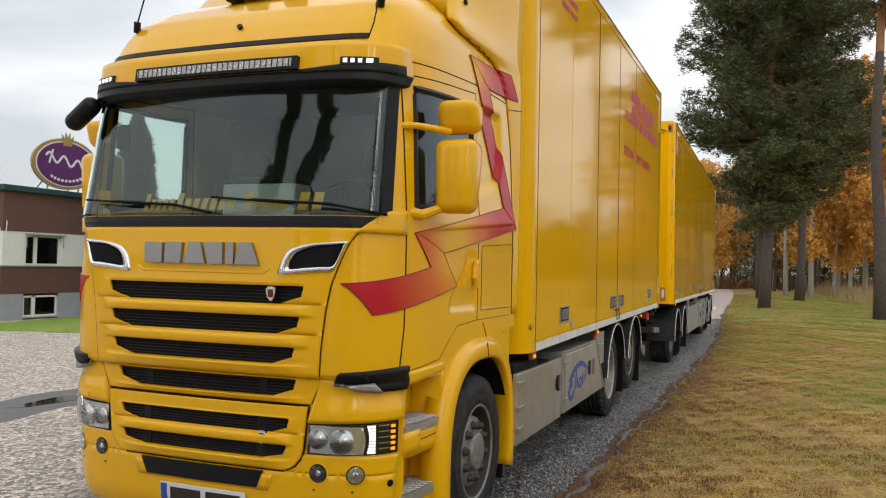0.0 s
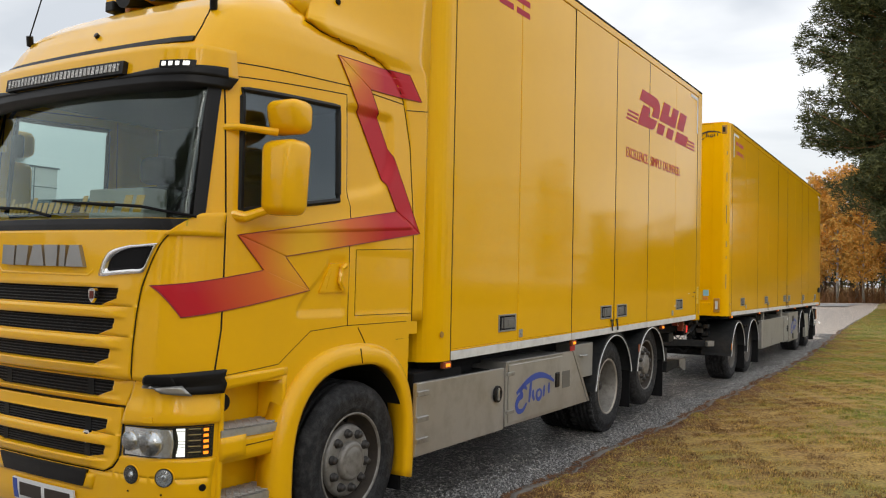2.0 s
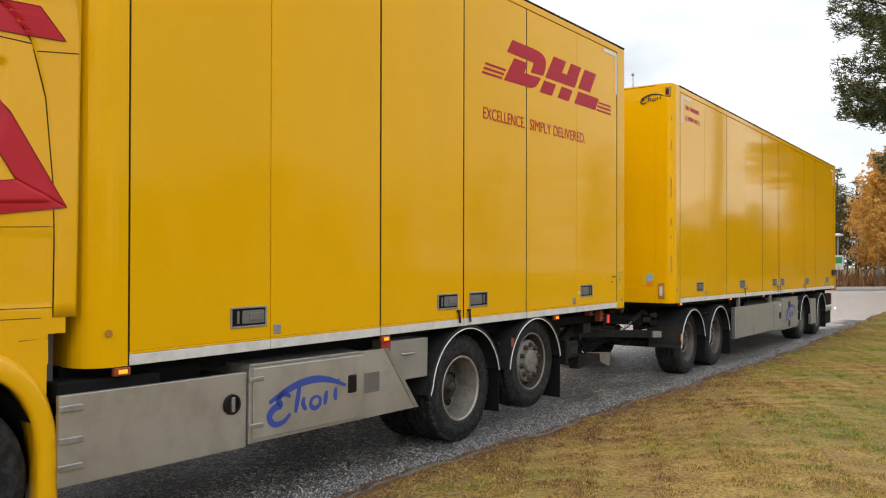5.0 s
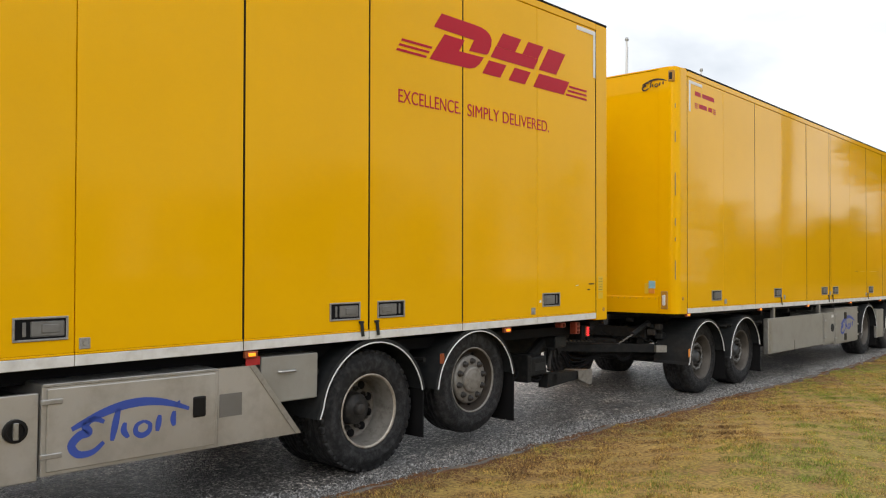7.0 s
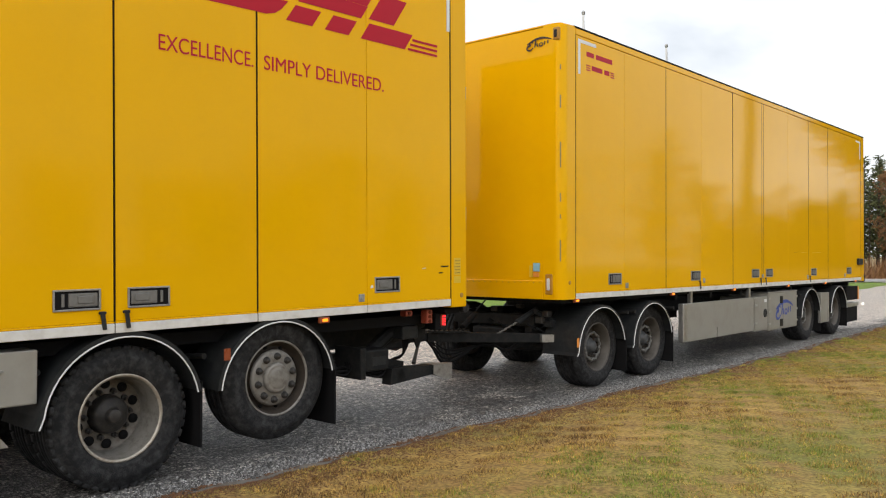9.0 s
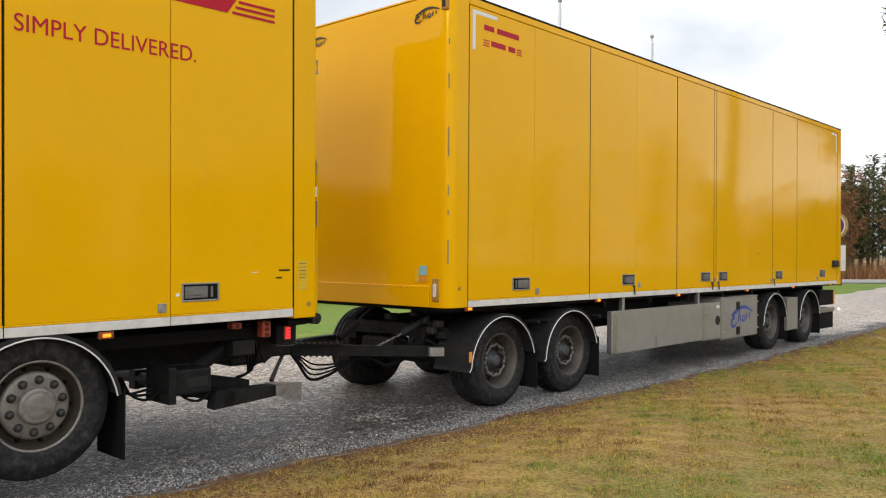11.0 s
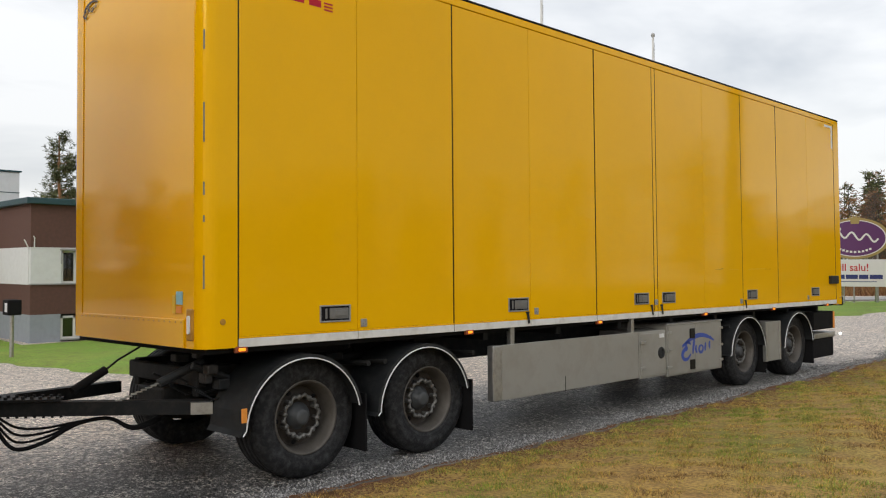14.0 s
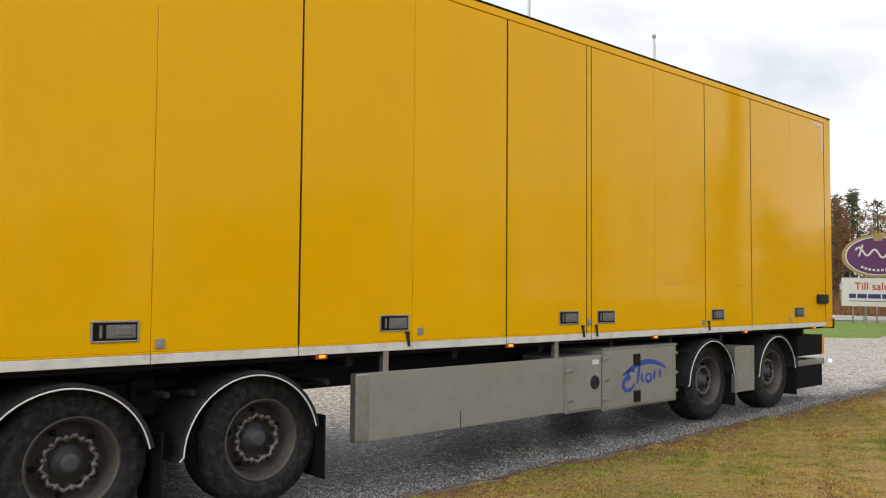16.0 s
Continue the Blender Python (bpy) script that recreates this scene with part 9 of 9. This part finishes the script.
bakery_sign((-25.6, 20.0, 5.40), 80, 1.52, 1.06, "round purple and gold bakery sign standing on the roof", ((-0.7, 0.7), -1.4))
bakery_sign((-12.4, 57.6, 3.55), 22, 1.85, 1.22, "oval purple and gold bakery sign over a sale board", ((-0.6, 1.2), -4.1))
board = thing("sale_board", pose(-12.4, 57.4, 0.7, 0, 0, 22), "white property sale board below the bakery sign", "sign")
part("panel", bx(-1.78, 1.78, -0.02, 0.03, 0.0, 1.60, 0.006, 1), SIGN_WHITE, board)
me = text_mesh("Till salu!", 0.60, 0.95)
tx = part("headline", me, SIGN_RED, board, "red headline")
tx.matrix_basis = Matrix(((1, 0, 0, -1.12), (0, 0, -1, -0.024), (0, 1, 0, 0.93), (0, 0, 0, 1)))
for x0, x1 in ((-1.40, -1.05), (-0.98, -0.5), (-0.44, 0.2), (0.26, 0.75), (0.82, 1.5)):
    part("agent_bar", bx(x0, x1, -0.028, -0.021, 0.45, 0.70), NAVY, board, "dark blue lettering as a bar")
part("agent_line", bx(-1.4, 1.2, -0.027, -0.021, 0.27, 0.31), NAVY, board)
for x in (-1.2, 0.0, 1.2):
    part("post", tube(bmesh.new(), [(x, 0.08, 0.5), (x, 0.10, -1.4)], 0.04, 8), STEEL, board)

# ---- small things round the yard ----
mb = thing("mailbox", pose(-16.4, 12.55, float(ground_z(-16.4, 12.55))), "dark letter box on a grey post at the lawn", "mailbox")
part("post", tube(bmesh.new(), [(0, 0, -0.2), (0, 0, 1.15)], 0.05, 10), STEEL, mb)
part("body", bx(-0.22, 0.22, -0.16, 0.16, 1.12, 1.50, 0.03), MATT_BLACK, mb)
part("label_plate", bx(-0.02, 0.16, -0.166, -0.160, 1.2, 1.42), TAPE, mb)
gp = thing("marker_post", pose(-11.0, 15.1, float(ground_z(-11.0, 15.1))), "slim grey metal post on the lawn edge", "post")
part("pole", tube(bmesh.new(), [(0, 0, -0.2), (0, 0, 1.2)], 0.06, 12), STEEL, gp)
part("cap", tube(bmesh.new(), [(0, 0, 1.2), (0, 0, 1.24)], [0.065, 0.03], 12), MATT_BLACK, gp)
for x, y, h in ((-10.0, 25.3, 9.9), (-10.1, 31.7, 10.0)):
    z = float(ground_z(x, y))
    fp = thing("flagpole", pose(x, y, z), "bare white flagpole with a round top", "flagpole", "flagpoles")
    part("pole", tube(bmesh.new(), [(0, 0, -0.2), (0, 0, h * 0.6 - z), (0, 0, h - z)], [0.07, 0.055, 0.035], 10), TAPE, fp)
    part("finial", revolve(bmesh.new(), [(0, 0.001), (0.02, 0.06), (0.08, 0.07), (0.14, 0.05), (0.16, 0.001)], 12), STEEL, fp).matrix_basis = pose(0, 0, h - z, 0, -90, 0)
    part("halyard", tube(bmesh.new(), [(0.07, 0, 1.0), (0.06, 0, h - z - 0.2)], 0.006, 5), STEEL, fp)
ZL = float(ground_z(-13.2, 88))
lp = thing("street_lamp", pose(-11.85, 90.0, ZL), "low street lamp with a flat round head and a green sign", "lamp")
part("pole", tube(bmesh.new(), [(0, 0, -0.2), (0, 0, 5.2)], 0.08, 10), STEEL, lp)
part("head", revolve(bmesh.new(), [(0, 0.10), (0.10, 0.55), (0.22, 0.50), (0.34, 0.12), (0.36, 0.001)], 20), SIGN_WHITE, lp).matrix_basis = pose(0, 0, 5.1, 0, -90, 0)
part("sign_plate", bx(-0.55, 0.55, -0.10, -0.06, 1.7, 3.2, 0.02, 1), SIGN_WHITE, lp)
part("sign_field", bx(-0.42, 0.42, -0.11, -0.101, 2.35, 3.0), mat("green_sign", (0.02, 0.30, 0.10), 0.5), lp)
for k, (x, y) in enumerate(((-12.2, 89.2), (-11.2, 88.9), (-10.3, 89.3))):
    bd = thing("boulder", pose(x, y, ZL, 0, 0, 40 * k), "grey boulder by the street lamp", "rock", "boulders")
    bm = bmesh.new()
    bmesh.ops.create_icosphere(bm, subdivisions=3, radius=0.7)
    for v in bm.verts:
        v.co = v.co * (1 + 0.25 * noise.noise(v.co * 1.7 + Vector((k, 0, 0))))
        v.co.z *= 0.75
    part("stone", bm, mat("granite", (0.26, 0.22, 0.19), 0.85, 0, 0.3, 3, 40, 0.5), bd, "", True)
# far road with a pale rail beyond the sign
v, f = sheet(np.linspace(-62, -3, 40), np.array([66.0, 70, 74, 78]), lambda x, y: ground_z(x, y) + 0.06)
structure("far_road", v, f, mat("pale_road", (0.34, 0.33, 0.32), 0.85, 0, 0.2, 1.2, 40, 0.3), "pale road beyond the sign lawn")
